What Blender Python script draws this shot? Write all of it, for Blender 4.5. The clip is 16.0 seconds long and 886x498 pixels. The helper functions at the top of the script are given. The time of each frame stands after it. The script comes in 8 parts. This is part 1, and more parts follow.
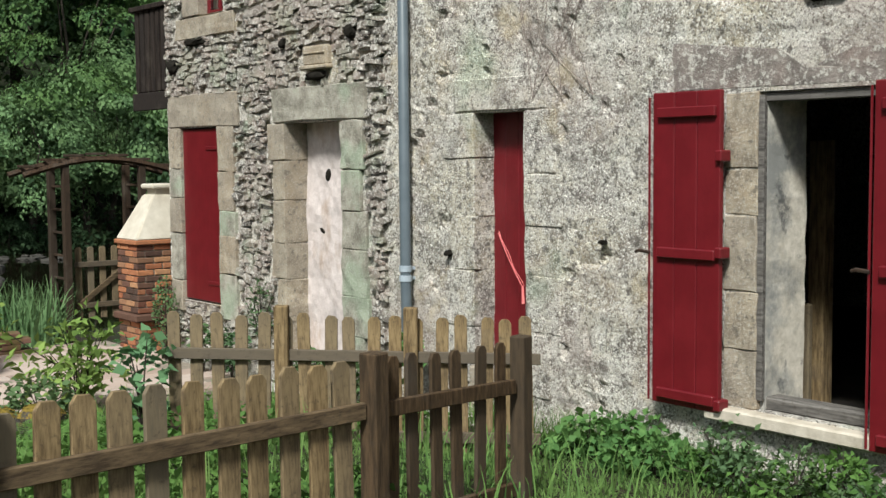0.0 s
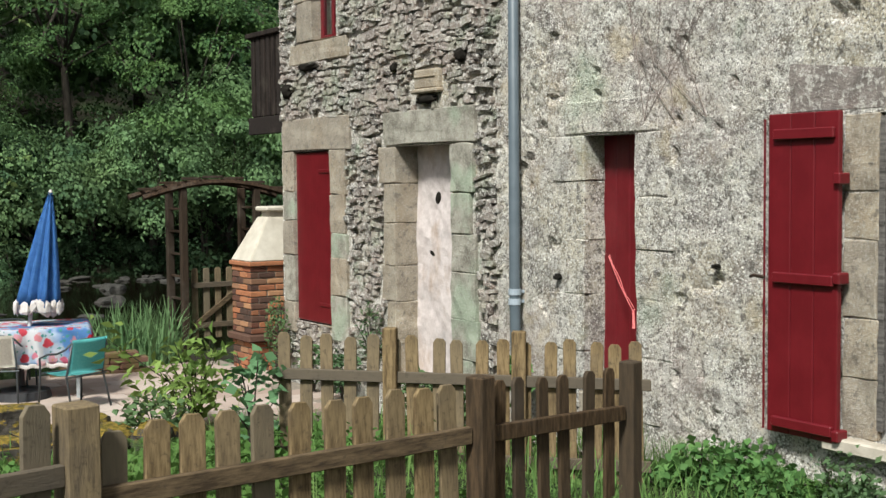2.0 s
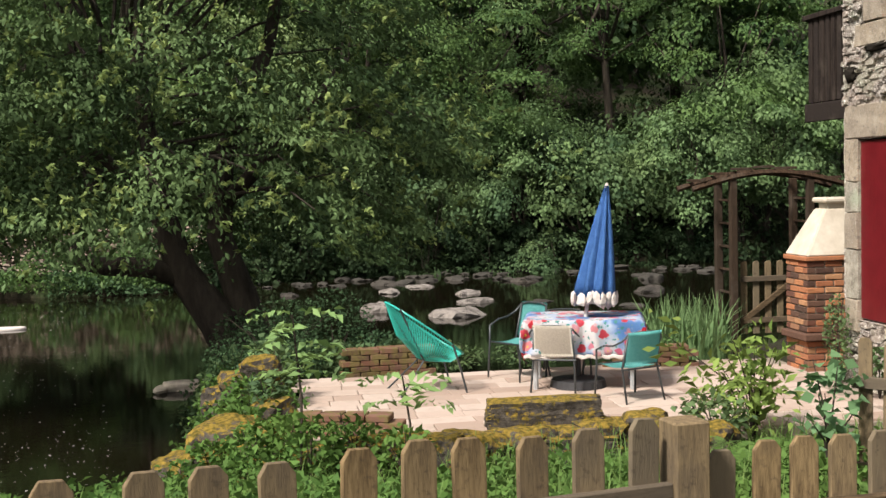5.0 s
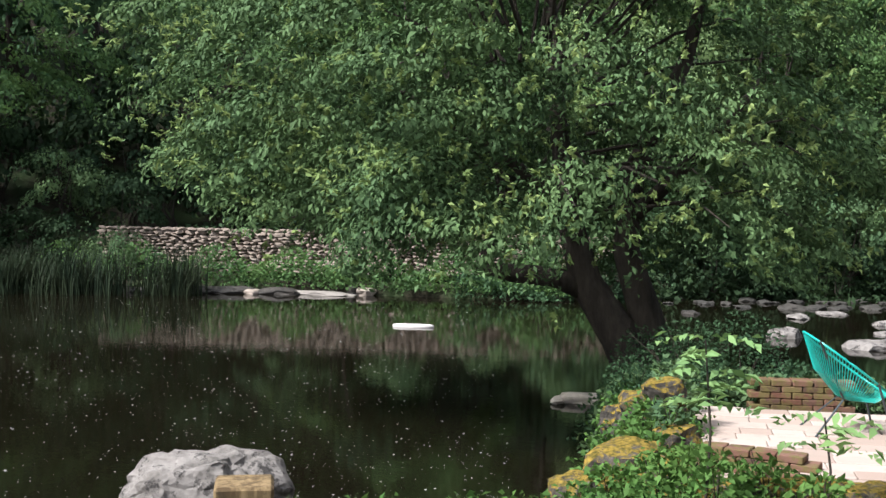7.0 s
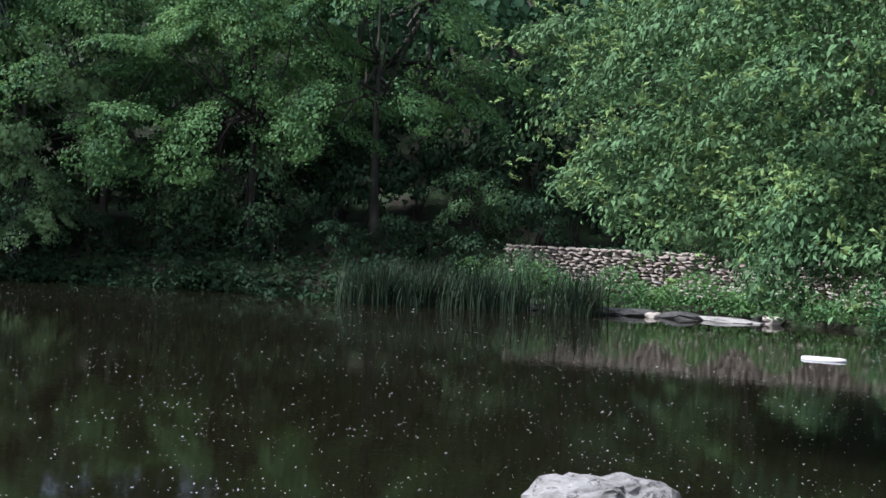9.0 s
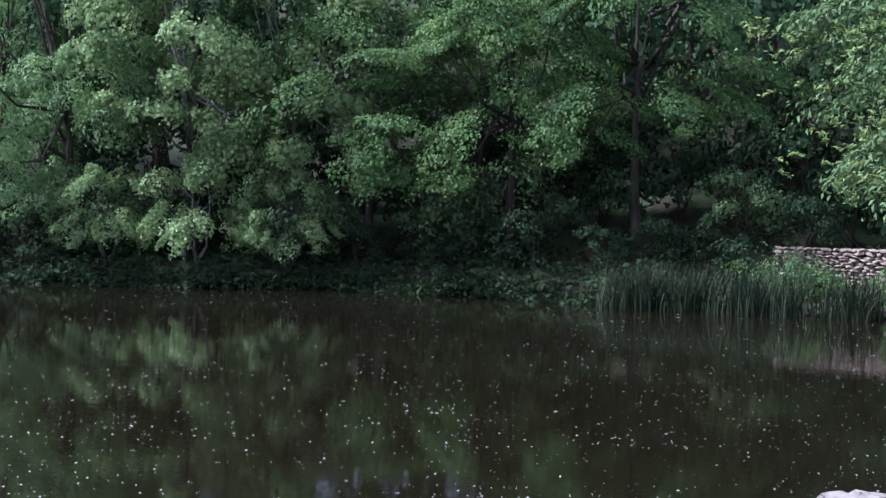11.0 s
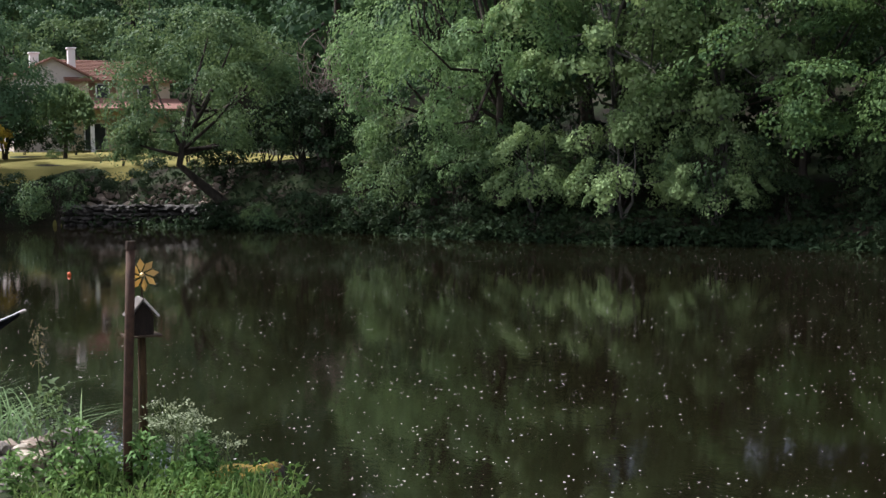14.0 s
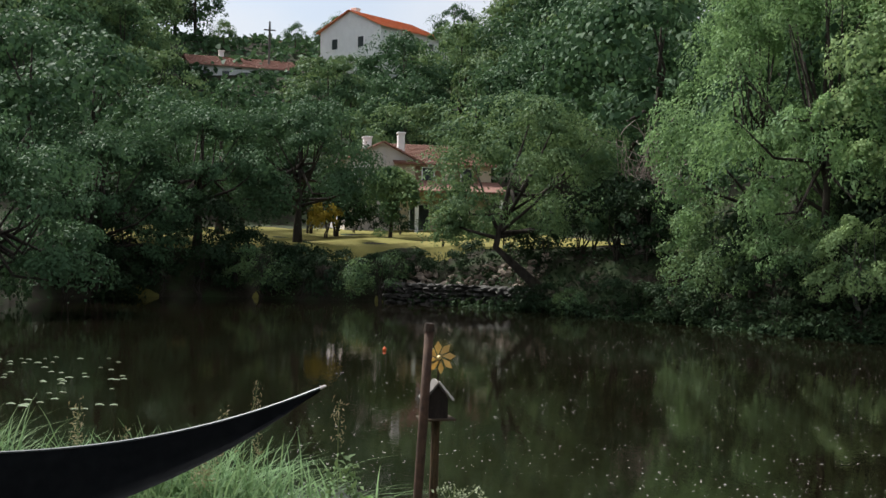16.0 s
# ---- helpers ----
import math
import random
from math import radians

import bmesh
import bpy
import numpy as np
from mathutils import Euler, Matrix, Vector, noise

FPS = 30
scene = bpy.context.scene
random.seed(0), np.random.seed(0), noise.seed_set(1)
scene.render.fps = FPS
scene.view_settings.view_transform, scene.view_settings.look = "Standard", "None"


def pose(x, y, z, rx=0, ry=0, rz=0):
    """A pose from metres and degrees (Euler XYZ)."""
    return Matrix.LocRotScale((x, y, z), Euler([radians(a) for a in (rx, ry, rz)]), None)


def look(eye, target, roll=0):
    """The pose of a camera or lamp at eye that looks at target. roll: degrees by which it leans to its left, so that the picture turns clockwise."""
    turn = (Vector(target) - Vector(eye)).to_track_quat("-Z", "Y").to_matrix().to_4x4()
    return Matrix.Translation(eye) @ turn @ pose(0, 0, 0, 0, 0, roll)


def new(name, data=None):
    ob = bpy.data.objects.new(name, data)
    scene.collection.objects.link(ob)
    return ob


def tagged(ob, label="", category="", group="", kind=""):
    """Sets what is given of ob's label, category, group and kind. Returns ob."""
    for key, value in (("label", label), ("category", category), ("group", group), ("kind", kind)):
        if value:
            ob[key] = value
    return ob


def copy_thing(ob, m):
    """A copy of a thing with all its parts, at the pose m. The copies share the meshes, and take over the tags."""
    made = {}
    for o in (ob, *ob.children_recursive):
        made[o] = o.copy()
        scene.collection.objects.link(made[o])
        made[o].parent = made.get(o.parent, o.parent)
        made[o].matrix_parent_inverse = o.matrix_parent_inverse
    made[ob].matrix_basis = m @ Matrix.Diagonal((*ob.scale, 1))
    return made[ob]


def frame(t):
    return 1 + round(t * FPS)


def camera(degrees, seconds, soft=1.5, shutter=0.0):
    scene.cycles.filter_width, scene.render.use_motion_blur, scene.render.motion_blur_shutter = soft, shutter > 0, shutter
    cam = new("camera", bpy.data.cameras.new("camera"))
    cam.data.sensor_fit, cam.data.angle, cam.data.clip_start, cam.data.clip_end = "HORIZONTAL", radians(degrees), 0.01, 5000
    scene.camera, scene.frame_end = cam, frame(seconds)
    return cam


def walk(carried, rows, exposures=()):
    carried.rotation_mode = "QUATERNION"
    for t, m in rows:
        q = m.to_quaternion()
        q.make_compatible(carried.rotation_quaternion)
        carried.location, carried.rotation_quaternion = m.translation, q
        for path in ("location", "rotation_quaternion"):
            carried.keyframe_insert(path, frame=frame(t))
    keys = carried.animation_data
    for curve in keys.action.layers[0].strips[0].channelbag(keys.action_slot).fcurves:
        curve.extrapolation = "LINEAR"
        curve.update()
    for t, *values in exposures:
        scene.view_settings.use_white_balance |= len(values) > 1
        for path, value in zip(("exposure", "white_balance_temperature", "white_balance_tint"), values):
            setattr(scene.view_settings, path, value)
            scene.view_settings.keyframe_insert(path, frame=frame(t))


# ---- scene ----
cam = camera(40.4, 16.0)
PATH = [
    (0, (-0.033, -1.237, 2.21), (1.216, 0.318, 2.057), -0.5),
    (0.5, (-0.035, -1.231, 2.21), (1.202, 0.334, 2.072), -0.4),
    (1, (-0.029, -1.222, 2.205), (1.168, 0.375, 2.08), -0.3),
    (1.5, (-0.02, -1.221, 2.209), (1.133, 0.408, 2.083), -0.2),
    (2, (0.0, -1.221, 2.207), (1.101, 0.444, 2.094), -0.5),
    (2.5, (-0.018, -1.223, 2.212), (0.988, 0.501, 2.081), -0.6),
    (3, (-0.03, -1.143, 2.214), (0.89, 0.628, 2.079), -0.6),
    (3.5, (-0.089, -1.055, 2.244), (0.732, 0.763, 2.099), -0.9),
    (4, (-0.148, -0.966, 2.246), (0.532, 0.91, 2.108), -1.3),
    (4.5, (-0.157, -0.912, 2.241), (0.397, 1.003, 2.084), -2.0),
    (5, (-0.123, -0.822, 2.247), (0.178, 1.152, 2.129), -1.4),
    (5.2, (-0.092, -0.768, 2.249), (0.097, 1.22, 2.141), -0.6),
    (7.3, (-0.262, -0.289, 2.257), (-0.694, 1.661, 2.163), 0.5),
    (7.5, (-0.277, -0.26, 2.252), (-0.768, 1.676, 2.138), 0.1),
    (8, (-0.287, -0.197, 2.249), (-0.908, 1.701, 2.141), -0.2),
    (8.5, (-0.305, -0.105, 2.257), (-1.122, 1.72, 2.221), 1.1),
    (8.7, (-0.316, -0.071, 2.253), (-1.208, 1.718, 2.205), 1.6),
    (10.8, (-0.501, 0.23, 2.199), (-1.762, 1.78, 2.112), 0.3),
    (11, (-0.537, 0.25, 2.198), (-1.863, 1.745, 2.125), 0.5),
    (11.5, (-0.66, 0.275, 2.195), (-2.174, 1.58, 2.127), 0.9),
    (12, (-0.775, 0.292, 2.194), (-2.38, 1.479, 2.078), 0.4),
    (12.5, (-0.885, 0.32, 2.195), (-2.537, 1.441, 2.072), 0.5),
    (13, (-1.002, 0.389, 2.204), (-2.704, 1.436, 2.109), 0.4),
    (13.5, (-1.07, 0.45, 2.199), (-2.781, 1.481, 2.095), 0.1),
    (14, (-1.071, 0.529, 2.185), (-2.824, 1.48, 2.04), -0.8),
    (14.5, (-1.065, 0.614, 2.195), (-2.904, 1.39, 2.073), 0.4),
    (15, (-1.122, 0.686, 2.19), (-3.011, 1.333, 2.077), 0.8),
    (15.5, (-1.205, 0.733, 2.197), (-3.097, 1.378, 2.118), 0.8),
    (16, (-1.283, 0.721, 2.205), (-3.227, 1.191, 2.2), 1.2),
]
walk(cam, [(t, look(e, g, r)) for t, e, g, r in PATH], [(0, 0.22, 6200, 5), (3.5, 0.28, 6300, 7), (5.0, 0.5, 6900, 14), (7.5, 0.93, 5700, 11), (8.6, 0.97, 5400, 10), (11, 1.27, 5200, 25), (12, 0.94, 5650, 18), (13, 0.72, 5850, 15), (14.2, 0.82, 6150, 18), (16, 0.66, 6300, 10)])

# ---------- world and sun ----------
SUN_DIR = Vector((-0.53, -0.385, 0.755)).normalized()
world = bpy.data.worlds.new("sky")
scene.world = world
world.use_nodes = True
wn = world.node_tree.nodes
sky = wn.new("ShaderNodeTexSky")
sky.sky_type = "NISHITA"
sky.sun_disc = False
sky.sun_elevation = math.asin(SUN_DIR.z)
sky.sun_rotation = math.atan2(SUN_DIR.x, SUN_DIR.y)
sky.air_density, sky.dust_density, sky.ozone_density = 1.0, 3.0, 1.0
wn["Background"].inputs["Strength"].default_value = 0.09
# thin broken cloud over the blue
cloud = wn.new("ShaderNodeTexNoise")
cloud.inputs["Scale"].default_value, cloud.inputs["Detail"].default_value = 3.2, 6.0
stretch = wn.new("ShaderNodeMapping")
stretch.inputs["Scale"].default_value = (1.0, 1.0, 2.5)
veil = wn.new("ShaderNodeValToRGB")
veil.color_ramp.elements[0].position, veil.color_ramp.elements[1].position = 0.36, 0.56
veil.color_ramp.elements[0].color, veil.color_ramp.elements[1].color = (0.25, 0.25, 0.25, 1), (0.85, 0.85, 0.85, 1)
over = wn.new("ShaderNodeMix")
over.data_type = "RGBA"
over.inputs[7].default_value = (6.0, 6.1, 6.3, 1)
wl = world.node_tree.links
wl.new(wn.new("ShaderNodeTexCoord").outputs["Generated"], stretch.inputs["Vector"])
wl.new(stretch.outputs["Vector"], cloud.inputs["Vector"])
wl.new(cloud.outputs["Fac"], veil.inputs["Fac"])
wl.new(veil.outputs["Color"], over.inputs["Factor"])
wl.new(sky.outputs["Color"], over.inputs[6])
wl.new(over.outputs[2], wn["Background"].inputs["Color"])
sun = new("sun", bpy.data.lights.new("sun", "SUN"))
sun.data.energy, sun.data.angle, sun.data.color = 5.0, radians(10), (1.0, 0.965, 0.90)
sun.matrix_world = look((0, 0, 60), Vector((0, 0, 60)) - SUN_DIR)

# ---------- materials ----------
WATER_Z = -0.8


class Mat:
    """A node material under construction."""

    def __init__(self, name):
        self.m = bpy.data.materials.new(name)
        self.m.use_nodes = True
        self.t = self.m.node_tree
        self.b = self.t.nodes["Principled BSDF"]
        self.out = self.t.nodes["Material Output"]
        self.obj = self.node("ShaderNodeTexCoord").outputs["Object"]
        self.pos = self.node("ShaderNodeNewGeometry").outputs["Position"]

    def node(self, kind, **kw):
        n = self.t.nodes.new(kind)
        for k, v in kw.items():
            n.inputs[k].default_value = v
        return n

    def link(self, a, b):
        self.t.links.new(a, b)

    def noise(self, scale, detail=4.0, rough=0.55, vec=None, stretch=None):
        n = self.node("ShaderNodeTexNoise", Scale=scale, Detail=detail, Roughness=rough)
        v = vec or self.pos
        if stretch:
            mp = self.node("ShaderNodeMapping", Scale=stretch)
            self.link(v, mp.inputs["Vector"])
            v = mp.outputs["Vector"]
        self.link(v, n.inputs["Vector"])
        return n.outputs["Fac"]

    def ramp(self, fac, stops):
        r = self.node("ShaderNodeValToRGB")
        els = r.color_ramp.elements
        while len(els) < len(stops):
            els.new(0.5)
        for e, (p, c) in zip(els, stops):
            e.position = p
            e.color = (c, c, c, 1) if isinstance(c, (int, float)) else (*c, 1)
        self.link(fac, r.inputs["Fac"])
        return r.outputs["Color"]

    def mix(self, fac, a, b, blend="MIX"):
        n = self.t.nodes.new("ShaderNodeMix")
        n.data_type, n.blend_type = "RGBA", blend
        for sock, v in ((n.inputs["Factor"], fac), (n.inputs[6], a), (n.inputs[7], b)):
            if hasattr(v, "links"):
                self.link(v, sock)
            elif isinstance(v, tuple):
                sock.default_value = (*v, 1)
            else:
                sock.default_value = v
        return n.outputs[2]

    def upward(self):
        s = self.node("ShaderNodeSeparateXYZ")
        self.link(self.node("ShaderNodeNewGeometry").outputs["Normal"], s.inputs[0])
        return s.outputs["Z"]

    def random(self):
        return self.node("ShaderNodeObjectInfo").outputs["Random"]

    def island(self):
        return self.node("ShaderNodeNewGeometry").outputs["Random Per Island"]

    def color(self, sock):
        if isinstance(sock, tuple):
            self.b.inputs["Base Color"].default_value = (*sock, 1)
        else:
            self.link(sock, self.b.inputs["Base Color"])
        return self

    def rough(self, v, metal=0.0, spec=0.5):
        if hasattr(v, "links"):
            self.link(v, self.b.inputs["Roughness"])
        else:
            self.b.inputs["Roughness"].default_value = v
        self.b.inputs["Metallic"].default_value = metal
        self.b.inputs["Specular IOR Level"].default_value = spec
        return self

    def bump(self, height, strength=0.4, dist=0.02):
        n = self.node("ShaderNodeBump", Strength=strength, Distance=dist)
        self.link(height, n.inputs["Height"])
        self.link(n.outputs["Normal"], self.b.inputs["Normal"])
        return self


def leaf_material(name, dark, light, yellow, translucent=0.35):
    k = Mat(name)
    r = k.island()
    patch = k.noise(0.7, 3.0)
    c = k.mix(k.ramp(r, [(0.0, 0.0), (1.0, 1.0)]), dark, light)
    c = k.mix(k.ramp(patch, [(0.35, 0.0), (0.75, 0.6)]), c, yellow)
    c = k.mix(k.ramp(k.random(), [(0.0, 0.0), (1.0, 0.32)]), c, tuple(v * 0.75 for v in dark))
    k.color(c).rough(0.62, spec=0.08)
    tr = k.node("ShaderNodeBsdfTranslucent")
    k.link(k.mix(0.5, c, yellow), tr.inputs["Color"])
    mx = k.node("ShaderNodeMixShader", Fac=translucent * 0.62)
    k.link(k.b.outputs[0], mx.inputs[1])
    k.link(tr.outputs[0], mx.inputs[2])
    k.link(mx.outputs[0], k.out.inputs["Surface"])
    return k.m


LEAF_DARK = leaf_material("leaf_dark_green", (0.03, 0.066, 0.034), (0.065, 0.125, 0.062), (0.09, 0.155, 0.062), 0.35)
# paler, more even copy of the dark leaf, standing in for haze
LEAF_HAZY = leaf_material("leaf_hazy_green", (0.045, 0.09, 0.046), (0.075, 0.14, 0.07), (0.10, 0.17, 0.07), 0.35)
LEAF_MID = leaf_material("leaf_mid_green", (0.05, 0.10, 0.052), (0.115, 0.205, 0.095), (0.21, 0.28, 0.10), 0.42)
LEAF_HORN = leaf_material("leaf_hornbeam", (0.025, 0.06, 0.026), (0.09, 0.175, 0.062), (0.19, 0.295, 0.085), 0.42)
LEAF_WILLOW = leaf_material("leaf_willow", (0.105, 0.17, 0.085), (0.185, 0.315, 0.14), (0.26, 0.395, 0.14), 0.5)
LEAF_ASPEN = leaf_material("leaf_aspen", (0.13, 0.20, 0.09), (0.29, 0.42, 0.185), (0.38, 0.50, 0.20), 0.45)
LEAF_BRIGHT = leaf_material("leaf_bright", (0.045, 0.105, 0.045), (0.11, 0.21, 0.075), (0.20, 0.31, 0.085), 0.45)
GRASS = leaf_material("grass_blade", (0.075, 0.16, 0.045), (0.17, 0.29, 0.08), (0.24, 0.30, 0.10), 0.45)

k = Mat("bark")
k.color(k.ramp(k.noise(6, 6.0, 0.65, None, (1, 1, 0.25)), [(0.3, (0.018, 0.015, 0.012)), (0.7, (0.075, 0.062, 0.048))])).rough(0.9, spec=0.2)
k.bump(k.noise(14, 5.0, 0.6, None, (1, 1, 0.2)), 0.8, 0.05)
BARK = k.m

k = Mat("soil_and_litter")
n1, n2 = k.noise(0.8, 5.0), k.noise(9.0, 5.0)
c = k.mix(k.ramp(n2, [(0.3, 0.0), (0.7, 1.0)]), (0.014, 0.012, 0.008), (0.034, 0.028, 0.018))
c = k.mix(k.ramp(n1, [(0.42, 0.0), (0.62, 0.7)]), c, (0.03, 0.055, 0.018))
k.color(c).rough(0.95, spec=0.15).bump(n2, 0.7, 0.05)
GROUND = k.m

k = Mat("river_water")
k.color((0.0062, 0.0052, 0.0027)).rough(0.012, spec=0.6)
k.b.inputs["IOR"].default_value = 1.33
h = k.noise(0.9, 3.0, 0.5, None, (1.0, 1.6, 1.0))
h2 = k.noise(8.0, 3.0, 0.55, None, (1.0, 1.4, 1.0))
k.bump(k.mix(0.35, h, h2), 0.042, 0.06)
WATER = k.m

k = Mat("granite_block")
fine, mid = k.noise(60.0, 5.0, 0.75), k.noise(7.0, 5.0, 0.6)
c = k.mix(k.ramp(mid, [(0.35, 0.0), (0.7, 1.0)]), (0.25, 0.205, 0.15), (0.47, 0.40, 0.30))
c = k.mix(k.ramp(k.noise(2.2, 5.0), [(0.5, 0.0), (0.65, 0.5)]), c, (0.34, 0.25, 0.15))
c = k.mix(k.ramp(fine, [(0.5, 0.0), (0.68, 0.85)]), c, (0.55, 0.52, 0.46))
c = k.mix(k.ramp(k.noise(16.0, 6.0, 0.75), [(0.54, 0.0), (0.64, 0.8)]), c, (0.13, 0.115, 0.095))
c = k.mix(k.ramp(k.random(), [(0.0, 0.0), (1.0, 0.35)]), c, (0.22, 0.20, 0.18))
k.color(c).rough(0.92, spec=0.2).bump(fine, 0.8, 0.012)
GRANITE = k.m

k = Mat("red_paint")
c = k.mix(k.ramp(k.noise(5.0, 6.0, 0.65), [(0.4, 0.0), (0.75, 1.0)]), (0.115, 0.006, 0.010), (0.155, 0.010, 0.015))
k.color(c).rough(0.42, spec=0.4).bump(k.noise(30, 4.0, 0.6, None, (1, 1, 0.15)), 0.15, 0.01)
RED = k.m


def wood_material(name, a, b, grey, stretch):
    k = Mat(name)
    g = k.noise(9.0, 6.0, 0.65, k.obj, stretch)
    c = k.mix(k.ramp(g, [(0.38, 0.0), (0.62, 1.0)]), a, b)
    c = k.mix(k.ramp(k.random(), [(0.25, 0.0), (1.0, 0.85)]), c, grey)
    c = k.mix(k.ramp(k.noise(3.0, 5.0, 0.6), [(0.55, 0.0), (0.75, 0.6)]), c, (0.09, 0.075, 0.06))
    c = k.mix(k.ramp(k.noise(34.0, 5.0, 0.7), [(0.56, 0.0), (0.68, 0.55)]), c, (0.05, 0.04, 0.03))
    k.color(c).rough(0.88, spec=0.15).bump(k.noise(22.0, 6.0, 0.7, k.obj, stretch), 0.5, 0.006)
    return k.m


WOOD_PICKET = wood_material("weathered_picket", (0.095, 0.064, 0.033), (0.26, 0.185, 0.095), (0.155, 0.13, 0.092), (5, 5, 0.7))
WOOD_DARK = wood_material("dark_stained_wood", (0.028, 0.018, 0.010), (0.095, 0.06, 0.032), (0.06, 0.046, 0.032), (5, 5, 0.7))
WOOD_RAIL = wood_material("weathered_rail", (0.05, 0.034, 0.02), (0.15, 0.105, 0.06), (0.12, 0.10, 0.075), (0.7, 5, 5))


def plain(name, a, b, scale=6.0, rough=0.7, metal=0.0, spec=0.4, bump=0.25, dist=0.01, detail=5.0, per=0.0):
    """A two-tone surface with grain; per: how far single pieces differ."""
    k = Mat(name)
    n = k.noise(scale, detail, 0.6)
    c = k.mix(k.ramp(n, [(0.32, 0.0), (0.7, 1.0)]), a, b)
    if per:
        c = k.mix(k.ramp(k.random(), [(0.0, 0.0), (1.0, per)]), c, tuple(v * 0.45 for v in a))
    k.color(c).rough(rough, metal, spec)
    if bump:
        k.bump(k.noise(scale * 6, detail, 0.65), bump, dist)
    return k.m


SLATE = plain("slate", (0.06, 0.065, 0.07), (0.12, 0.12, 0.13), 4)
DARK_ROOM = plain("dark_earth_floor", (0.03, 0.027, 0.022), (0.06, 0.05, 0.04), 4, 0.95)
# near-black colour that stands for the shade inside holes
HOLE_SHADE = plain("hole_shade", (0.012, 0.011, 0.009), (0.025, 0.022, 0.018), 12, 0.98, spec=0.05)
IRON = plain("old_iron", (0.03, 0.022, 0.018), (0.07, 0.045, 0.03), 30, 0.7, 0.6)
CORD = plain("pink_cord", (0.7, 0.12, 0.13), (0.85, 0.3, 0.28), 60, 0.6)
PALE_STONE = plain("pale_sill_stone", (0.38, 0.33, 0.26), (0.6, 0.54, 0.45), 8, 0.9, bump=0.5)
LINEN = plain("net_curtain", (0.5, 0.5, 0.48), (0.65, 0.65, 0.62), 30, 0.9)
PIPE = plain("grey_pipe", (0.085, 0.108, 0.125), (0.12, 0.145, 0.165), 5, 0.45, bump=0.05)
PIPE_LIGHT = plain("pale_pipe_collar", (0.3, 0.35, 0.4), (0.4, 0.45, 0.5), 9, 0.5, bump=0.05)
WOOD_ARCH = wood_material("arch_wood", (0.02, 0.012, 0.008), (0.065, 0.04, 0.024), (0.04, 0.03, 0.022), (5, 5, 0.7))
WOOD_GREY = wood_material("grey_driftwood", (0.06, 0.055, 0.05), (0.19, 0.175, 0.16), (0.14, 0.13, 0.12), (4, 0.35, 4))
WOOD_BLACK = wood_material("black_brown_boards", (0.012, 0.009, 0.008), (0.04, 0.03, 0.025), (0.025, 0.02, 0.018), (4, 4, 0.35))

k = Mat("window_glass")
k.color((0.9, 0.95, 0.95)).rough(0.02)
k.b.inputs["Transmission Weight"].default_value = 1.0
GLASS = k.m

k = Mat("rubble_stone")
fine, mid = k.noise(38.0, 5.0, 0.75), k.noise(3.0, 4.0)
tone = k.node("ShaderNodeMath")
tone.operation = "FRACT"
add = k.node("ShaderNodeMath")
add.operation = "ADD"
k.link(k.random(), add.inputs[0])
k.link(k.island(), add.inputs[1])
k.link(add.outputs[0], tone.inputs[0])
c = k.ramp(tone.outputs[0], [(0.0, (0.08, 0.07, 0.062)), (0.3, (0.18, 0.16, 0.14)), (0.6, (0.33, 0.295, 0.255)), (0.85, (0.27, 0.215, 0.18)), (1.0, (0.45, 0.415, 0.365))])
c = k.mix(k.ramp(k.noise(9.0, 6.0, 0.75), [(0.52, 0.0), (0.64, 0.8)]), c, (0.10, 0.09, 0.08))
c = k.mix(k.ramp(fine, [(0.51, 0.0), (0.59, 0.9)]), c, (0.64, 0.62, 0.57))
c = k.mix(k.ramp(mid, [(0.5, 0.0), (0.66, 0.5)]), c, (0.30, 0.36, 0.25))
c = k.mix(k.ramp(k.noise(1.6, 5.0, 0.65), [(0.45, 0.0), (0.60, 0.38)]), c, (0.34, 0.265, 0.23))
c = k.mix(k.ramp(k.noise(22.0, 5.0, 0.7), [(0.58, 0.0), (0.64, 0.8)]), c, (0.66, 0.63, 0.58))
k.color(c).rough(0.93, spec=0.2).bump(k.mix(0.5, fine, k.noise(14.0, 5.0, 0.7)), 1.0, 0.03)
RUBBLE = k.m

k = Mat("algae_granite")
fine, mid, big = k.noise(60.0, 5.0, 0.75), k.noise(7.0, 5.0, 0.6), k.noise(1.7, 4.0)
c = k.mix(k.ramp(mid, [(0.38, 0.0), (0.62, 1.0)]), (0.20, 0.18, 0.145), (0.40, 0.37, 0.31))
c = k.mix(k.ramp(big, [(0.50, 0.0), (0.62, 0.65)]), c, (0.33, 0.40, 0.29))
c = k.mix(k.ramp(k.noise(16.0, 6.0, 0.75), [(0.56, 0.0), (0.66, 0.75)]), c, (0.12, 0.105, 0.09))
c = k.mix(k.ramp(fine, [(0.5, 0.0), (0.72, 0.7)]), c, (0.55, 0.56, 0.49))
k.color(c).rough(0.92, spec=0.2).bump(fine, 0.8, 0.012)
GREEN_GRANITE = k.m

# the lime render: pale lime with grey lichen, ochre stains, bare stone patches
k = Mat("lime_render")
big, mid, fine, spot = k.noise(0.8, 4.0), k.noise(4.5, 8.0, 0.7), k.noise(48.0, 5.0, 0.75), k.noise(14.0, 5.0, 0.6)
c = k.mix(k.ramp(mid, [(0.40, 0.0), (0.55, 1.0)]), (0.22, 0.195, 0.165), (0.60, 0.555, 0.47))
c = k.mix(k.ramp(k.noise(11.0, 7.0, 0.75), [(0.50, 0.0), (0.56, 0.8)]), c, (0.70, 0.67, 0.61))
c = k.mix(k.ramp(k.noise(3.4, 8.0, 0.8, k.obj), [(0.565, 0.0), (0.60, 0.9)]), c, (0.12, 0.105, 0.095))
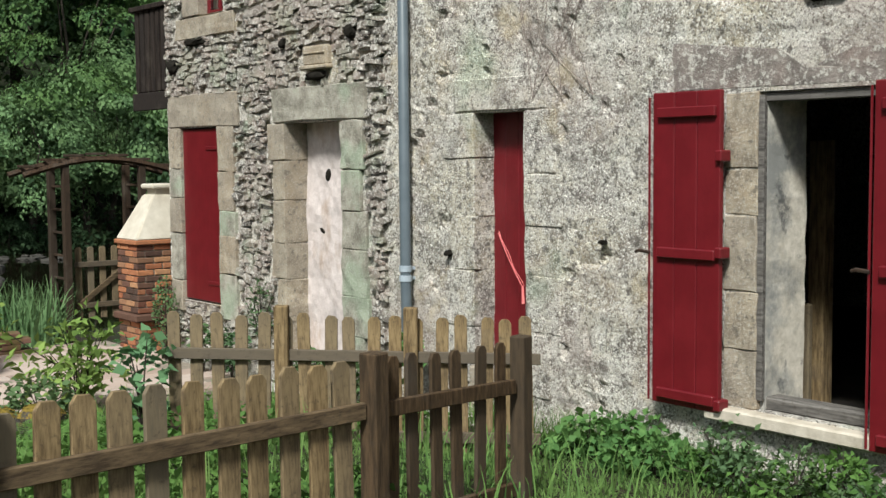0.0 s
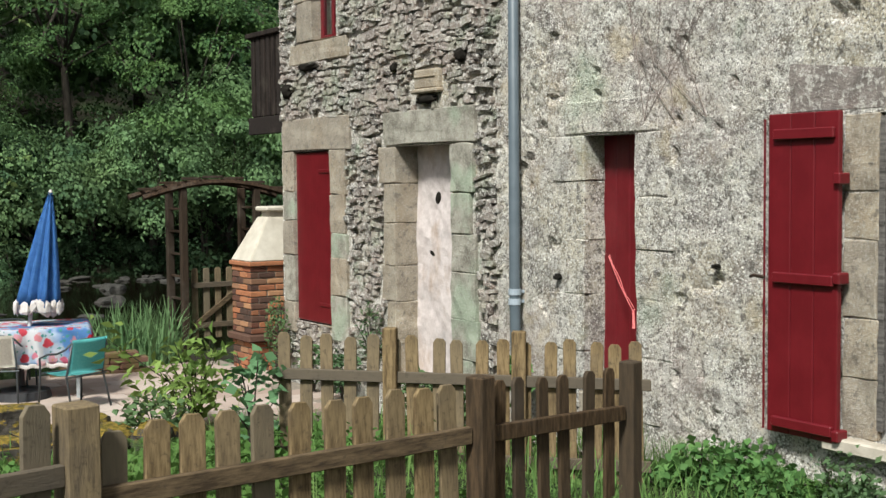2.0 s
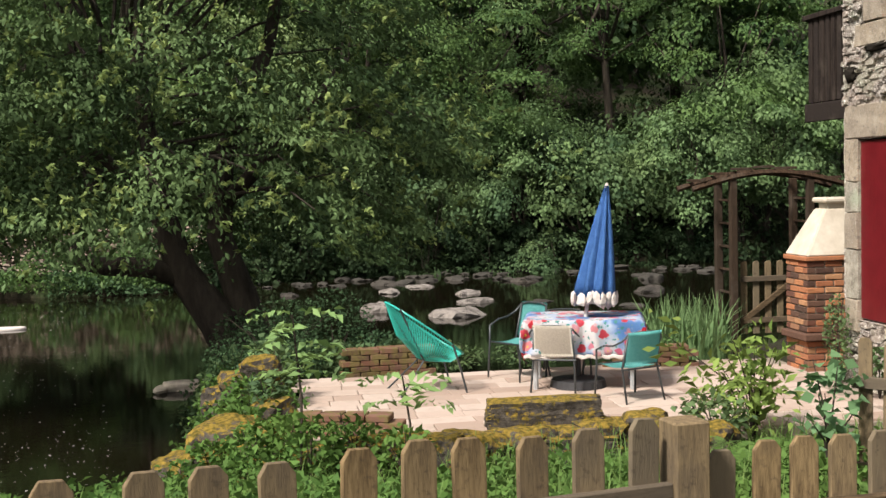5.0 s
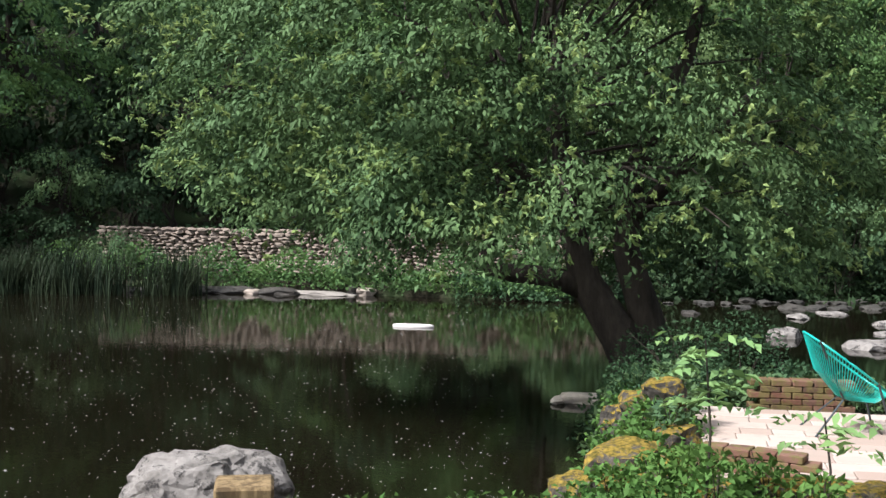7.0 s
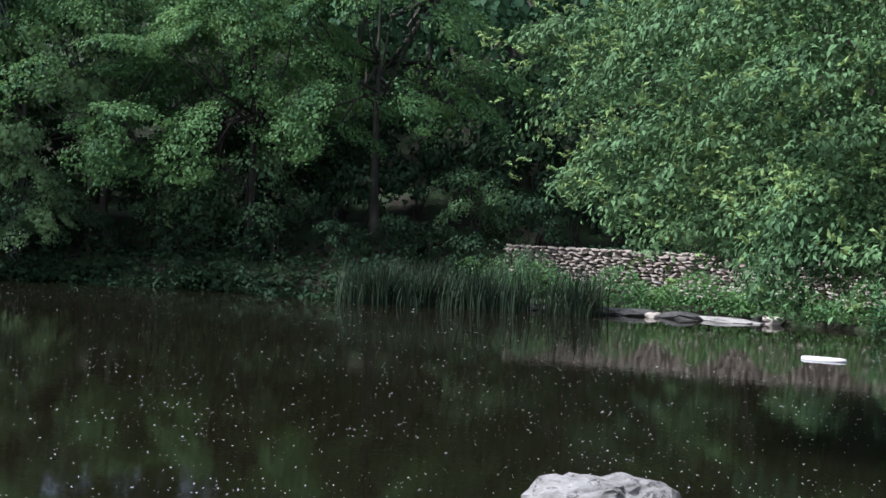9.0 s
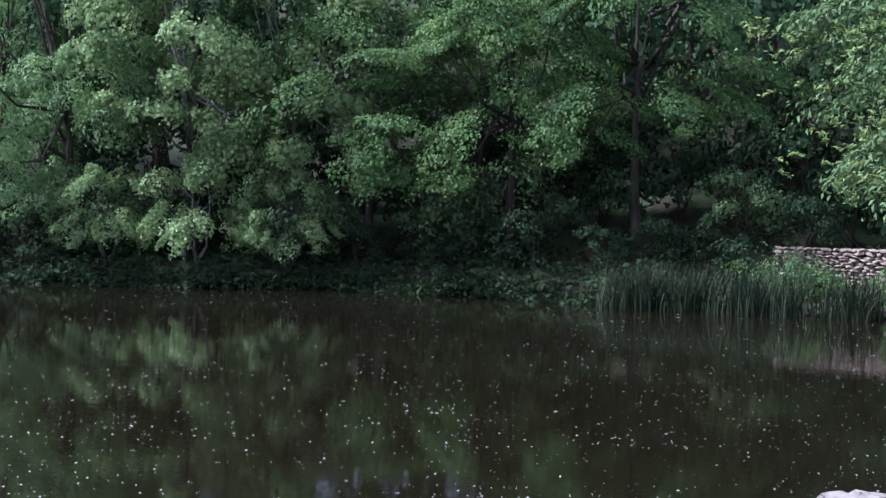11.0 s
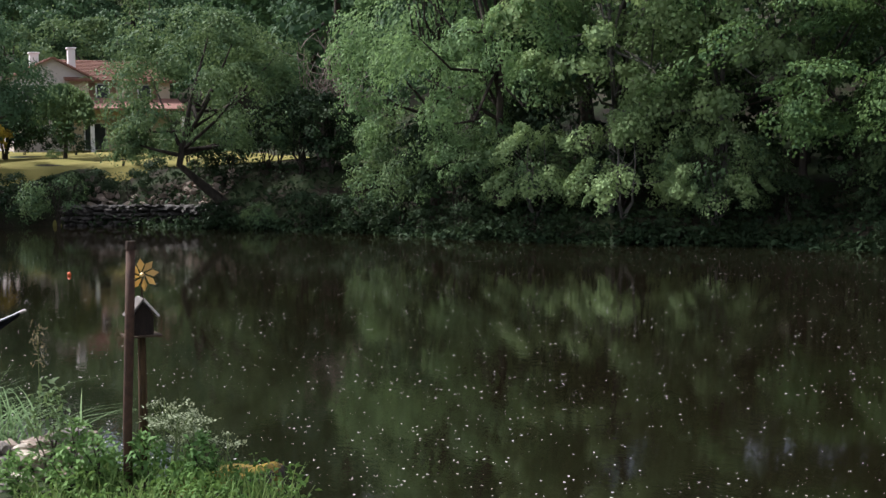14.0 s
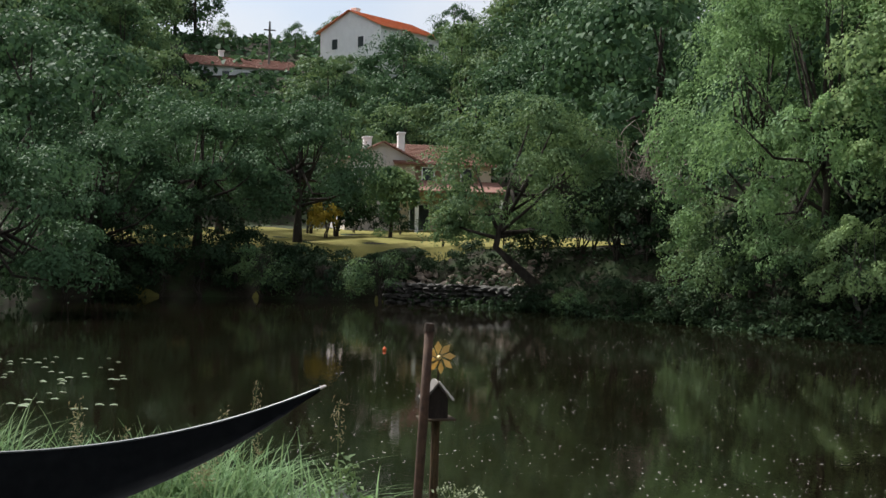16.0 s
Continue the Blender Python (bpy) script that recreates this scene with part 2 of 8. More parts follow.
c = k.mix(k.ramp(k.noise(2.3, 7.0, 0.75), [(0.53, 0.0), (0.60, 0.75)]), c, (0.74, 0.70, 0.63))
c = k.mix(k.ramp(big, [(0.52, 0.0), (0.66, 0.45)]), c, (0.52, 0.43, 0.26))
c = k.mix(k.ramp(k.noise(1.1, 5.0, 0.65, k.obj), [(0.54, 0.0), (0.64, 0.6)]), c, (0.31, 0.27, 0.255))
grit = k.node("ShaderNodeTexVoronoi", Scale=85.0, Randomness=1.0)
k.link(k.pos, grit.inputs["Vector"])
tone = k.node("ShaderNodeSeparateColor")
k.link(grit.outputs["Color"], tone.inputs[0])
c = k.mix(k.ramp(tone.outputs[0], [(0.0, 0.95), (0.36, 0.0)]), c, (0.12, 0.105, 0.09))
c = k.mix(k.ramp(tone.outputs[1], [(0.72, 0.0), (0.88, 0.95)]), c, (0.80, 0.77, 0.71))
c = k.mix(k.ramp(spot, [(0.575, 0.0), (0.63, 0.88)]), c, (0.14, 0.125, 0.11))
c = k.mix(k.ramp(fine, [(0.54, 0.0), (0.60, 0.7)]), c, (0.68, 0.65, 0.60))
c = k.mix(k.ramp(k.noise(9.0, 6.0, 0.75, None, (1, 1, 0.35)), [(0.62, 0.0), (0.74, 0.6)]), c, (0.14, 0.125, 0.11))
# small dark spots put the shade of pits into the colour
c = k.mix(k.ramp(k.noise(24.0, 4.0, 0.6), [(0.62, 0.0), (0.68, 0.8)]), c, (0.12, 0.105, 0.09))
c = k.mix(k.ramp(k.noise(2.0, 6.0, 0.7), [(0.56, 0.0), (0.64, 0.5)]), c, (0.22, 0.20, 0.18))
c = k.mix(k.ramp(k.noise(1.3, 3.0), [(0.60, 0.0), (0.72, 0.45)]), c, (0.33, 0.42, 0.30))
c = k.mix(k.ramp(k.noise(0.95, 5.0, 0.6), [(0.48, 0.0), (0.62, 0.42)]), c, (0.40, 0.31, 0.275))
c = k.mix(k.ramp(k.noise(1.9, 5.0, 0.65, k.obj), [(0.57, 0.0), (0.66, 0.4)]), c, (0.56, 0.46, 0.26))
k.color(c).rough(0.95, spec=0.15).bump(k.mix(0.45, mid, fine), 1.0, 0.05)
RENDER_MAT = k.m

k = Mat("stained_plaster")
big, mid = k.noise(2.6, 6.0, 0.65, None, (1, 1, 0.5)), k.noise(12.0, 6.0, 0.7)
c = k.mix(k.ramp(mid, [(0.3, 0.0), (0.65, 1.0)]), (0.50, 0.43, 0.41), (0.67, 0.595, 0.57))
c = k.mix(k.ramp(big, [(0.54, 0.0), (0.68, 0.8)]), c, (0.36, 0.25, 0.17))
c = k.mix(k.ramp(k.noise(1.7, 5.0), [(0.55, 0.0), (0.7, 0.6)]), c, (0.16, 0.15, 0.145))
k.color(c).rough(0.93, spec=0.2).bump(mid, 0.5, 0.012)
PLASTER = k.m

k = Mat("brick")
c = k.ramp(k.random(), [(0.0, (0.30, 0.10, 0.05)), (0.25, (0.44, 0.19, 0.09)), (0.40, (0.16, 0.06, 0.04)), (0.55, (0.05, 0.035, 0.03)), (0.68, (0.10, 0.055, 0.04)), (0.82, (0.50, 0.27, 0.14)), (1.0, (0.12, 0.06, 0.045))])
c = k.mix(k.ramp(k.noise(30, 5.0, 0.7), [(0.4, 0.0), (0.75, 0.6)]), c, (0.16, 0.09, 0.06))
k.color(c).rough(0.88, spec=0.2).bump(k.noise(60, 4.0, 0.7), 0.6, 0.006)
BRICK = k.m
k = Mat("old_brick_in_shade")
# brick reds darkened to stand in for the shade of bushes
c = k.ramp(k.random(), [(0.0, (0.13, 0.062, 0.042)), (0.5, (0.18, 0.10, 0.072)), (1.0, (0.07, 0.042, 0.033))])
c = k.mix(k.ramp(k.noise(9, 5.0, 0.7), [(0.44, 0.0), (0.56, 0.85)]), c, (0.13, 0.11, 0.04))
k.color(c).rough(0.92, spec=0.2).bump(k.noise(50, 4.0, 0.7), 0.6, 0.008)
OLD_BRICK = k.m
k = Mat("stained_limewash")
fine = k.noise(16.0, 7.0, 0.7)
c = k.mix(k.ramp(fine, [(0.35, 0.0), (0.65, 1.0)]), (0.46, 0.42, 0.35), (0.66, 0.61, 0.53))
c = k.mix(k.ramp(k.noise(1.6, 6.0, 0.7), [(0.48, 0.0), (0.62, 0.8)]), c, (0.20, 0.21, 0.21))
c = k.mix(k.ramp(k.noise(4.5, 6.0, 0.7), [(0.60, 0.0), (0.68, 0.8)]), c, (0.09, 0.09, 0.09))
k.color(c).rough(0.95, spec=0.1).bump(fine, 0.5, 0.015)
LIMEWASH = k.m
MORTAR = plain("mortar", (0.17, 0.14, 0.11), (0.28, 0.24, 0.19), 20, 0.95)
HOOD = plain("cream_concrete", (0.46, 0.41, 0.33), (0.62, 0.57, 0.48), 5, 0.85, bump=0.3)

k = Mat("terrace_stone")
c = k.ramp(k.random(), [(0.0, (0.32, 0.24, 0.195)), (0.5, (0.40, 0.315, 0.265)), (1.0, (0.46, 0.38, 0.33))])
c = k.mix(k.ramp(k.noise(5, 6.0, 0.65), [(0.5, 0.0), (0.75, 0.5)]), c, (0.30, 0.25, 0.21))
k.color(c).rough(0.88, spec=0.25).bump(k.noise(26, 4.0), 0.5, 0.01)
FLAG = k.m

k = Mat("mossy_stone")
c = k.mix(k.ramp(k.noise(14, 6.0, 0.7), [(0.35, 0.0), (0.7, 1.0)]), (0.03, 0.027, 0.023), (0.12, 0.105, 0.09))
lift = k.node("ShaderNodeMath")
lift.operation = "MULTIPLY_ADD"
lift.inputs[1].default_value, lift.inputs[2].default_value = 0.16, -0.06
k.link(k.upward(), lift.inputs[0])
moss = k.node("ShaderNodeMath")
moss.operation = "ADD"
k.link(k.noise(9.0, 6.0, 0.75), moss.inputs[0])
k.link(lift.outputs[0], moss.inputs[1])
mo = moss.outputs[0]
c = k.mix(k.ramp(mo, [(0.485, 0.0), (0.55, 0.92)]), c, k.mix(k.ramp(k.noise(24, 4.0), [(0.35, 0.0), (0.65, 1.0)]), (0.07, 0.062, 0.013), (0.30, 0.205, 0.038)))
k.color(c).rough(0.97, spec=0.1).bump(k.noise(34, 5.0, 0.7), 0.9, 0.02)
MOSSY = k.m

k = Mat("pale_rock")
fine, mid = k.noise(30.0, 6.0, 0.75), k.noise(3.5, 6.0, 0.65)
c = k.mix(k.ramp(mid, [(0.36, 0.0), (0.62, 1.0)]), (0.13, 0.117, 0.104), (0.275, 0.25, 0.228))
c = k.mix(k.ramp(k.noise(5.0, 8.0, 0.78), [(0.53, 0.0), (0.585, 0.95)]), c, (0.05, 0.045, 0.042))
k.color(c).rough(0.9, spec=0.25).bump(k.mix(0.5, fine, mid), 0.9, 0.04)
ROCK = k.m
k = Mat("wet_river_rock")
fine, mid = k.noise(20.0, 6.0, 0.75), k.noise(1.6, 5.0, 0.65)
c = k.mix(k.ramp(mid, [(0.38, 0.0), (0.62, 1.0)]), (0.018, 0.016, 0.013), (0.07, 0.06, 0.05))
c = k.mix(k.ramp(k.random(), [(0.0, 0.0), (1.0, 0.7)]), c, (0.05, 0.047, 0.04))
k.color(c).rough(0.7, spec=0.4).bump(fine, 0.8, 0.05)
RIVER_ROCK = k.m
k = Mat("dry_wall_stone")
c = k.ramp(k.random(), [(0.0, (0.18, 0.14, 0.11)), (0.4, (0.30, 0.24, 0.195)), (0.7, (0.40, 0.33, 0.27)), (1.0, (0.24, 0.215, 0.19))])
c = k.mix(k.ramp(k.noise(18.0, 6.0, 0.7), [(0.5, 0.0), (0.7, 0.6)]), c, (0.40, 0.35, 0.30))
k.color(c).rough(0.93, spec=0.2).bump(k.noise(30.0, 5.0, 0.7), 0.8, 0.02)
WALL_STONE = k.m

TEAL = plain("teal_plastic_cord", (0.015, 0.36, 0.30), (0.03, 0.46, 0.38), 8, 0.4, bump=0.05)
TEAL_PALE = plain("pale_teal_mesh", (0.10, 0.42, 0.42), (0.16, 0.50, 0.48), 60, 0.6, bump=0.3)
CREAM_WEAVE = plain("cream_weave", (0.55, 0.50, 0.42), (0.72, 0.67, 0.58), 70, 0.8, bump=0.4)
TUBE_GREY = plain("dark_grey_tube", (0.045, 0.055, 0.06), (0.07, 0.08, 0.085), 10, 0.4, 0.3, bump=0.0)
TABLE_METAL = plain("pale_grey_metal", (0.35, 0.37, 0.38), (0.5, 0.52, 0.53), 12, 0.45, 0.3)
BLACK_RUBBER = plain("black_base", (0.02, 0.02, 0.022), (0.035, 0.035, 0.038), 12, 0.6)
BLUE = plain("blue_canvas", (0.05, 0.17, 0.47), (0.085, 0.24, 0.58), 14, 0.8, bump=0.2)
FRINGE = plain("white_fringe", (0.50, 0.45, 0.42), (0.68, 0.64, 0.61), 25, 0.9, bump=0.4)
k = Mat("floral_tablecloth")
vor = k.node("ShaderNodeTexVoronoi", Scale=9.0, Randomness=0.9)
warp = k.node("ShaderNodeTexNoise", Scale=14.0, Detail=3.0)
k.link(k.pos, warp.inputs["Vector"])
bent = k.node("ShaderNodeVectorMath")
bent.operation = "MULTIPLY_ADD"
bent.inputs[1].default_value = (0.09, 0.09, 0.09)
k.link(warp.outputs["Color"], bent.inputs[0])
k.link(k.pos, bent.inputs[2])
k.link(bent.outputs[0], vor.inputs["Vector"])
vor2 = k.node("ShaderNodeTexVoronoi", Scale=15.0, Randomness=1.0)
k.link(bent.outputs[0], vor2.inputs["Vector"])
pick = k.node("ShaderNodeSeparateColor")
k.link(vor.outputs["Color"], pick.inputs[0])
base = k.ramp(k.noise(3.0, 3.0), [(0.42, (0.13, 0.30, 0.62)), (0.52, (0.55, 0.66, 0.80)), (0.6, (0.78, 0.78, 0.80))])
leafc = k.mix(k.ramp(vor2.outputs["Distance"], [(0.26, 1.0), (0.30, 0.0)]), base, (0.10, 0.36, 0.34))
flower = k.ramp(pick.outputs[0], [(0.0, (0.62, 0.03, 0.05)), (0.5, (0.75, 0.10, 0.14)), (0.75, (0.85, 0.62, 0.64)), (1.0, (0.7, 0.05, 0.2))])
bloom = k.mix(k.ramp(pick.outputs[1], [(0.30, 0.0), (0.34, 1.0)]), leafc, flower)
c = k.mix(k.ramp(vor.outputs["Distance"], [(0.42, 1.0), (0.48, 0.0)]), leafc, bloom)
c = k.mix(k.ramp(vor.outputs["Distance"], [(0.08, 1.0), (0.11, 0.0)]), c, (0.8, 0.6, 0.1))
k.color(c).rough(0.75, spec=0.3).bump(k.noise(200, 2.0), 0.1, 0.002)
FLORAL = k.m

TILE = plain("terracotta_tiles", (0.22, 0.105, 0.08), (0.33, 0.17, 0.125), 3, 0.85, per=0.3)
TILE_BROWN = plain("brown_roof_tiles", (0.17, 0.075, 0.05), (0.27, 0.13, 0.085), 3, 0.85, per=0.3)
WHITE_WALL = plain("white_house_wall", (0.74, 0.73, 0.71), (0.82, 0.81, 0.79), 1.2, 0.85, bump=0.1)
PINK_WALL = plain("pale_pink_wall", (0.50, 0.44, 0.41), (0.60, 0.54, 0.50), 1.2, 0.85, bump=0.1)
CREAM_WALL = plain("cream_house_wall", (0.52, 0.43, 0.30), (0.60, 0.50, 0.37), 1.2, 0.85, bump=0.1)
DARK_PANE = plain("dark_window_pane", (0.03, 0.035, 0.04), (0.06, 0.065, 0.07), 1.0, 0.12, bump=0.0)
SHUTTER_BROWN = plain("brown_house_shutter", (0.14, 0.08, 0.045), (0.2, 0.12, 0.07), 3, 0.7)
FOAM = plain("river_foam", (0.55, 0.55, 0.5), (0.78, 0.78, 0.72), 20, 0.8, bump=0.0)
LILY = plain("lily_pad", (0.10, 0.16, 0.06), (0.20, 0.25, 0.13), 6, 0.3, spec=0.6)
FABRIC_BLACK = plain("black_sun_sail", (0.008, 0.009, 0.01), (0.014, 0.015, 0.016), 9, 0.95, spec=0.05, bump=0.1)
RUST = plain("rusty_pole", (0.045, 0.025, 0.017), (0.10, 0.055, 0.035), 14, 0.85, 0.2, bump=0.5)
GOLD = plain("yellow_pinwheel", (0.48, 0.34, 0.13), (0.62, 0.47, 0.21), 12, 0.5, 0.2)
ORANGE = plain("orange_buoy", (0.75, 0.12, 0.03), (0.85, 0.2, 0.05), 6, 0.4)
PETAL = plain("white_umbel", (0.21, 0.26, 0.14), (0.36, 0.42, 0.26), 20, 0.8)
TWIG = plain("dead_twig", (0.17, 0.13, 0.115), (0.29, 0.235, 0.205), 8, 0.9)
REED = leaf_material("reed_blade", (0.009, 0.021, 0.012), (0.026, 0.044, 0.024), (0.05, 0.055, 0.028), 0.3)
IVY = leaf_material("ivy_leaf", (0.04, 0.10, 0.026), (0.11, 0.22, 0.055), (0.18, 0.29, 0.07), 0.4)
BLUE_GREEN = leaf_material("blue_green_leaf", (0.08, 0.17, 0.085), (0.15, 0.28, 0.14), (0.18, 0.30, 0.12), 0.4)
BLOSSOM_YELLOW = leaf_material("yellow_blossom", (0.35, 0.24, 0.03), (0.5, 0.36, 0.05), (0.3, 0.28, 0.05), 0.3)
k = Mat("mown_lawn")
c = k.mix(k.ramp(k.noise(0.35, 5.0), [(0.35, 0.0), (0.7, 1.0)]), (0.16, 0.15, 0.042), (0.29, 0.235, 0.085))
c = k.mix(k.noise(9.0, 4.0), c, (0.15, 0.145, 0.04))
k.color(c).rough(0.95, spec=0.1).bump(k.noise(20, 4.0), 0.5, 0.05)
LAWN = k.m

LEAF_NEAR = leaf_material("leaf_near_willow", (0.014, 0.034, 0.014), (0.12, 0.205, 0.088), (0.17, 0.255, 0.095), 0.22)
LEAF_TIP = leaf_material("leaf_willow_tip", (0.13, 0.21, 0.07), (0.23, 0.32, 0.11), (0.33, 0.40, 0.14), 0.5)
# leaf colour darkened to stand in for shade under the overhanging trees
SHADE_LEAF = leaf_material("shade_darkened_leaf", (0.016, 0.034, 0.017), (0.036, 0.066, 0.031), (0.055, 0.085, 0.034), 0.25)
BRIGHT_PLANT = leaf_material("bright_weed_leaf", (0.07, 0.16, 0.05), (0.15, 0.28, 0.085), (0.2, 0.32, 0.10), 0.45)
BUSH_GLOSS = leaf_material("glossy_bush_leaf", (0.07, 0.15, 0.035), (0.19, 0.30, 0.075), (0.36, 0.43, 0.12), 0.4)
SAPLING_LEAF = leaf_material("sapling_leaf", (0.14, 0.26, 0.10), (0.22, 0.36, 0.14), (0.28, 0.38, 0.12), 0.4)
IRIS = leaf_material("iris_blade", (0.09, 0.175, 0.075), (0.17, 0.29, 0.125), (0.25, 0.34, 0.15), 0.45)
SEED = leaf_material("seed_head", (0.20, 0.18, 0.10), (0.30, 0.27, 0.16), (0.3, 0.28, 0.14), 0.3)
STALK = plain("green_stalk", (0.10, 0.15, 0.05), (0.16, 0.2, 0.08), 12, 0.8, bump=0.0)
BIRCH_BARK = plain("pale_bark", (0.07, 0.065, 0.055), (0.17, 0.16, 0.14), 4, 0.9, bump=0.5)
TILE_ORANGE = plain("orange_tiles", (0.62, 0.17, 0.07), (0.74, 0.26, 0.12), 2, 0.85)

k = Mat("dark_lintel")
fine, mid = k.noise(26.0, 6.0, 0.75), k.noise(5.0, 6.0, 0.7)
c = k.mix(k.ramp(mid, [(0.35, 0.0), (0.65, 1.0)]), (0.15, 0.13, 0.118), (0.32, 0.275, 0.245))
c = k.mix(k.ramp(fine, [(0.51, 0.0), (0.60, 0.8)]), c, (0.62, 0.59, 0.53))
c = k.mix(k.ramp(k.noise(1.5, 4.0), [(0.5, 0.0), (0.65, 0.5)]), c, (0.20, 0.12, 0.10))
k.color(c).rough(0.95, spec=0.15).bump(fine, 0.9, 0.02)
LINTEL = k.m

# ---------- building helpers ----------
def mesh_from_bm(name, bm, material, smooth=False):
    me = bpy.data.meshes.new(name)
    bm.to_mesh(me)
    bm.free()
    if material:
        me.materials.append(material)
    if smooth:
        me.polygons.foreach_set("use_smooth", [True] * len(me.polygons))
    return me


def part(name, bm, material, parent=None, label="", smooth=False):
    ob = new(name, mesh_from_bm(name, bm, material, smooth))
    ob.parent = parent
    if label:
        ob["label"] = label
    return ob


def piece(name, me, parent, m):
    ob = new(name, me)
    ob.parent = parent
    ob.matrix_basis = m
    return ob


def empty(name, m, label, category, group="", kind=""):
    ob = new(name)
    ob.matrix_basis = m
    return tagged(ob, label, category, group, kind)


def box(bm, x0, x1, y0, y1, z0, z1, bevel=0.0, m=None):
    r = bmesh.ops.create_cube(bm, size=1.0)
    vs = r["verts"]
    t = Matrix.Translation(((x0 + x1) / 2, (y0 + y1) / 2, (z0 + z1) / 2)) @ Matrix.Diagonal((x1 - x0, y1 - y0, z1 - z0, 1))
    bmesh.ops.transform(bm, matrix=t, verts=vs)
    if bevel:
        es = list({e for v in vs for e in v.link_edges})
        r = bmesh.ops.bevel(bm, geom=es, offset=bevel, segments=1, affect="EDGES", profile=0.5)
        vs = r["verts"]
    if m is not None:
        bmesh.ops.transform(bm, matrix=m, verts=vs)
    return vs


def tube(bm, points, radii, sides=8, caps=True):
    """A tapered tube along a list of points."""
    rings = []
    pts = [Vector(p) for p in points]
    for i, p in enumerate(pts):
        d = (pts[min(i + 1, len(pts) - 1)] - pts[max(i - 1, 0)]).normalized()
        a = d.cross(Vector((0.3, 0.9, 0.2)) if abs(d.y) < 0.8 else Vector((1, 0, 0.1))).normalized()
        b = d.cross(a)
        rings.append([bm.verts.new(p + (a * math.cos(2 * math.pi * q / sides) + b * math.sin(2 * math.pi * q / sides)) * radii[i]) for q in range(sides)])
    for r0, r1 in zip(rings, rings[1:]):
        for q in range(sides):
            bm.faces.new((r0[q], r0[(q + 1) % sides], r1[(q + 1) % sides], r1[q]))
    if caps:
        bm.faces.new(rings[0][::-1])
        bm.faces.new(rings[-1])


def quads_mesh(name, co, material):
    """A mesh of separate quads from an array (n, 4, 3)."""
    n = len(co)
    me = bpy.data.meshes.new(name)
    me.vertices.add(n * 4)
    me.vertices.foreach_set("co", co.astype(np.float32).ravel())
    me.loops.add(n * 4)
    me.loops.foreach_set("vertex_index", np.arange(n * 4, dtype=np.int32))
    me.polygons.add(n)
    me.polygons.foreach_set("loop_start", np.arange(0, n * 4, 4, dtype=np.int32))
    me.materials.append(material)
    me.update(calc_edges=True)
    return me


def unit(v):
    return v / (np.linalg.norm(v, axis=1, keepdims=True) + 1e-9)


def leaf_quads(rng, c, size, aspect=0.45, up=0.8, axis=None, fold=0.12, face=None):
    """Pointed folded leaves round the centres c."""
    n = len(c)
    size = np.broadcast_to(size, n)[:, None] * rng.uniform(0.7, 1.3, (n, 1))
    nrm = unit(rng.normal(size=(n, 3)) + np.array([0, 0, up])) if face is None else unit(face + 0.42 * rng.normal(size=(n, 3)))
    d = rng.normal(size=(n, 3)) if axis is None else axis + 0.5 * rng.normal(size=(n, 3))
    d = unit(d - nrm * (d * nrm).sum(1, keepdims=True))
    s = np.cross(nrm, d)
    tip, side = d * size * 0.5, s * size * 0.5 * aspect
    lift = nrm * size * fold
    return np.stack([c - tip, c + side + lift, c + tip - lift, c - side + lift], 1)


def sphere_dirs(rng, n):
    return unit(rng.normal(size=(n, 3)))


# ---------- ground ----------
NEAR_EDGE = [(-15, -60), (-13.5, -8), (-12.6, 0), (-12.0, 2.4), (-10.15, 3.6), (-8.0, 4.1), (-5.4, 5.0), (-3.0, 6.5), (-1.6, 7.9), (-1.05, 9.5), (-1.05, 12.2), (-1.3, 14.8), (-1.3, 17.4),
             (0.2, 17.0), (2.6, 15.4), (5.0, 16.0), (8.0, 18.0), (14, 19), (40, 20), (120, 20)]
FAR_EDGE = [(120, 40), (30, 39), (14, 38), (4.4, 37), (0, 36), (-3.5, 33), (-8.7, 33.5), (-14, 32.4), (-20, 31), (-27, 30.6), (-31.5, 29.6), (-35, 26.5), (-41, 23.4),
            (-47, 22.4), (-56, 18.6), (-61.5, 15), (-64, 11), (-67, 5), (-66, -2), (-56, -8), (-50, -16), (-50, -60), (-60, -200)]


def side_distance(px, py, line):
    """Distance to a polyline, positive on its right-hand side as one walks along it."""
    best = np.full(px.shape, 1e9)
    sign = np.ones(px.shape)
    across = np.zeros(px.shape)
    for (ax, ay), (bx, by) in zip(line, line[1:]):
        dx, dy = bx - ax, by - ay
        t = np.clip(((px - ax) * dx + (py - ay) * dy) / (dx * dx + dy * dy), 0, 1)
        ox, oy = px - (ax + t * dx), py - (ay + t * dy)
        d = np.hypot(ox, oy)
        s = np.where(ox * dy - oy * dx > 0, 1.0, -1.0)
        off = np.abs(ox * dy - oy * dx) / math.hypot(dx, dy)
        closer = (d < best - 1e-9) | ((d < best + 1e-9) & (off > across))
        across = np.where(closer, off, across)
        best = np.where(closer, d, best)
        sign = np.where(closer, s, sign)
    return best * sign


def smooth(a, b, v):
    t = np.clip((v - a) / (b - a), 0, 1)
    return t * t * (3 - 2 * t)


def wobble(x, y, f):
    return np.sin(x * f + 1.3) * np.sin(y * f * 1.13 + 0.4) * 0.5 + np.sin(x * f * 2.3 + y * f * 1.7) * 0.25 + np.sin(x * f * 4.1 - y * f * 3.7) * 0.12


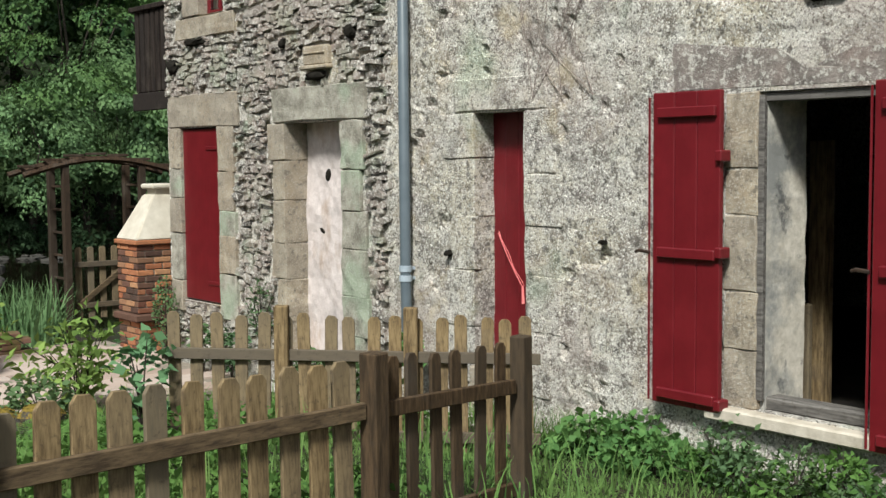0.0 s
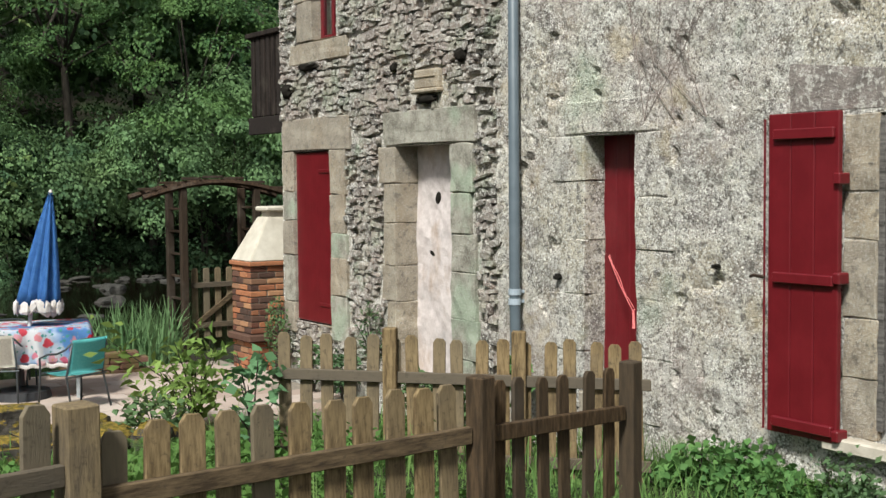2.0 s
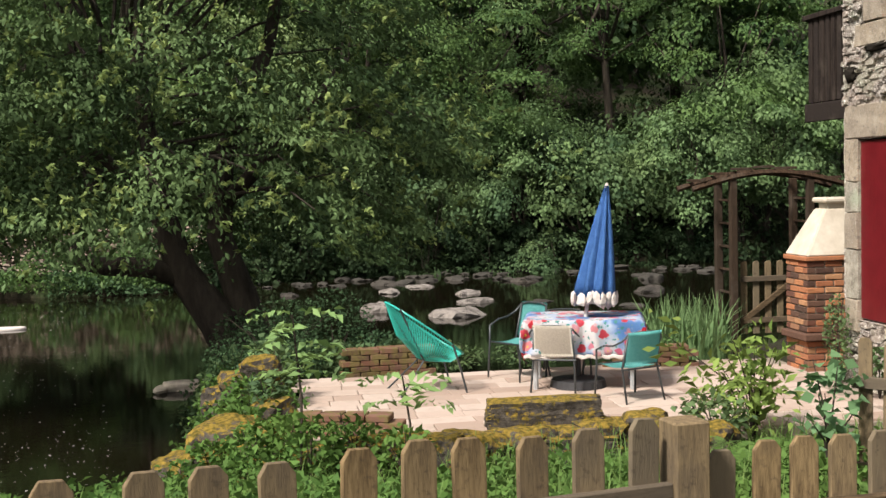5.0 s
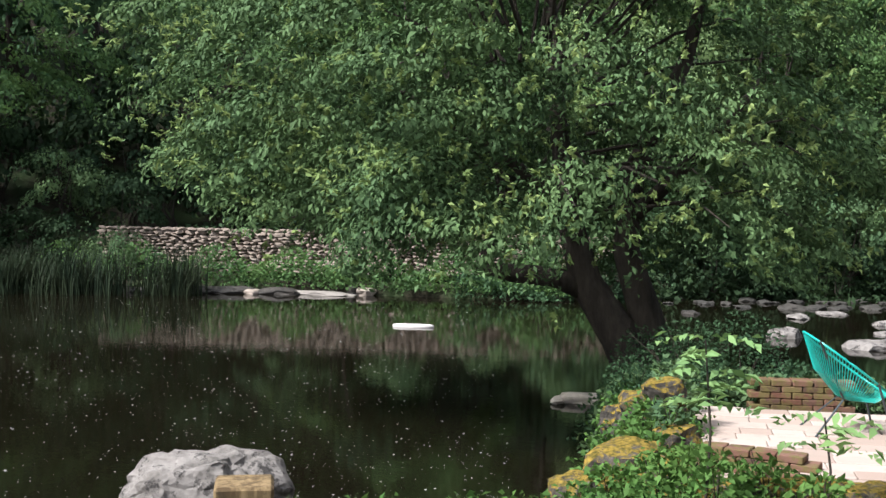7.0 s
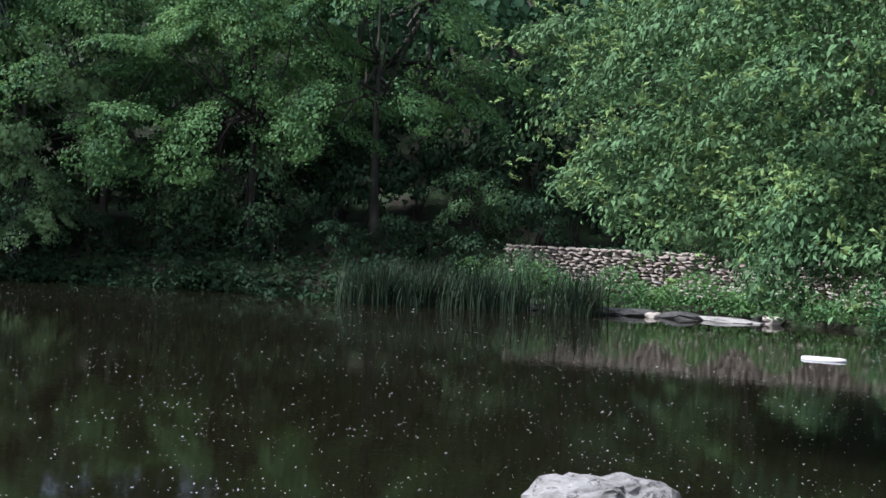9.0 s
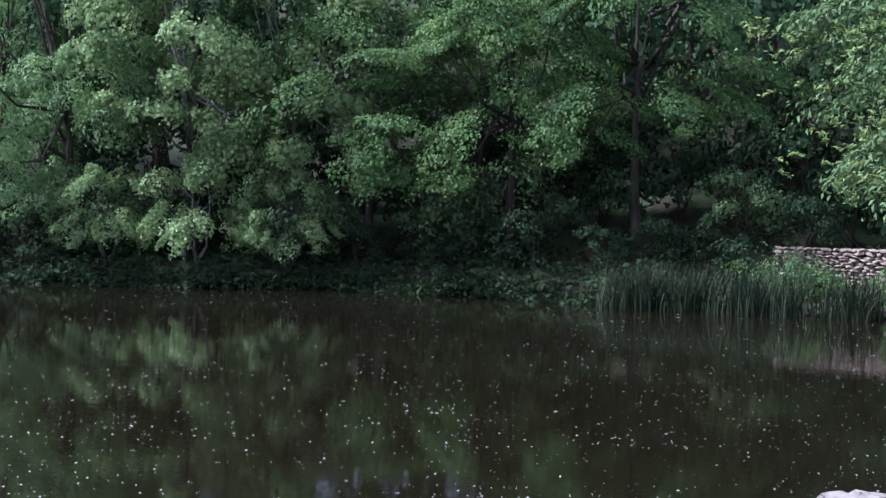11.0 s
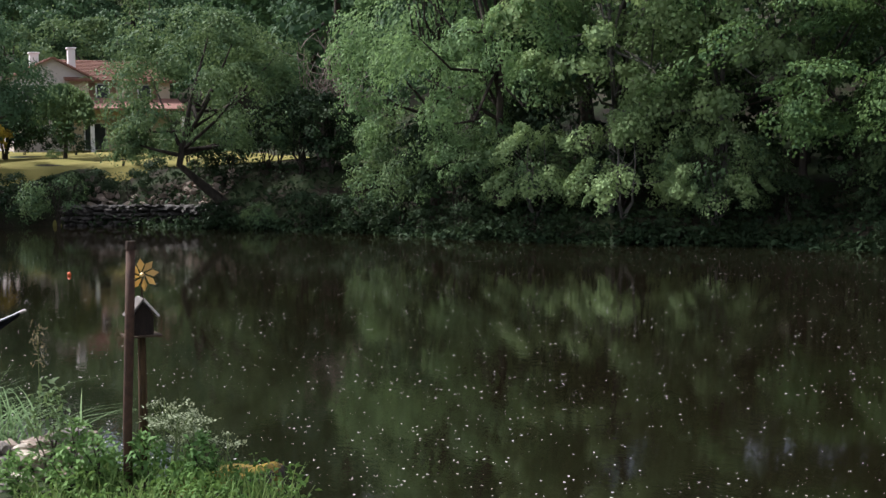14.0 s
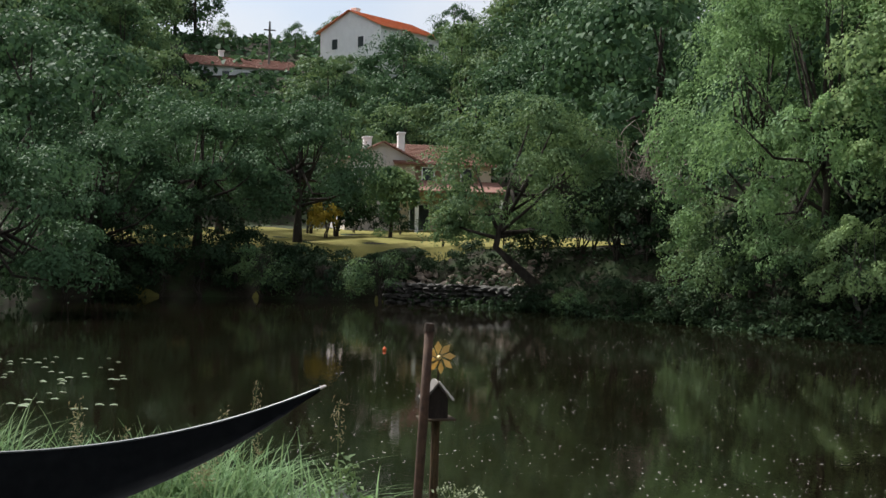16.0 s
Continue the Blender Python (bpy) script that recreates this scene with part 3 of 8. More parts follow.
def height(x, y):
    x, y = np.asarray(x, float), np.asarray(y, float)
    near = side_distance(x, y, NEAR_EDGE)
    far = side_distance(x, y, FAR_EDGE)
    bed = np.full(x.shape, -1.9)
    # the garden: level with the terrace beyond the fence, higher towards the viewer
    land = 0.50 - 0.52 * smooth(4.2, 8.4, y)
    land = land - 0.42 * smooth(-1.4, -4.4, x) * smooth(9, 2, y) - 0.28 * smooth(-6, -9.5, x)
    land = land - 0.25 * smooth(0.1, -1.2, x) * smooth(6, 9, y)
    land = land - 0.24 * smooth(3.9, 5.2, x) * smooth(7.5, 5.5, y)
    flat = smooth(8.4, 8.9, y) * smooth(14, 12.9, y) * smooth(-0.1, 0.4, x)
    land = land + 0.03 * wobble(x, y, 3.0) * (1 - flat) - 0.06 * flat
    land = land - 0.45 * smooth(13.0, 15.0, y)
    shore = smooth(-0.25, 0.5, near)
    h = bed + (land - bed) * shore
    # the far bank: wooded slope, and a lawn with a hill behind it
    lawn = smooth(-46, -54, x)
    wall_bank = smooth(-21, -18.5, x) * smooth(1, -2, x)
    rise = (0.9 - 0.62 * wall_bank) * smooth(-0.3, 1.2, far) + 1.35 * wall_bank * smooth(0.15, 0.5, y - 34.65 - 0.0439 * (x + 18.6))
    rise = rise + (1 - lawn) * (1.2 * smooth(2, 5, far) * (1 - wall_bank) + 0.52 * np.clip(far - 7, 0, 60))
    rise = rise + lawn * (1.9 * smooth(0.5, 3.5, far) + 0.055 * np.clip(far - 3, 0, 32) + 0.40 * np.clip(far - 34, 0, 62) + 0.1 * np.clip(far - 96, 0, 200))
    rise = rise + 0.15 * wobble(x, y, 0.5) * smooth(0, 6, far)
    hf = np.where(far > -0.3, -1.9 + 1.1 * smooth(-0.3, 0.1, far) + rise, -1.9)
    return np.maximum(h, hf)


def ground_z(x, y):
    return float(height(np.array([x]), np.array([y]))[0])


def axis_steps(c, fine, n, reach):
    u = np.linspace(-1, 1, n)
    s = np.sinh(u * 6.2)
    return c + s / s[-1] * reach


gx = axis_steps(0.5, 0.1, 250, 420)
gy = axis_steps(8.0, 0.1, 250, 420)
GX, GY = np.meshgrid(gx, gy, indexing="ij")
GZ = height(GX, GY)
nx, ny = GX.shape
me = bpy.data.meshes.new("ground")
idx = np.arange(nx * ny).reshape(nx, ny)
faces = np.stack([idx[:-1, :-1], idx[1:, :-1], idx[1:, 1:], idx[:-1, 1:]], -1).reshape(-1, 4)
me.vertices.add(nx * ny)
me.vertices.foreach_set("co", np.stack([GX, GY, GZ], -1).astype(np.float32).ravel())
me.loops.add(len(faces) * 4)
me.loops.foreach_set("vertex_index", faces.astype(np.int32).ravel())
me.polygons.add(len(faces))
me.polygons.foreach_set("loop_start", np.arange(0, len(faces) * 4, 4, dtype=np.int32))
me.polygons.foreach_set("use_smooth", np.ones(len(faces), dtype=bool))
me.materials.append(GROUND)
me.update(calc_edges=True)
ground = tagged(new("ground", me), "sloping river banks of dark earth and leaf litter", "ground", kind="structure")

bm = bmesh.new()
bmesh.ops.create_grid(bm, x_segments=2, y_segments=2, size=200)
bmesh.ops.translate(bm, vec=(-40, 20, WATER_Z), verts=bm.verts)
water = tagged(part("water", bm, WATER), "dark brown calm river water reflecting the trees", "river", kind="structure")


# ---------- the stone house ----------
FX = 5.95  # plane of the front wall
Y0, Y1, ZTOP = -4.0, 11.03, 6.6
OPENINGS = {"window": (2.38, 3.21, 0.66, 2.58), "door": (5.24, 5.83, 0.60, 2.54), "niche": (7.62, 8.60, 0.38, 2.54), "left": (9.88, 10.75, 0.68, 2.54), "upper": (9.72, 10.25, 3.70, 5.0)}
BLOCKS = []  # dressed stones: y0, y1, z0, z1


def column(y0, y1, z0, z1, n, seed, ragged=0.08, side=1):
    r = random.Random(seed)
    cuts = [z0 + (z1 - z0) * (q + (r.uniform(-0.2, 0.2) if 0 < q < n else 0)) / n for q in range(n + 1)]
    for a, b in zip(cuts, cuts[1:]):
        d = r.uniform(-ragged, ragged)
        BLOCKS.append((y0 - (d if side < 0 else 0), y1 + (d if side > 0 else 0), a, b))


column(10.755, 11.0, 0.55, 2.54, 5, 1, 0.0)
column(9.58, 9.875, 0.55, 2.54, 5, 2, 0.05, -1)
BLOCKS.append((9.47, 10.99, 2.545, 2.89))
BLOCKS.append((9.50, 10.78, 3.47, 3.69))
column(8.605, 8.82, 0.3, 2.54, 6, 3, 0.06, 1)
column(7.30, 7.615, 0.3, 2.54, 6, 4, 0.07, -1)
BLOCKS.append((7.26, 8.79, 2.545, 2.86))
column(5.835, 6.15, 0.45, 2.54, 5, 5, 0.1, 1)
column(4.90, 5.235, 0.45, 2.54, 5, 6, 0.08, -1)
BLOCKS.append((5.02, 6.05, 2.545, 2.80))
column(3.215, 3.44, 0.66, 2.58, 5, 7, 0.0)
BLOCKS.append((0.9, 3.86, 2.60, 2.93))
column(2.12, 2.375, 0.66, 2.58, 4, 8, 0.05, -1)
column(10.26, 10.62, 3.70, 5.0, 3, 9, 0.05, 1)
RUBBLE_Y = 6.95


def in_rect(y, z, rects, pad=0.0):
    m = np.zeros(np.shape(y), bool)
    for a, b, c, d in rects:
        m |= (y > a - pad) & (y < b + pad) & (z > c - pad) & (z < d + pad)
    return m


def grain2(y, z, seed, f):
    """Smooth value noise on a plane, about -1 to 1."""
    r = np.random.default_rng(seed).uniform(-1, 1, (64, 64))
    u, v = y * f, z * f
    i, j = np.floor(u).astype(int), np.floor(v).astype(int)
    a, b = u - i, v - j
    a, b = a * a * (3 - 2 * a), b * b * (3 - 2 * b)
    g = lambda p, q: r[p % 64, q % 64]
    return (g(i, j) * (1 - a) + g(i + 1, j) * a) * (1 - b) + (g(i, j + 1) * (1 - a) + g(i + 1, j + 1) * a) * b


# front wall: one skin with real openings and reveals
def cut_lines(lo, hi, step, fixed):
    pts = sorted({lo, hi, *[p for p in fixed if lo < p < hi]})
    out = []
    for a, b in zip(pts, pts[1:]):
        n = max(1, round((b - a) / step))
        out += [a + (b - a) * q / n for q in range(n)]
    return np.array(out + [hi])


ys = np.concatenate([cut_lines(Y0, 1.6, 0.3, []), cut_lines(1.6, Y1, 0.032, [v for o in OPENINGS.values() for v in o[:2]])[1:]])
zs = np.concatenate([cut_lines(-0.6, 4.3, 0.034, [v for o in OPENINGS.values() for v in o[2:]]), cut_lines(4.3, ZTOP, 0.3, [5.0])[1:]])
WY, WZ = np.meshgrid(ys, zs, indexing="ij")
relief = 0.008 * grain2(WY, WZ, 1, 3.0) + 0.005 * grain2(WY, WZ, 2, 8.0) + 0.003 * grain2(WY, WZ, 3, 19.0) + 0.003 * grain2(WY, WZ, 4, 31.0)
pit = np.clip(grain2(WY, WZ, 7, 6.0) * 0.6 + grain2(WY, WZ, 8, 13.0) * 0.55 - 0.5, 0, 1)
relief = relief - 0.12 * pit + 0.006 * grain2(WY * 0.45, WZ, 9, 14.0)
calm = ~in_rect(WY, WZ, [o for o in OPENINGS.values()], 0.012) & ~in_rect(WY, WZ, BLOCKS, 0.0)
relief = np.where(calm, relief, 0.0) - np.where((WY > RUBBLE_Y) & (WY < Y1 - 0.02), 0.028, 0.0) * np.where(in_rect(WY, WZ, [o for o in OPENINGS.values()], 0.012), 0, 1)
bm = bmesh.new()
gv = {}
hole = lambda y, z: any(o[0] < y < o[1] and o[2] < z < o[3] for o in OPENINGS.values())
for i in range(len(ys)):
    for j in range(len(zs)):
        gv[i, j] = bm.verts.new((FX - relief[i, j], ys[i], zs[j]))
for i in range(len(ys) - 1):
    for j in range(len(zs) - 1):
        if not hole((ys[i] + ys[i + 1]) / 2, (zs[j] + zs[j + 1]) / 2):
            bm.faces.new((gv[i, j], gv[i, j + 1], gv[i + 1, j + 1], gv[i + 1, j]))
edge = [e for e in bm.edges if e.is_boundary]
r = bmesh.ops.extrude_edge_only(bm, edges=edge)
for v in (g for g in r["geom"] if isinstance(g, bmesh.types.BMVert)):
    v.co.x = FX + 0.5
bmesh.ops.delete(bm, geom=[v for v in bm.verts if not v.link_faces], context="VERTS")
bmesh.ops.recalc_face_normals(bm, faces=bm.faces)
house = empty("stone_house", Matrix.Identity(4), "old stone house with patched lime render and dressed granite openings", "house")
wall_front = part("front_wall", bm, RENDER_MAT, house, "rough weathered lime render over rubble stone")
bm = bmesh.new()
box(bm, FX + 0.5, FX + 7, Y1 - 0.5, Y1 - 0.02, -0.6, ZTOP)
part("gable_wall", bm, RENDER_MAT, house)
bm = bmesh.new()
box(bm, FX + 0.5, FX + 7, Y0 + 0.02, Y0 + 0.5, -0.6, ZTOP)
part("gable_wall", bm, RENDER_MAT, house)
bm = bmesh.new()
box(bm, FX + 6.5, FX + 7, Y0 + 0.5, Y1 - 0.5, -0.6, ZTOP)
part("rear_wall", bm, RENDER_MAT, house)
bm = bmesh.new()
box(bm, FX - 0.35, FX + 7.4, Y0 - 0.3, Y1 + 0.15, ZTOP, ZTOP + 0.25)
part("roof", bm, SLATE, house)
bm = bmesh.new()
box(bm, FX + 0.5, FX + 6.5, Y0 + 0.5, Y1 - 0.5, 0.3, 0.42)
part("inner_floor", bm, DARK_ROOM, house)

# dressed blocks round the openings
for q, (a, b, c, d) in enumerate(BLOCKS):
    r = random.Random(q)
    bm = bmesh.new()
    # jamb stones reach round into the reveal
    into_a = any(abs(a - o[1]) < 0.012 and c >= o[2] - 0.4 and d <= o[3] + 0.01 for o in OPENINGS.values())
    into_b = any(abs(b - o[0]) < 0.012 and c >= o[2] - 0.4 and d <= o[3] + 0.01 for o in OPENINGS.values())
    box(bm, FX - 0.004 - r.uniform(0, 0.014) * (b - a < 2), FX + 0.33, a + (-0.018 if into_a else 0.002), b - (-0.018 if into_b else 0.002), c + 0.002, d - 0.003, 0.007)
    bmesh.ops.subdivide_edges(bm, edges=[e for e in bm.edges if e.calc_length() > 0.12], cuts=2, use_grid_fill=True)
    for v in bm.verts:
        n = noise.noise_vector(v.co * 6.0 + Vector((q, 0, 0))) * 0.016
        v.co += n
    part("granite_block", bm, LINTEL if b - a > 2 else RENDER_MAT if 4.7 < a < 6.2 else GREEN_GRANITE if 7.0 < a < 8.0 or (a > 9.4 and c < 2.0 and q % 2) else GRANITE, house, "long granite lintel" if b - a > 0.9 else "")

# rubble stones of the left-hand part of the front wall
stone_src = []
for q in range(10):
    r = random.Random(100 + q)
    bm = bmesh.new()
    bmesh.ops.create_cube(bm, size=1.0)
    bmesh.ops.subdivide_edges(bm, edges=bm.edges[:], cuts=1, use_grid_fill=True)
    for v in bm.verts:
        c = v.co
        l = max(abs(c.x), abs(c.y), abs(c.z))
        v.co = c * 0.72 + c.normalized() * l * 0.52 * 0.55
        v.co += Vector((r.uniform(-1, 1), r.uniform(-1, 1), r.uniform(-1, 1))) * 0.10
    stone_src.append(mesh_from_bm("rubble_stone", bm, RUBBLE))
rects = list(OPENINGS.values()) + BLOCKS + [(7.78, 8.22, 2.90, 3.24)]
r = random.Random(5)
made, z = [], 0.28
while z < 4.45:
    h = r.uniform(0.028, 0.075)
    y = RUBBLE_Y + r.uniform(-0.1, 0.1)
    while y < Y1 - 0.05:
        w = min(r.choice((0.05, 0.07, 0.09, 0.12, 0.16, 0.22)) * r.uniform(0.75, 1.25), Y1 - y)
        hh = h * r.uniform(0.75, 1.3)
        cy, cz = y + w / 2, z + h / 2 + r.uniform(-0.022, 0.022)
        test = np.array([cy - w * 0.45, cy, cy + w * 0.45])
        if not in_rect(test, np.full(3, cz), rects, 0.012).any() and r.random() > 0.05:
            made.append((cy, cz, w, hh, r.uniform(0.06, 0.09), r.uniform(-13, 13), r.randrange(10), r.uniform(-0.012, 0.012)))
        y += w + r.uniform(0.0, 0.018)
    z += h + 0.002
made.sort(key=lambda s: -(s[2] * s[3]))
src_co = [np.array([v.co[:] for v in me.vertices]) for me in stone_src]
src_poly = [[tuple(p.vertices) for p in me.polygons] for me in stone_src]
rest_co, rest_poly, n0 = [], [], 0
for q, (cy, cz, w, h, d, tilt, src, proud) in enumerate(made):
    m = pose(FX + 0.02 - proud, cy, cz, tilt, 0, tilt * 0.25) @ Matrix.Diagonal((d, w, h, 1))
    if q < 300:
        piece("stone", stone_src[src], house, m)
        continue
    m = np.array(m)
    rest_co.append(src_co[src] @ m[:3, :3].T + m[:3, 3])
    rest_poly += [tuple(n0 + i for i in p) for p in src_poly[src]]
    n0 += len(src_co[src])
me = bpy.data.meshes.new("small_rubble")
me.from_pydata(np.concatenate(rest_co).tolist(), [], rest_poly)
me.materials.append(RUBBLE)
ob = new("small_rubble", me)
ob.parent = house
ob["label"] = "small rubble stones bedded in grey mortar"
tagged(ob, kind="stuff")

# carved plaque, and put-log holes painted as near-black lumps for their shade
bm = bmesh.new()
box(bm, FX - 0.035, FX + 0.05, 7.80, 8.20, 3.04, 3.22, 0.02)
box(bm, FX - 0.06, FX + 0.05, 7.78, 8.22, 3.00, 3.045, 0.014)
box(bm, FX - 0.045, FX - 0.02, 7.83, 8.17, 3.14, 3.16, 0.006)
for v in bm.verts:
    v.co += noise.noise_vector(v.co * 9.0) * 0.012
part("carved_plaque", bm, GRANITE, house, "weathered carved stone plaque")
r = random.Random(8)
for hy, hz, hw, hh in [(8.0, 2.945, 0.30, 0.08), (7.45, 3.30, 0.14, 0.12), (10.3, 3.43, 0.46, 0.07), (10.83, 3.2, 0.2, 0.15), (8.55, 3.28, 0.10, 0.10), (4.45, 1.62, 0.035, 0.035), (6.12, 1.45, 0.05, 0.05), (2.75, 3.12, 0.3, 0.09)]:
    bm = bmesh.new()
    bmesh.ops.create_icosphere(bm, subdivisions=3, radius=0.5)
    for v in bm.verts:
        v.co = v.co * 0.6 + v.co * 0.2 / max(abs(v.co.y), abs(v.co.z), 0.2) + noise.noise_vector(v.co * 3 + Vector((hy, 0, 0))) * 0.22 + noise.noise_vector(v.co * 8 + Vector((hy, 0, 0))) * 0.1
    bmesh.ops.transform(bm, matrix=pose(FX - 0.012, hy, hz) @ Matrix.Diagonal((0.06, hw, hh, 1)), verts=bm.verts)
    part("hollow", bm, HOLE_SHADE, house, "near-black lump painted as the shade in a masonry hole")

# plastered back of the blind doorway
bm = bmesh.new()
box(bm, FX + 0.24, FX + 0.5, 7.625, 8.595, 0.38, 2.535)
bmesh.ops.subdivide_edges(bm, edges=bm.edges[:], cuts=24, use_grid_fill=True)
for v in bm.verts:
    v.co.x += 0.02 * noise.noise(v.co * 3.2) + 0.01 * noise.noise(v.co * 11)
part("plaster_panel", bm, PLASTER, house, "stained off-white plaster filling an old doorway")
# near-black lumps again paint the shade inside holes in the plaster
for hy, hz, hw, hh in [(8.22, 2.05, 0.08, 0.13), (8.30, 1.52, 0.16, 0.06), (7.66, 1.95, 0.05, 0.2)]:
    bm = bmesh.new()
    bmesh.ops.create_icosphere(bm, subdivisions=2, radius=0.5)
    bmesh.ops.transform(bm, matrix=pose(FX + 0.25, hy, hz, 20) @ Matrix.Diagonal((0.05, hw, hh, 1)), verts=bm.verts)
    part("hollow", bm, HOLE_SHADE, house, "near-black lump painted as the shade in a broken plaster hole")

# ---- doors, shutters, windows ----
def planks(parent, w, z1, n, mat, t=0.04, name="plank"):
    for q in range(n):
        bm = bmesh.new()
        box(bm, -t / 2, t / 2, q * w / n + 0.002, (q + 1) * w / n - 0.002, 0, z1, 0.005)
        part(name, bm, mat, parent)


def battened_shutter(y0, y1, z0, z1, x, turn, label, flip=1):
    ob = empty("shutter", pose(x, y0, z0, 0, 0, turn), label, "shutter", "red shutters")
    w, h = y1 - y0, z1 - z0
    planks(ob, w, h, 3, RED)
    for zz in (0.07, h * 0.49, h - 0.13):
        bm = bmesh.new()
        box(bm, -0.052, -0.02, 0.02, w - 0.06, zz - 0.03, zz + 0.035, 0.006)
        part("batten", bm, RED, ob)
    bm = bmesh.new()
    tube(bm, [(-0.06, w - 0.01, 0.02), (-0.06, w - 0.01, h - 0.03)], [0.008, 0.008], 6)
    part("locking_bar", bm, RED, ob, "thin red iron locking bar")
    for zz in (0.05, h * 0.5, h - 0.4):
        bm = bmesh.new()
        box(bm, -0.05, 0.05, -0.03, 0.02, zz - 0.035, zz + 0.035, 0.008)
        part("hinge", bm, RED, ob, "red painted iron hinge")
    bm = bmesh.new()
    tube(bm, [(-0.07, w - 0.02, h * 0.49), (-0.09, w + 0.05, h * 0.495), (-0.09, w + 0.08, h * 0.49)], [0.012, 0.012, 0.01], 6)
    part("catch", bm, IRON, ob, "rusty iron catch")
    return ob


battened_shutter(3.40, 3.935, 0.62, 2.60, FX - 0.085, 0, "open dark red plank shutter folded back on the wall")
battened_shutter(1.85, 2.375, 0.58, 2.60, FX - 0.085, 0, "second dark red plank shutter beside the open window")
ob = empty("shutter", pose(FX + 0.05, 9.90, 0.70), "closed dark red board shutter with iron strap hinges", "shutter", "red shutters")
bm = bmesh.new()
box(bm, -0.02, 0.02, 0.0, 0.83, 0, 1.82, 0.006)
part("board", bm, RED, ob)
for zz in (0.2, 1.62):
    bm = bmesh.new()
    box(bm, -0.032, -0.02, 0.0, 0.3, zz - 0.02, zz + 0.02, 0.004)
    tube(bm, [(-0.03, 0.0, zz - 0.04), (-0.03, 0.0, zz + 0.04)], [0.014, 0.014], 8)
    part("strap_hinge", bm, RED, ob, "red painted strap hinge")

door_1 = empty("door_1", pose(FX + 0.22, 5.24, 0.60), "closed dark red plank door set deep in the wall", "door", kind="structure")
planks(door_1, 0.59, 1.94, 4, RED, 0.045)
bm = bmesh.new()
box(bm, -0.06, -0.02, 0.03, 0.12, 0.75, 1.0, 0.01)
tube(bm, [(-0.07, 0.08, 0.8), (-0.09, 0.08, 0.87), (-0.07, 0.08, 0.96)], [0.012, 0.012, 0.012], 6)
part("latch", bm, IRON, door_1, "dark iron door latch")
bm = bmesh.new()
pts = [(-0.05 - 0.26 * u, 0.50 - 0.56 * u, 1.02 - 0.36 * u - 0.02 * math.sin(u * 3.1)) for u in [q / 12 for q in range(13)]]
tube(bm, pts, [0.003] * 13, 5)
tube(bm, [(p[0] + 0.01, p[1] + 0.008 * math.sin(q), p[2] + 0.012) for q, p in enumerate(pts)], [0.0025] * 13, 5)
tube(bm, [(-0.31, -0.06, 0.67), (-0.31, -0.065, 0.54)], [0.008, 0.012], 6)
part("cord", bm, CORD, door_1, "pink nylon cord tying the door")
bm = bmesh.new()
box(bm, FX - 0.05, FX + 0.2, 5.22, 5.85, 0.40, 0.595, 0.015)
tagged(part("door_step", bm, GRANITE), "worn granite doorstep under the red door", "doorstep")

window_1 = empty("window_1", pose(0, 0, 0), "open unglazed window with a plastered reveal and dark room", "window", kind="structure")
bm = bmesh.new()
box(bm, FX - 0.10, FX + 0.3, 2.2, 3.52, 0.57, 0.655, 0.012)
part("window_sill", bm, PALE_STONE, window_1, "pale worn stone sill")
bm = bmesh.new()
box(bm, FX + 0.06, FX + 0.20, 2.2, 3.20, 0.66, 0.74, 0.01, Matrix.Translation((0, 0, 0)))
part("sill_timber", bm, WOOD_GREY, window_1, "weathered grey timber lying on the sill")
bm = bmesh.new()
vs = box(bm, FX + 0.04, FX + 0.44, 3.165, 3.207, 0.66, 2.58, 0.0)
bmesh.ops.subdivide_edges(bm, edges=bm.edges[:], cuts=14, use_grid_fill=True)
for v in bm.verts:
    v.co.y += 0.012 * noise.noise(v.co * 4) if v.co.y < 3.2 else 0
    v.co.x += 0.03 * noise.noise(v.co * 5) if v.co.x > FX + 0.38 else 0
part("plaster_reveal", bm, LIMEWASH, window_1, "stained white plaster on the window reveal")
bm = bmesh.new()
box(bm, FX + 0.0, FX + 0.038, 3.16, 3.205, 0.72, 2.56, 0.005)
part("window_frame", bm, WOOD_GREY, window_1)
bm = bmesh.new()
box(bm, FX + 0.02, FX + 0.10, 2.385, 3.165, 2.52, 2.57, 0.005)
part("window_frame", bm, WOOD_GREY, window_1)
bm = bmesh.new()
box(bm, FX + 1.1, FX + 1.22, 3.47, 3.60, 0.42, 2.3, 0.01)
tagged(part("timber_post", bm, WOOD_PICKET), "rough brown timber post leaning inside the dark room", "post")
bm = bmesh.new()
box(bm, FX + 0.95, FX + 1.0, 3.48, 3.72, 0.42, 1.2, 0.01)
tagged(part("plank_board", bm, WOOD_PICKET), "old brown board standing inside the window", "board")

window_2 = empty("window_2", pose(0, 0, 0), "upper window with a red frame and net curtain", "window", kind="structure")
for a, b, c, d in [(9.72, 9.77, 3.70, 5.0), (10.20, 10.25, 3.70, 5.0), (9.77, 10.20, 3.70, 3.75), (9.965, 10.005, 3.75, 5.0)]:
    bm = bmesh.new()
    box(bm, FX + 0.10, FX + 0.16, a, b, c, d, 0.005)
    part("window_frame", bm, RED, window_2)
for a, b in ((9.77, 9.965), (10.005, 10.20)):
    bm = bmesh.new()
    box(bm, FX + 0.125, FX + 0.131, a, b, 3.75, 5.0)
    part("pane", bm, GLASS, window_2)
bm = bmesh.new()
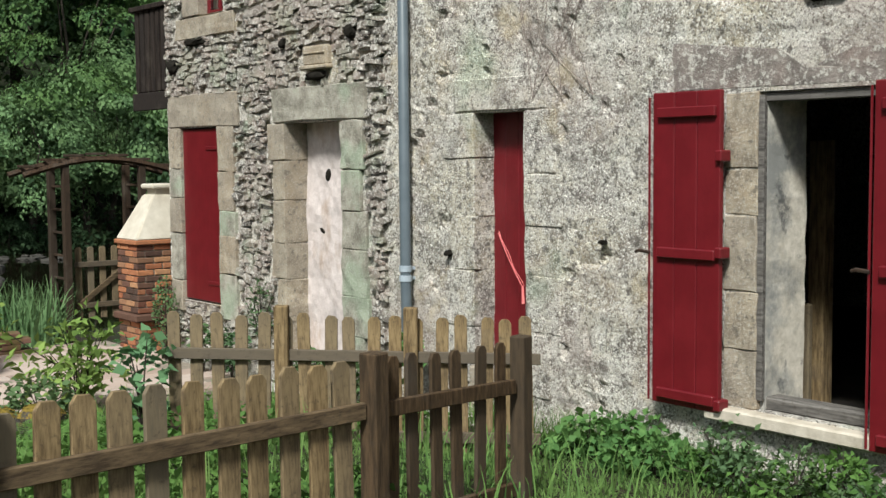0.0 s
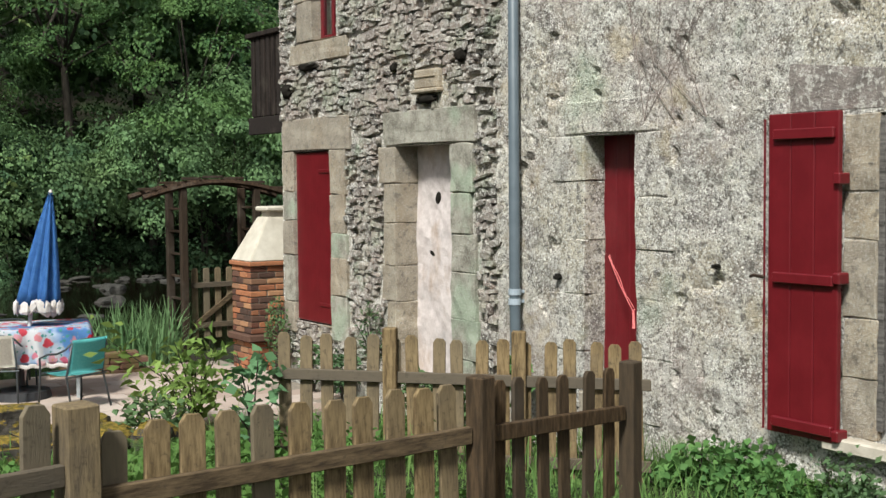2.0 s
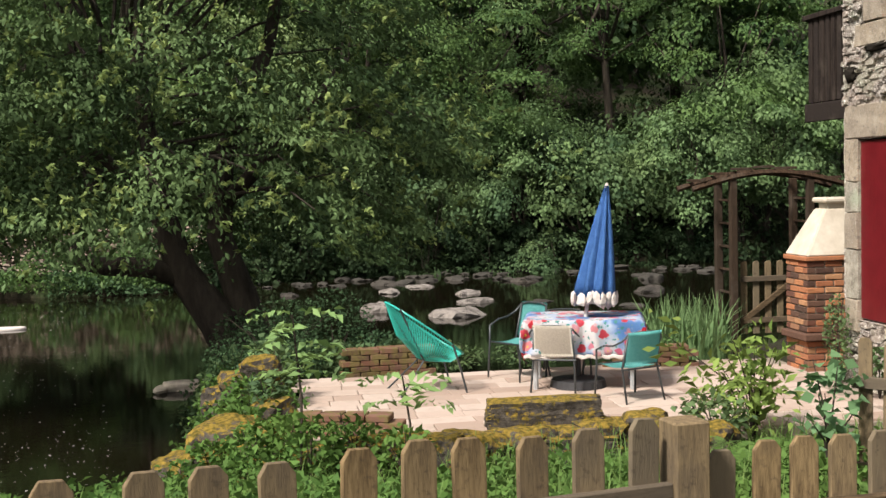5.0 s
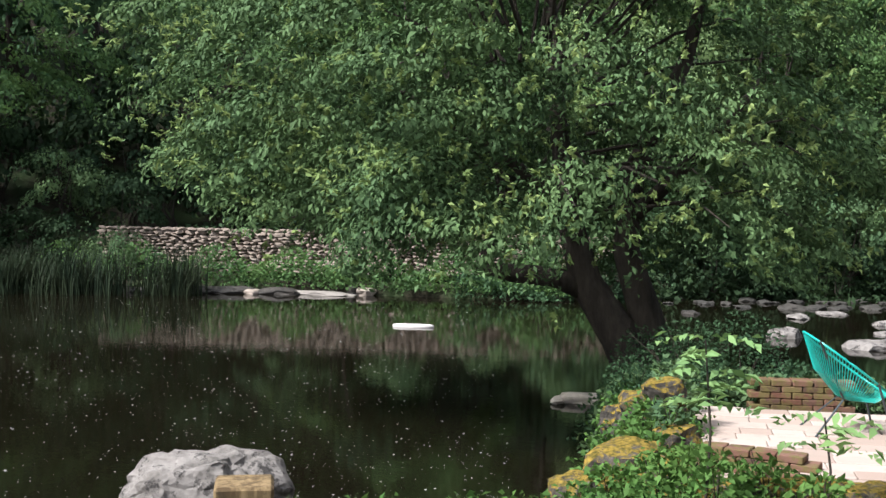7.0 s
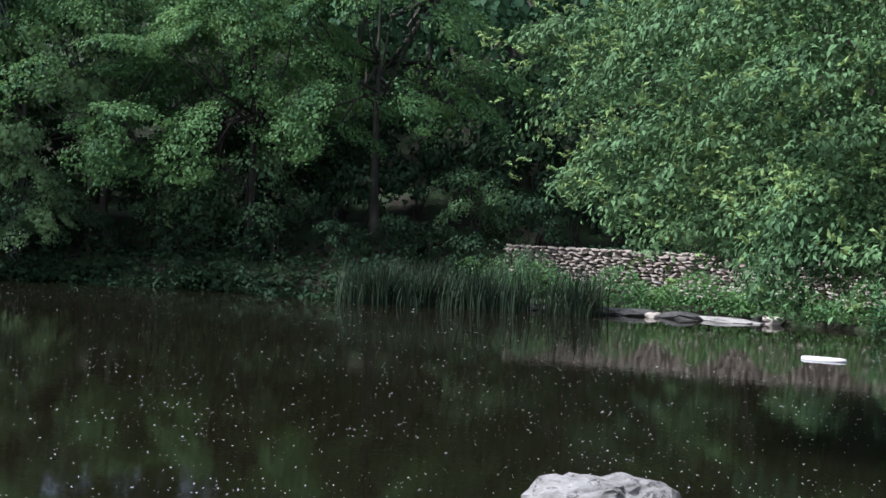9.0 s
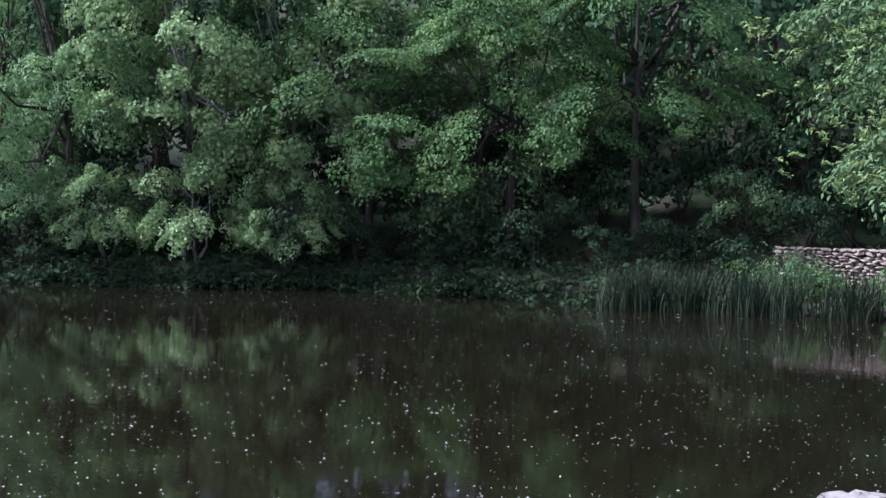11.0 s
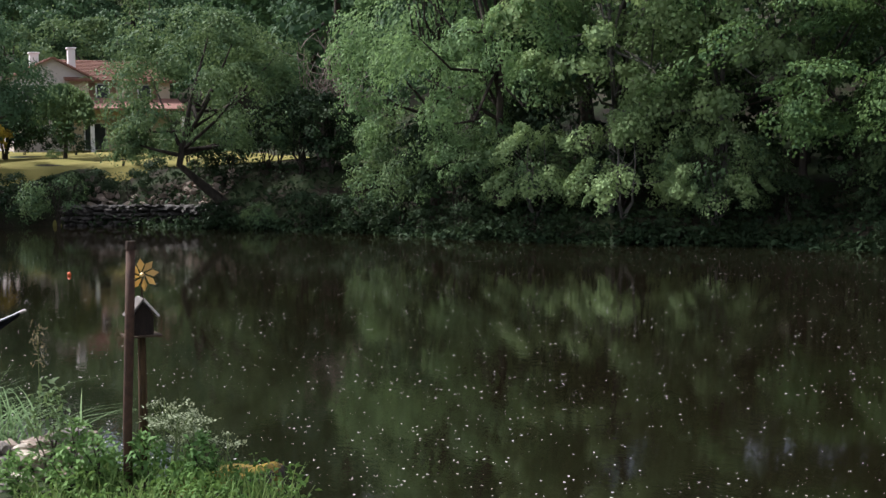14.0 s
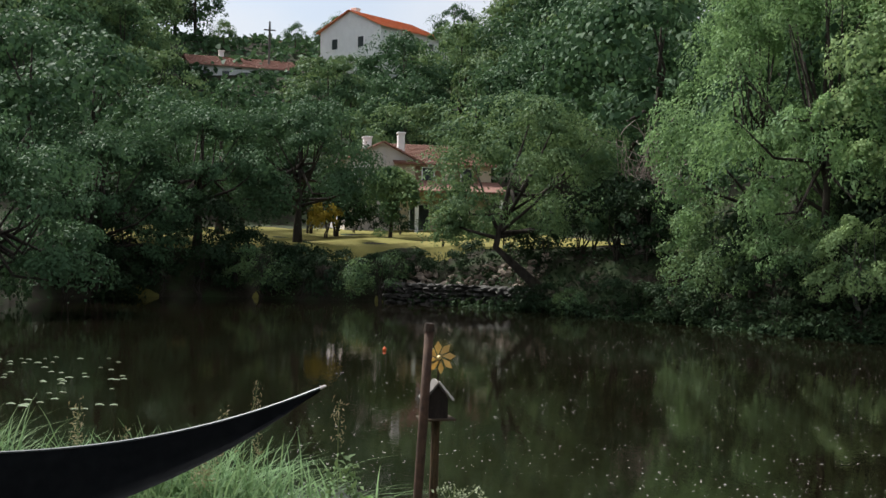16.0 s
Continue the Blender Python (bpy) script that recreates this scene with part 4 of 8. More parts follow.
for q in range(24):
    y = 9.74 + q * 0.5 / 23
    bm.verts.new((FX + 0.22 + 0.012 * math.sin(q * 1.9), y, 3.72))
    bm.verts.new((FX + 0.22 + 0.012 * math.sin(q * 1.9 + 0.4), y, 5.0))
bm.verts.ensure_lookup_table()
for q in range(23):
    bm.faces.new((bm.verts[2 * q], bm.verts[2 * q + 2], bm.verts[2 * q + 3], bm.verts[2 * q + 1]))
bmesh.ops.solidify(bm, geom=bm.faces[:], thickness=0.003)
tagged(part("curtain", bm, LINEN), "pale grey net curtain behind the upper window", "curtain")

# downpipe
pipe = empty("downpipe", pose(FX - 0.075, 6.61, 0), "grey-blue plastic rain downpipe fixed to the wall", "downpipe")
bm = bmesh.new()
tube(bm, [(0.03, -0.03, 0.30), (0, -0.02, 0.55), (0, 0, 1.2), (0, 0, 6.5)], [0.045, 0.045, 0.045, 0.045], 14)
part("pipe", bm, PIPE, pipe, smooth=True)
for zz in (1.22, 1.30, 3.86):
    bm = bmesh.new()
    tube(bm, [(0, 0, zz - 0.025), (0, 0, zz + 0.025)], [0.052, 0.052], 14)
    box(bm, 0, 0.09, -0.02, 0.02, zz - 0.012, zz + 0.012)
    part("collar", bm, PIPE_LIGHT if zz < 2 else PIPE, pipe)

# wooden balcony on the gable
balcony = empty("balcony", pose(6.30, 11.03, 2.95), "dark brown wooden balcony on the gable wall", "balcony")
bm = bmesh.new()
box(bm, 0, 3.2, 0, 1.55, -0.12, 0.0, 0.01)
part("deck", bm, WOOD_BLACK, balcony)
for q in range(11):
    bm = bmesh.new()
    box(bm, -0.015, 0.015, q * 0.14 + 0.01, q * 0.14 + 0.105, 0.06, 1.02, 0.004)
    part("board", bm, WOOD_BLACK, balcony)
for q in range(22):
    bm = bmesh.new()
    box(bm, q * 0.145 + 0.03, q * 0.145 + 0.155, 1.53, 1.56, -0.1, 1.02, 0.004)
    part("board", bm, WOOD_BLACK, balcony)
bm = bmesh.new()
box(bm, -0.03, 0.02, 0, 1.58, -0.16, 0.05, 0.008)
part("rim_board", bm, WOOD_BLACK, balcony)
bm = bmesh.new()
box(bm, -0.05, 0.03, 0, 1.6, 1.02, 1.08, 0.008)
part("handrail", bm, WOOD_BLACK, balcony)

# ---------- picket fences ----------
def picket_mesh(w, h, t, mat, seed):
    r = random.Random(seed)
    bm = bmesh.new()
    c = w * 0.30
    prof = [(-w / 2, 0), (w / 2, 0), (w / 2, h - c * r.uniform(0.9, 1.1)), (w / 2 - c * 0.75, h), (-w / 2 + c * 0.75, h + r.uniform(-0.004, 0.004)), (-w / 2, h - c)]
    f = bm.faces.new([bm.verts.new((x, -t / 2, z)) for x, z in prof])
    rr = bmesh.ops.extrude_face_region(bm, geom=[f])
    bmesh.ops.translate(bm, vec=(0, t, 0), verts=[v for v in rr["geom"] if isinstance(v, bmesh.types.BMVert)])
    bmesh.ops.recalc_face_normals(bm, faces=bm.faces)
    bmesh.ops.bevel(bm, geom=bm.edges[:], offset=0.0025, segments=1, affect="EDGES")
    return mesh_from_bm("picket", bm, mat)


def fence(name, a, b, n, top_a, top_b, tall, label, mat, rail_mat, posts, rail_drop=0.22, w=0.077, rails=2, t=0.02, foot=None):
    """Pickets from a to b on rails; posts at shares of the run: share, height over the pickets, width, wood."""
    (ax, ay), (bx, by) = a, b
    run = math.hypot(bx - ax, by - ay)
    ang = math.degrees(math.atan2(by - ay, bx - ax))
    root = empty(name, pose(ax, ay, top_a - tall, 0, 0, ang), label, "gate" if "gate" in name else "fence", "picket fences")
    src = [picket_mesh(w, tall, t, mat, q) for q in range(3)]
    slope = (top_b - top_a) / run
    rng = random.Random(int(run * 100))
    for q in range(n):
        u = run * (q + 0.5) / n
        piece("picket", src[q % 3], root, pose(u + rng.uniform(-0.008, 0.008), 0, slope * u + rng.uniform(-0.014, 0.014), rng.uniform(-0.6, 0.6), rng.uniform(-1.3, 1.3), rng.uniform(-4, 4)))
    for q in range(rails):
        z = tall - rail_drop - q * 0.52
        bm = bmesh.new()
        box(bm, 0, run, -0.045, -0.012, z - 0.036, z + 0.036, 0.004)
        for v in bm.verts:
            v.co.z += slope * v.co.x
        part("rail", bm, rail_mat, root)
    for u, h, s, m2 in posts:
        bm = bmesh.new()
        zt = tall + h + slope * u * run
        box(bm, u * run - s / 2, u * run + s / 2, -s / 2 - 0.03, s / 2 - 0.03, -0.12, zt, 0.006)
        part("post", bm, m2, root)
    return root


L_FENCE = "weathered wooden picket fence with rounded tops"
fence("picket_fence", (1.17, 2.66), (2.83, 2.90), 11, 1.402, 1.366, 1.0, L_FENCE, WOOD_PICKET, WOOD_RAIL, [(-0.03, 0.10, 0.115, WOOD_PICKET)], 0.22, 0.095)
fence("picket_gate", (2.93, 2.915), (3.93, 3.18), 6, 1.355, 1.29, 0.9, "dark stained wooden picket gate between square posts", WOOD_DARK, WOOD_DARK, [(-0.05, 0.03, 0.092, WOOD_DARK), (1.06, 0.03, 0.085, WOOD_DARK)])
fence("picket_fence", (-1.05, 1.92), (1.06, 2.62), 12, 1.578, 1.505, 1.1, L_FENCE, WOOD_PICKET, WOOD_RAIL, [(0.008, 0.105, 0.115, WOOD_PICKET)], 0.22, 0.100)
fence("picket_fence", (3.40, 5.95), (5.25, 4.35), 17, 1.22, 1.17, 1.05, "older picket fence of pale narrow boards beside the house", WOOD_PICKET, WOOD_RAIL, [(0.32, 0.06, 0.09, WOOD_PICKET), (0.66, 0.06, 0.09, WOOD_PICKET)], 0.26, 0.082)

# ---------- terrace ----------
terrace = empty("terrace", pose(0, 0, 0), "pale pinkish stone paving of the riverside terrace", "paving", kind="structure")
bm = bmesh.new()
box(bm, 0.25, 5.9, 9.0, 12.75, -0.35, 0.0)
part("bed", bm, MORTAR, terrace)
paver = {}
for w, d in ((0.45, 0.28), (0.30, 0.28), (0.60, 0.28)):
    bm = bmesh.new()
    box(bm, -w / 2 + 0.005, w / 2 - 0.005, -d / 2 + 0.005, d / 2 - 0.005, -0.03, 0.022, 0.006)
    paver[w] = mesh_from_bm("paver", bm, FLAG)
r = random.Random(3)
for row in range(13):
    x = 0.3 - r.uniform(0, 0.25)
    while x < 5.85:
        w = r.choice((0.45, 0.30, 0.60))
        if x + w > 0.2 and x + w < 6.0:
            piece("paver", paver[w], terrace, pose(x + w / 2, 9.18 + row * 0.28, r.uniform(-0.004, 0.006), r.uniform(-0.5, 0.5), r.uniform(-0.5, 0.5), r.uniform(-1, 1)))
        x += w


def brick_meshes(l, w, h, mat, n=3):
    out = []
    for q in range(n):
        rr = random.Random(q + 50)
        bm = bmesh.new()
        box(bm, -l / 2, l / 2, -w / 2, w / 2, -h / 2, h / 2, 0.006)
        for v in bm.verts:
            v.co += Vector((rr.uniform(-1, 1), rr.uniform(-1, 1), rr.uniform(-1, 1))) * 0.0035
        out.append(mesh_from_bm("brick", bm, mat))
    return out


EDGE_BRICK = brick_meshes(0.21, 0.10, 0.06, OLD_BRICK)


def brick_edging(a, b, courses, z, label):
    (ax, ay), (bx, by) = a, b
    run, ang = math.hypot(bx - ax, by - ay), math.degrees(math.atan2(by - ay, bx - ax))
    root = empty("brick_edging", pose(ax, ay, z, 0, 0, ang), label, "low wall", "brick edgings of the terrace")
    rr = random.Random(int(run * 77))
    for c in range(courses):
        for s in range(2):
            x = 0.1 + (0.11 if c % 2 else 0)
            while x < run:
                piece("brick", EDGE_BRICK[rr.randrange(3)], root, pose(x, s * 0.11, 0.03 + c * 0.066, rr.uniform(-2, 2), rr.uniform(-2, 2), rr.uniform(-3, 3)))
                x += 0.222
    return root


brick_edging((0.75, 12.75), (1.75, 12.85), 5, 0.0, "low crumbling brick edging at the river side")
brick_edging((3.75, 12.55), (4.75, 12.35), 4, 0.0, "short low brick edging beside the irises")
brick_edging((0.05, 10.1), (1.05, 9.75), 2, 0.02, "two courses of old brick sunk at the terrace edge")
brick_edging((0.05, 9.72), (1.0, 9.45), 1, 0.0, "single course of old brick at the terrace edge")


def lumpy_stone(bm, m, seed, amp=0.18, sub=3, freq=1.4, square=0.52):
    r0 = bmesh.ops.create_icosphere(bm, subdivisions=sub, radius=0.5)
    off = Vector((seed * 3.1, seed * 1.7, seed * 0.9))
    for v in r0["verts"]:
        c = v.co.copy()
        l = max(abs(c.x), abs(c.y), abs(c.z))
        c = c * (0.97 - square) + c * (0.5 / max(l, 1e-4)) * square
        v.co = c + noise.noise_vector(v.co * freq * 2 + off) * amp + noise.noise_vector(v.co * freq * 6 + off) * amp * 0.3
        if sub > 4:
            rough_n = noise.noise(v.co * freq * 5 + off)
            v.co += v.co.normalized() * (0.10 * abs(rough_n) - 0.03) * amp * 3 + noise.noise_vector(v.co * freq * 16 + off) * amp * 0.14
    bmesh.ops.transform(bm, matrix=m, verts=r0["verts"])


def stone_thing(name, x, y, z, size, seed, mat, label, group="", turn=0, amp=0.12, sub=3, cat="stone", square=0.52):
    bm = bmesh.new()
    lumpy_stone(bm, Matrix.Diagonal((*size, 1)), seed, amp, sub, 1.4, square)
    ob = part(name, bm, mat)
    ob.matrix_basis = pose(x, y, z, 0, 0, turn)
    return tagged(ob, label, cat, group)


MOSS_G = "mossy stones round the terrace"
stone_thing("mossy_block", 2.2, 9.02, 0.24, (1.02, 0.36, 0.27), 1, MOSSY, "long squared stone block covered with yellow-green moss", MOSS_G, -3, 0.05, 5, "stone", 0.9)
stone_thing("mossy_block", 2.2, 8.8, 0.02, (1.2, 0.4, 0.16), 2, MOSSY, "flat mossy slab under the long stone block", MOSS_G, -2, 0.06, 4, "stone", 0.85)
r = random.Random(17)
for q in range(17):
    u = q / 16
    x = -0.55 + 3.6 * u
    y = 8.72 - 0.18 * math.sin(u * 5) + r.uniform(-0.08, 0.08)
    s = r.uniform(0.34, 0.56)
    stone_thing("mossy_stone", x, y, 0.06 + r.uniform(-0.03, 0.05) - 0.1 * (u < 0.2), (s, s * 0.8, s * r.uniform(0.45, 0.65)), q + 5, MOSSY, "rough kerb stone patched with yellow moss", MOSS_G, r.uniform(0, 180))
for q, (x, y, z, s) in enumerate([(-0.25, 11.3, 0.05, 0.6), (-0.45, 11.55, -0.1, 0.55), (-0.42, 9.45, -0.12, 0.75), (-0.15, 9.15, -0.1, 0.55), (-0.75, 8.9, -0.2, 0.5), (-0.15, 11.1, 0.3, 0.36), (-0.05, 10.2, 0.0, 0.42), (0.15, 8.5, -0.12, 0.5), (0.75, 8.4, -0.1, 0.42), (1.4, 8.5, -0.1, 0.4), (3.1, 8.5, -0.05, 0.45), (3.4, 8.2, 0.0, 0.4)]):
    stone_thing("mossy_stone", x, y, z + 0.12, (s * 1.1, s * 0.85, s * 0.72), q + 40, MOSSY, "rounded bank stone with ochre moss on top", MOSS_G, q * 37)

# parasol
parasol = empty("parasol", pose(3.15, 11.42, 0.02), "closed blue parasol with a white fringe standing in a black base", "parasol")
bm = bmesh.new()
tube(bm, [(0, 0, 0.05), (0, 0, 1.15)], [0.022, 0.02], 10)
part("pole", bm, FRINGE, parasol)
bm = bmesh.new()
rings = []
for i, (z, rad) in enumerate([(2.12, 0.022), (1.98, 0.045), (1.70, 0.085), (1.38, 0.13), (1.1, 0.165), (0.94, 0.185)]):
    rings.append([bm.verts.new(((rad * (1 + 0.28 * math.cos(a * 8) * min(1, i / 2)) * math.cos(a)), rad * (1 + 0.28 * math.cos(a * 8) * min(1, i / 2)) * math.sin(a), z)) for a in [2 * math.pi * q / 48 for q in range(48)]])
for a, b in zip(rings, rings[1:]):
    for q in range(48):
        bm.faces.new((a[q], b[q], b[(q + 1) % 48], a[(q + 1) % 48]))
bmesh.ops.solidify(bm, geom=bm.faces[:], thickness=0.004)
part("canopy", bm, BLUE, parasol, "folded blue canvas", smooth=True)
bm = bmesh.new()
rr = random.Random(2)
for q in range(26):
    a = 2 * math.pi * q / 26
    rad = 0.185 * (1 + 0.25 * math.cos(a * 8))
    lumpy_stone(bm, pose(rad * math.cos(a), rad * math.sin(a), 0.92 + rr.uniform(-0.04, 0.04), rr.uniform(-20, 20), 0, math.degrees(a)) @ Matrix.Diagonal((0.05, 0.09, 0.16, 1)), q, 0.15, 1)
part("fringe", bm, FRINGE, parasol, "bunched white fringe")
bm = bmesh.new()
tube(bm, [(0, 0, 2.1), (0, 0, 2.15)], [0.026, 0.012], 10)
part("finial", bm, FRINGE, parasol)
bm = bmesh.new()
tube(bm, [(0, 0, 0), (0, 0, 0.08), (0, 0, 0.12)], [0.30, 0.28, 0.06], 24)
tube(bm, [(0, 0, 0.1), (0, 0, 0.3)], [0.04, 0.035], 12)
part("base", bm, BLACK_RUBBER, parasol, "heavy black base")
# the pole leans in its base
for ob in parasol.children:
    if not ob.name.startswith("base"):
        ob.matrix_basis = Matrix.Translation((0.0 if ob.name.startswith("pole") else 0.07, 0, 0)) @ Matrix.Rotation(radians(7.5), 4, "Y")

# table with its cloth
TX, TY, TZ = 3.25, 11.53, 0.73
table = empty("garden_table", pose(TX, TY, 0.022, 0, 0, -16), "grey metal garden table under a flowered cloth", "table")
bm = bmesh.new()
box(bm, -0.58, 0.58, -0.40, 0.40, TZ - 0.06, TZ - 0.025, 0.008)
part("tabletop", bm, TABLE_METAL, table)
for sx in (-1, 1):
    for sy in (-1, 1):
        bm = bmesh.new()
        tube(bm, [(sx * 0.5, sy * 0.33, 0), (sx * 0.5, sy * 0.33, TZ - 0.06)], [0.03, 0.03], 8)
        part("leg", bm, TABLE_METAL, table)
bm = bmesh.new()
nxc, nyc = 60, 48
cl = {}
for i in range(nxc + 1):
    for j in range(nyc + 1):
        u, v = (i / nxc - 0.5) * 1.62, (j / nyc - 0.5) * 1.56
        x, y = max(-0.6, min(0.6, u)), max(-0.42, min(0.42, v))
        over = math.hypot(u - x, v - y)
        z = TZ - over + 0.0
        a = math.atan2(v, u)
        out = 0.035 * math.sin(a * 17) * min(1, over / 0.2) + 0.02 * min(1, over / 0.1) + 0.02
        if over > 0:
            x += out * (u - x) / over
            y += out * (v - y) / over
        cl[i, j] = bm.verts.new((x, y, z + 0.004 * noise.noise(Vector((u * 5, v * 5, 0)))))
for i in range(nxc):
    for j in range(nyc):
        bm.faces.new((cl[i, j], cl[i + 1, j], cl[i + 1, j + 1], cl[i, j + 1]))
bmesh.ops.solidify(bm, geom=bm.faces[:], thickness=0.003)
cloth = tagged(part("tablecloth", bm, FLORAL, smooth=True), "tablecloth printed with red flowers on blue and white", "tablecloth")
cloth.matrix_basis = pose(TX, TY, 0.022, 0, 0, -16)
for sgn in (-1, 1):
    bm = bmesh.new()
    for i in range(0, nxc):
        u = (i / nxc - 0.5) * 1.2
        lumpy_stone(bm, pose(u, sgn * 0.475, TZ - 0.37 + 0.008 * math.sin(i)) @ Matrix.Diagonal((0.03, 0.015, 0.05, 1)), i, 0.1, 1)
    part("trim", bm, FRINGE, cloth, "white lace edging")
    bm = bmesh.new()
    for j in range(40):
        v = (j / 39 - 0.5) * 0.84
        lumpy_stone(bm, pose(sgn * 0.655, v, TZ - 0.22) @ Matrix.Diagonal((0.015, 0.03, 0.05, 1)), j, 0.1, 1)
    part("trim", bm, FRINGE, cloth, "white lace edging")


# garden chairs with a bent tube frame
def garden_chair(x, y, turn, mat, label):
    ob = empty("garden_chair", pose(x, y, 0.022, 0, 0, turn), label, "chair", "chairs round the table")
    for s in (-1, 1):
        bm = bmesh.new()
        tube(bm, [(s * 0.26, -0.25, 0), (s * 0.25, -0.22, 0.42), (s * 0.265, -0.2, 0.60), (s * 0.27, -0.05, 0.66), (s * 0.27, 0.12, 0.68), (s * 0.25, 0.24, 0.74), (s * 0.2, 0.29, 0.82)], [0.012] * 7, 8)
        part("armrest", bm, TUBE_GREY, ob, smooth=True)
        bm = bmesh.new()
        tube(bm, [(s * 0.24, 0.30, 0), (s * 0.22, 0.2, 0.42), (s * 0.2, 0.29, 0.82)], [0.012] * 3, 8)
        part("leg", bm, TUBE_GREY, ob, smooth=True)
    bm = bmesh.new()
    tube(bm, [(-0.2, 0.29, 0.82), (-0.1, 0.31, 0.845), (0.1, 0.31, 0.845), (0.2, 0.29, 0.82)], [0.012] * 4, 8)
    part("back_rail", bm, TUBE_GREY, ob)
    for yy, zz in ((-0.2, 0.415), (0.22, 0.40)):
        bm = bmesh.new()
        tube(bm, [(-0.245, yy, zz), (0.245, yy, zz)], [0.011] * 2, 8)
        part("seat_rail", bm, TUBE_GREY, ob)
    for name, fn in (("seat", lambda u, v: (u * 0.44, -0.22 + 0.44 * v, 0.43 - 0.025 * math.sin(math.pi * v) - 0.015 * (1 - 4 * u * u))), ("backrest", lambda u, v: (u * 0.42, 0.215 + 0.09 * v + 0.03 * (1 - 4 * u * u), 0.45 + 0.40 * v))):
        bm = bmesh.new()
        g = [[bm.verts.new(fn(i / 12 - 0.5, j / 8)) for j in range(9)] for i in range(13)]
        for i in range(12):
            for j in range(8):
                bm.faces.new((g[i][j], g[i + 1][j], g[i + 1][j + 1], g[i][j + 1]))
        bmesh.ops.solidify(bm, geom=bm.faces[:], thickness=0.008)
        part(name, bm, mat, ob, smooth=True)
    ob.scale = (0.96, 0.9, 0.82)
    return ob


garden_chair(2.90, 11.33, 157, CREAM_WEAVE, "garden chair with cream woven back and dark grey tube frame")
garden_chair(3.44, 10.58, 200, TEAL_PALE, "garden chair with pale teal mesh and dark grey tube frame")
garden_chair(2.66, 12.12, 302, TEAL_PALE, "teal garden chair turned away from the table").scale = (0.96, 0.9, 0.96)
garden_chair(3.24, 12.25, -8, CREAM_WEAVE, "cream woven garden chair on the river side of the table")

# string lounge chair
lounge = empty("lounge_chair", pose(1.55, 11.6, 0.022, 0, 0, 98), "teal string lounge chair on thin black legs", "chair")
def oval(a):
    return Vector((0.40 * math.cos(a), 0.0 + 0.40 * math.sin(a), 0.66 + 0.29 * math.sin(a)))
HUB = Vector((0, 0.02, 0.33))
bm = bmesh.new()
pts = [oval(2 * math.pi * q / 40) for q in range(41)]
tube(bm, pts, [0.011] * 41, 6, False)
part("rim", bm, TEAL, lounge, "teal wound rim")
for q in range(88):
    bm = bmesh.new()
    a = 2 * math.pi * q / 88
    o = oval(a)
    h = HUB + Vector((0.06 * math.cos(a), 0.06 * math.sin(a), 0.02 * math.sin(a)))
    mid = (o + h) / 2 + Vector((0.05 * math.cos(a), 0.05 * math.sin(a), -0.05))
    tube(bm, [o, mid, h], [0.0042] * 3, 4, False)
    part("string", bm, TEAL, lounge)
bm = bmesh.new()
tube(bm, [HUB + Vector((0.06 * math.cos(a), 0.06 * math.sin(a), 0.02 * math.sin(a))) for a in [2 * math.pi * q / 16 for q in range(17)]], [0.01] * 17, 6, False)
part("hub_ring", bm, TUBE_GREY, lounge)
for s in (-1, 1):
    bm = bmesh.new()
    tube(bm, [(s * 0.30, -0.36, 0), (s * 0.30, -0.30, 0.25), (s * 0.36, -0.20, 0.52)], [0.011] * 3, 8)
    part("leg", bm, TUBE_GREY, lounge)
    bm = bmesh.new()
    tube(bm, [(s * 0.28, 0.34, 0), (s * 0.10, 0.04, 0.33), (s * 0.30, 0.33, 0.90)], [0.011] * 3, 8)
    part("leg", bm, TUBE_GREY, lounge)

# brick grill with a cream hood
grill = empty("brick_grill", pose(5.62, 11.45, 0.0), "brick garden grill with a cream concrete hood by the gable", "grill")
FACE = brick_meshes(0.205, 0.09, 0.058, BRICK)
def brick_box(x0, x1, y0, y1, z0, z1, seed, parent):
    rr = random.Random(seed)
    bm = bmesh.new()
    box(bm, x0 + 0.012, x1 - 0.012, y0 + 0.012, y1 - 0.012, z0, z1)
    core = part("masonry_core", bm, MORTAR, parent)
    n = int((z1 - z0) / 0.068)
    for c in range(n):
        z = z0 + 0.034 + c * (z1 - z0) / n
        for side in (0, 1):
            length = (x1 - x0) if side == 0 else (y1 - y0)
            u = 0.105 if c % 2 else 0.0
            while u < length - 0.02:
                a, b = max(u, 0.0), min(u + 0.205, length)
                if b - a > 0.04:
                    m = pose(x0 + (a + b) / 2, y0 + 0.045 - rr.uniform(0, 0.004), z) if side == 0 else pose(x0 + 0.045 - rr.uniform(0, 0.004), y0 + (a + b) / 2, z, 0, 0, 90)
                    piece("brick", FACE[rr.randrange(3)], parent, m @ Matrix.Diagonal(((b - a) / 0.212, 1, 1, 1)))
                u += 0.215
            if c % 2:
                m = pose(x0 + 0.05, y0 + 0.045, z) if side == 0 else pose(x0 + 0.045, y0 + 0.05, z, 0, 0, 90)
                piece("brick", FACE[0], parent, m @ Matrix.Diagonal((0.44, 1, 1, 1)))
brick_box(0.16, 0.85, 0.10, 0.62, 0.0, 0.36, 1, grill)
brick_box(0.16, 0.85, 0.10, 0.62, 0.45, 1.24, 2, grill)
bm = bmesh.new()
box(bm, 0.10, 0.87, 0.03, 0.64, 0.365, 0.445, 0.012)
part("slab", bm, BRICK, grill, "sooty red tiled shelf")
bm = bmesh.new()
box(bm, 0.13, 0.87, 0.07, 0.64, 1.24, 1.29, 0.008)
part("ledge", bm, BRICK, grill)
bm = bmesh.new()
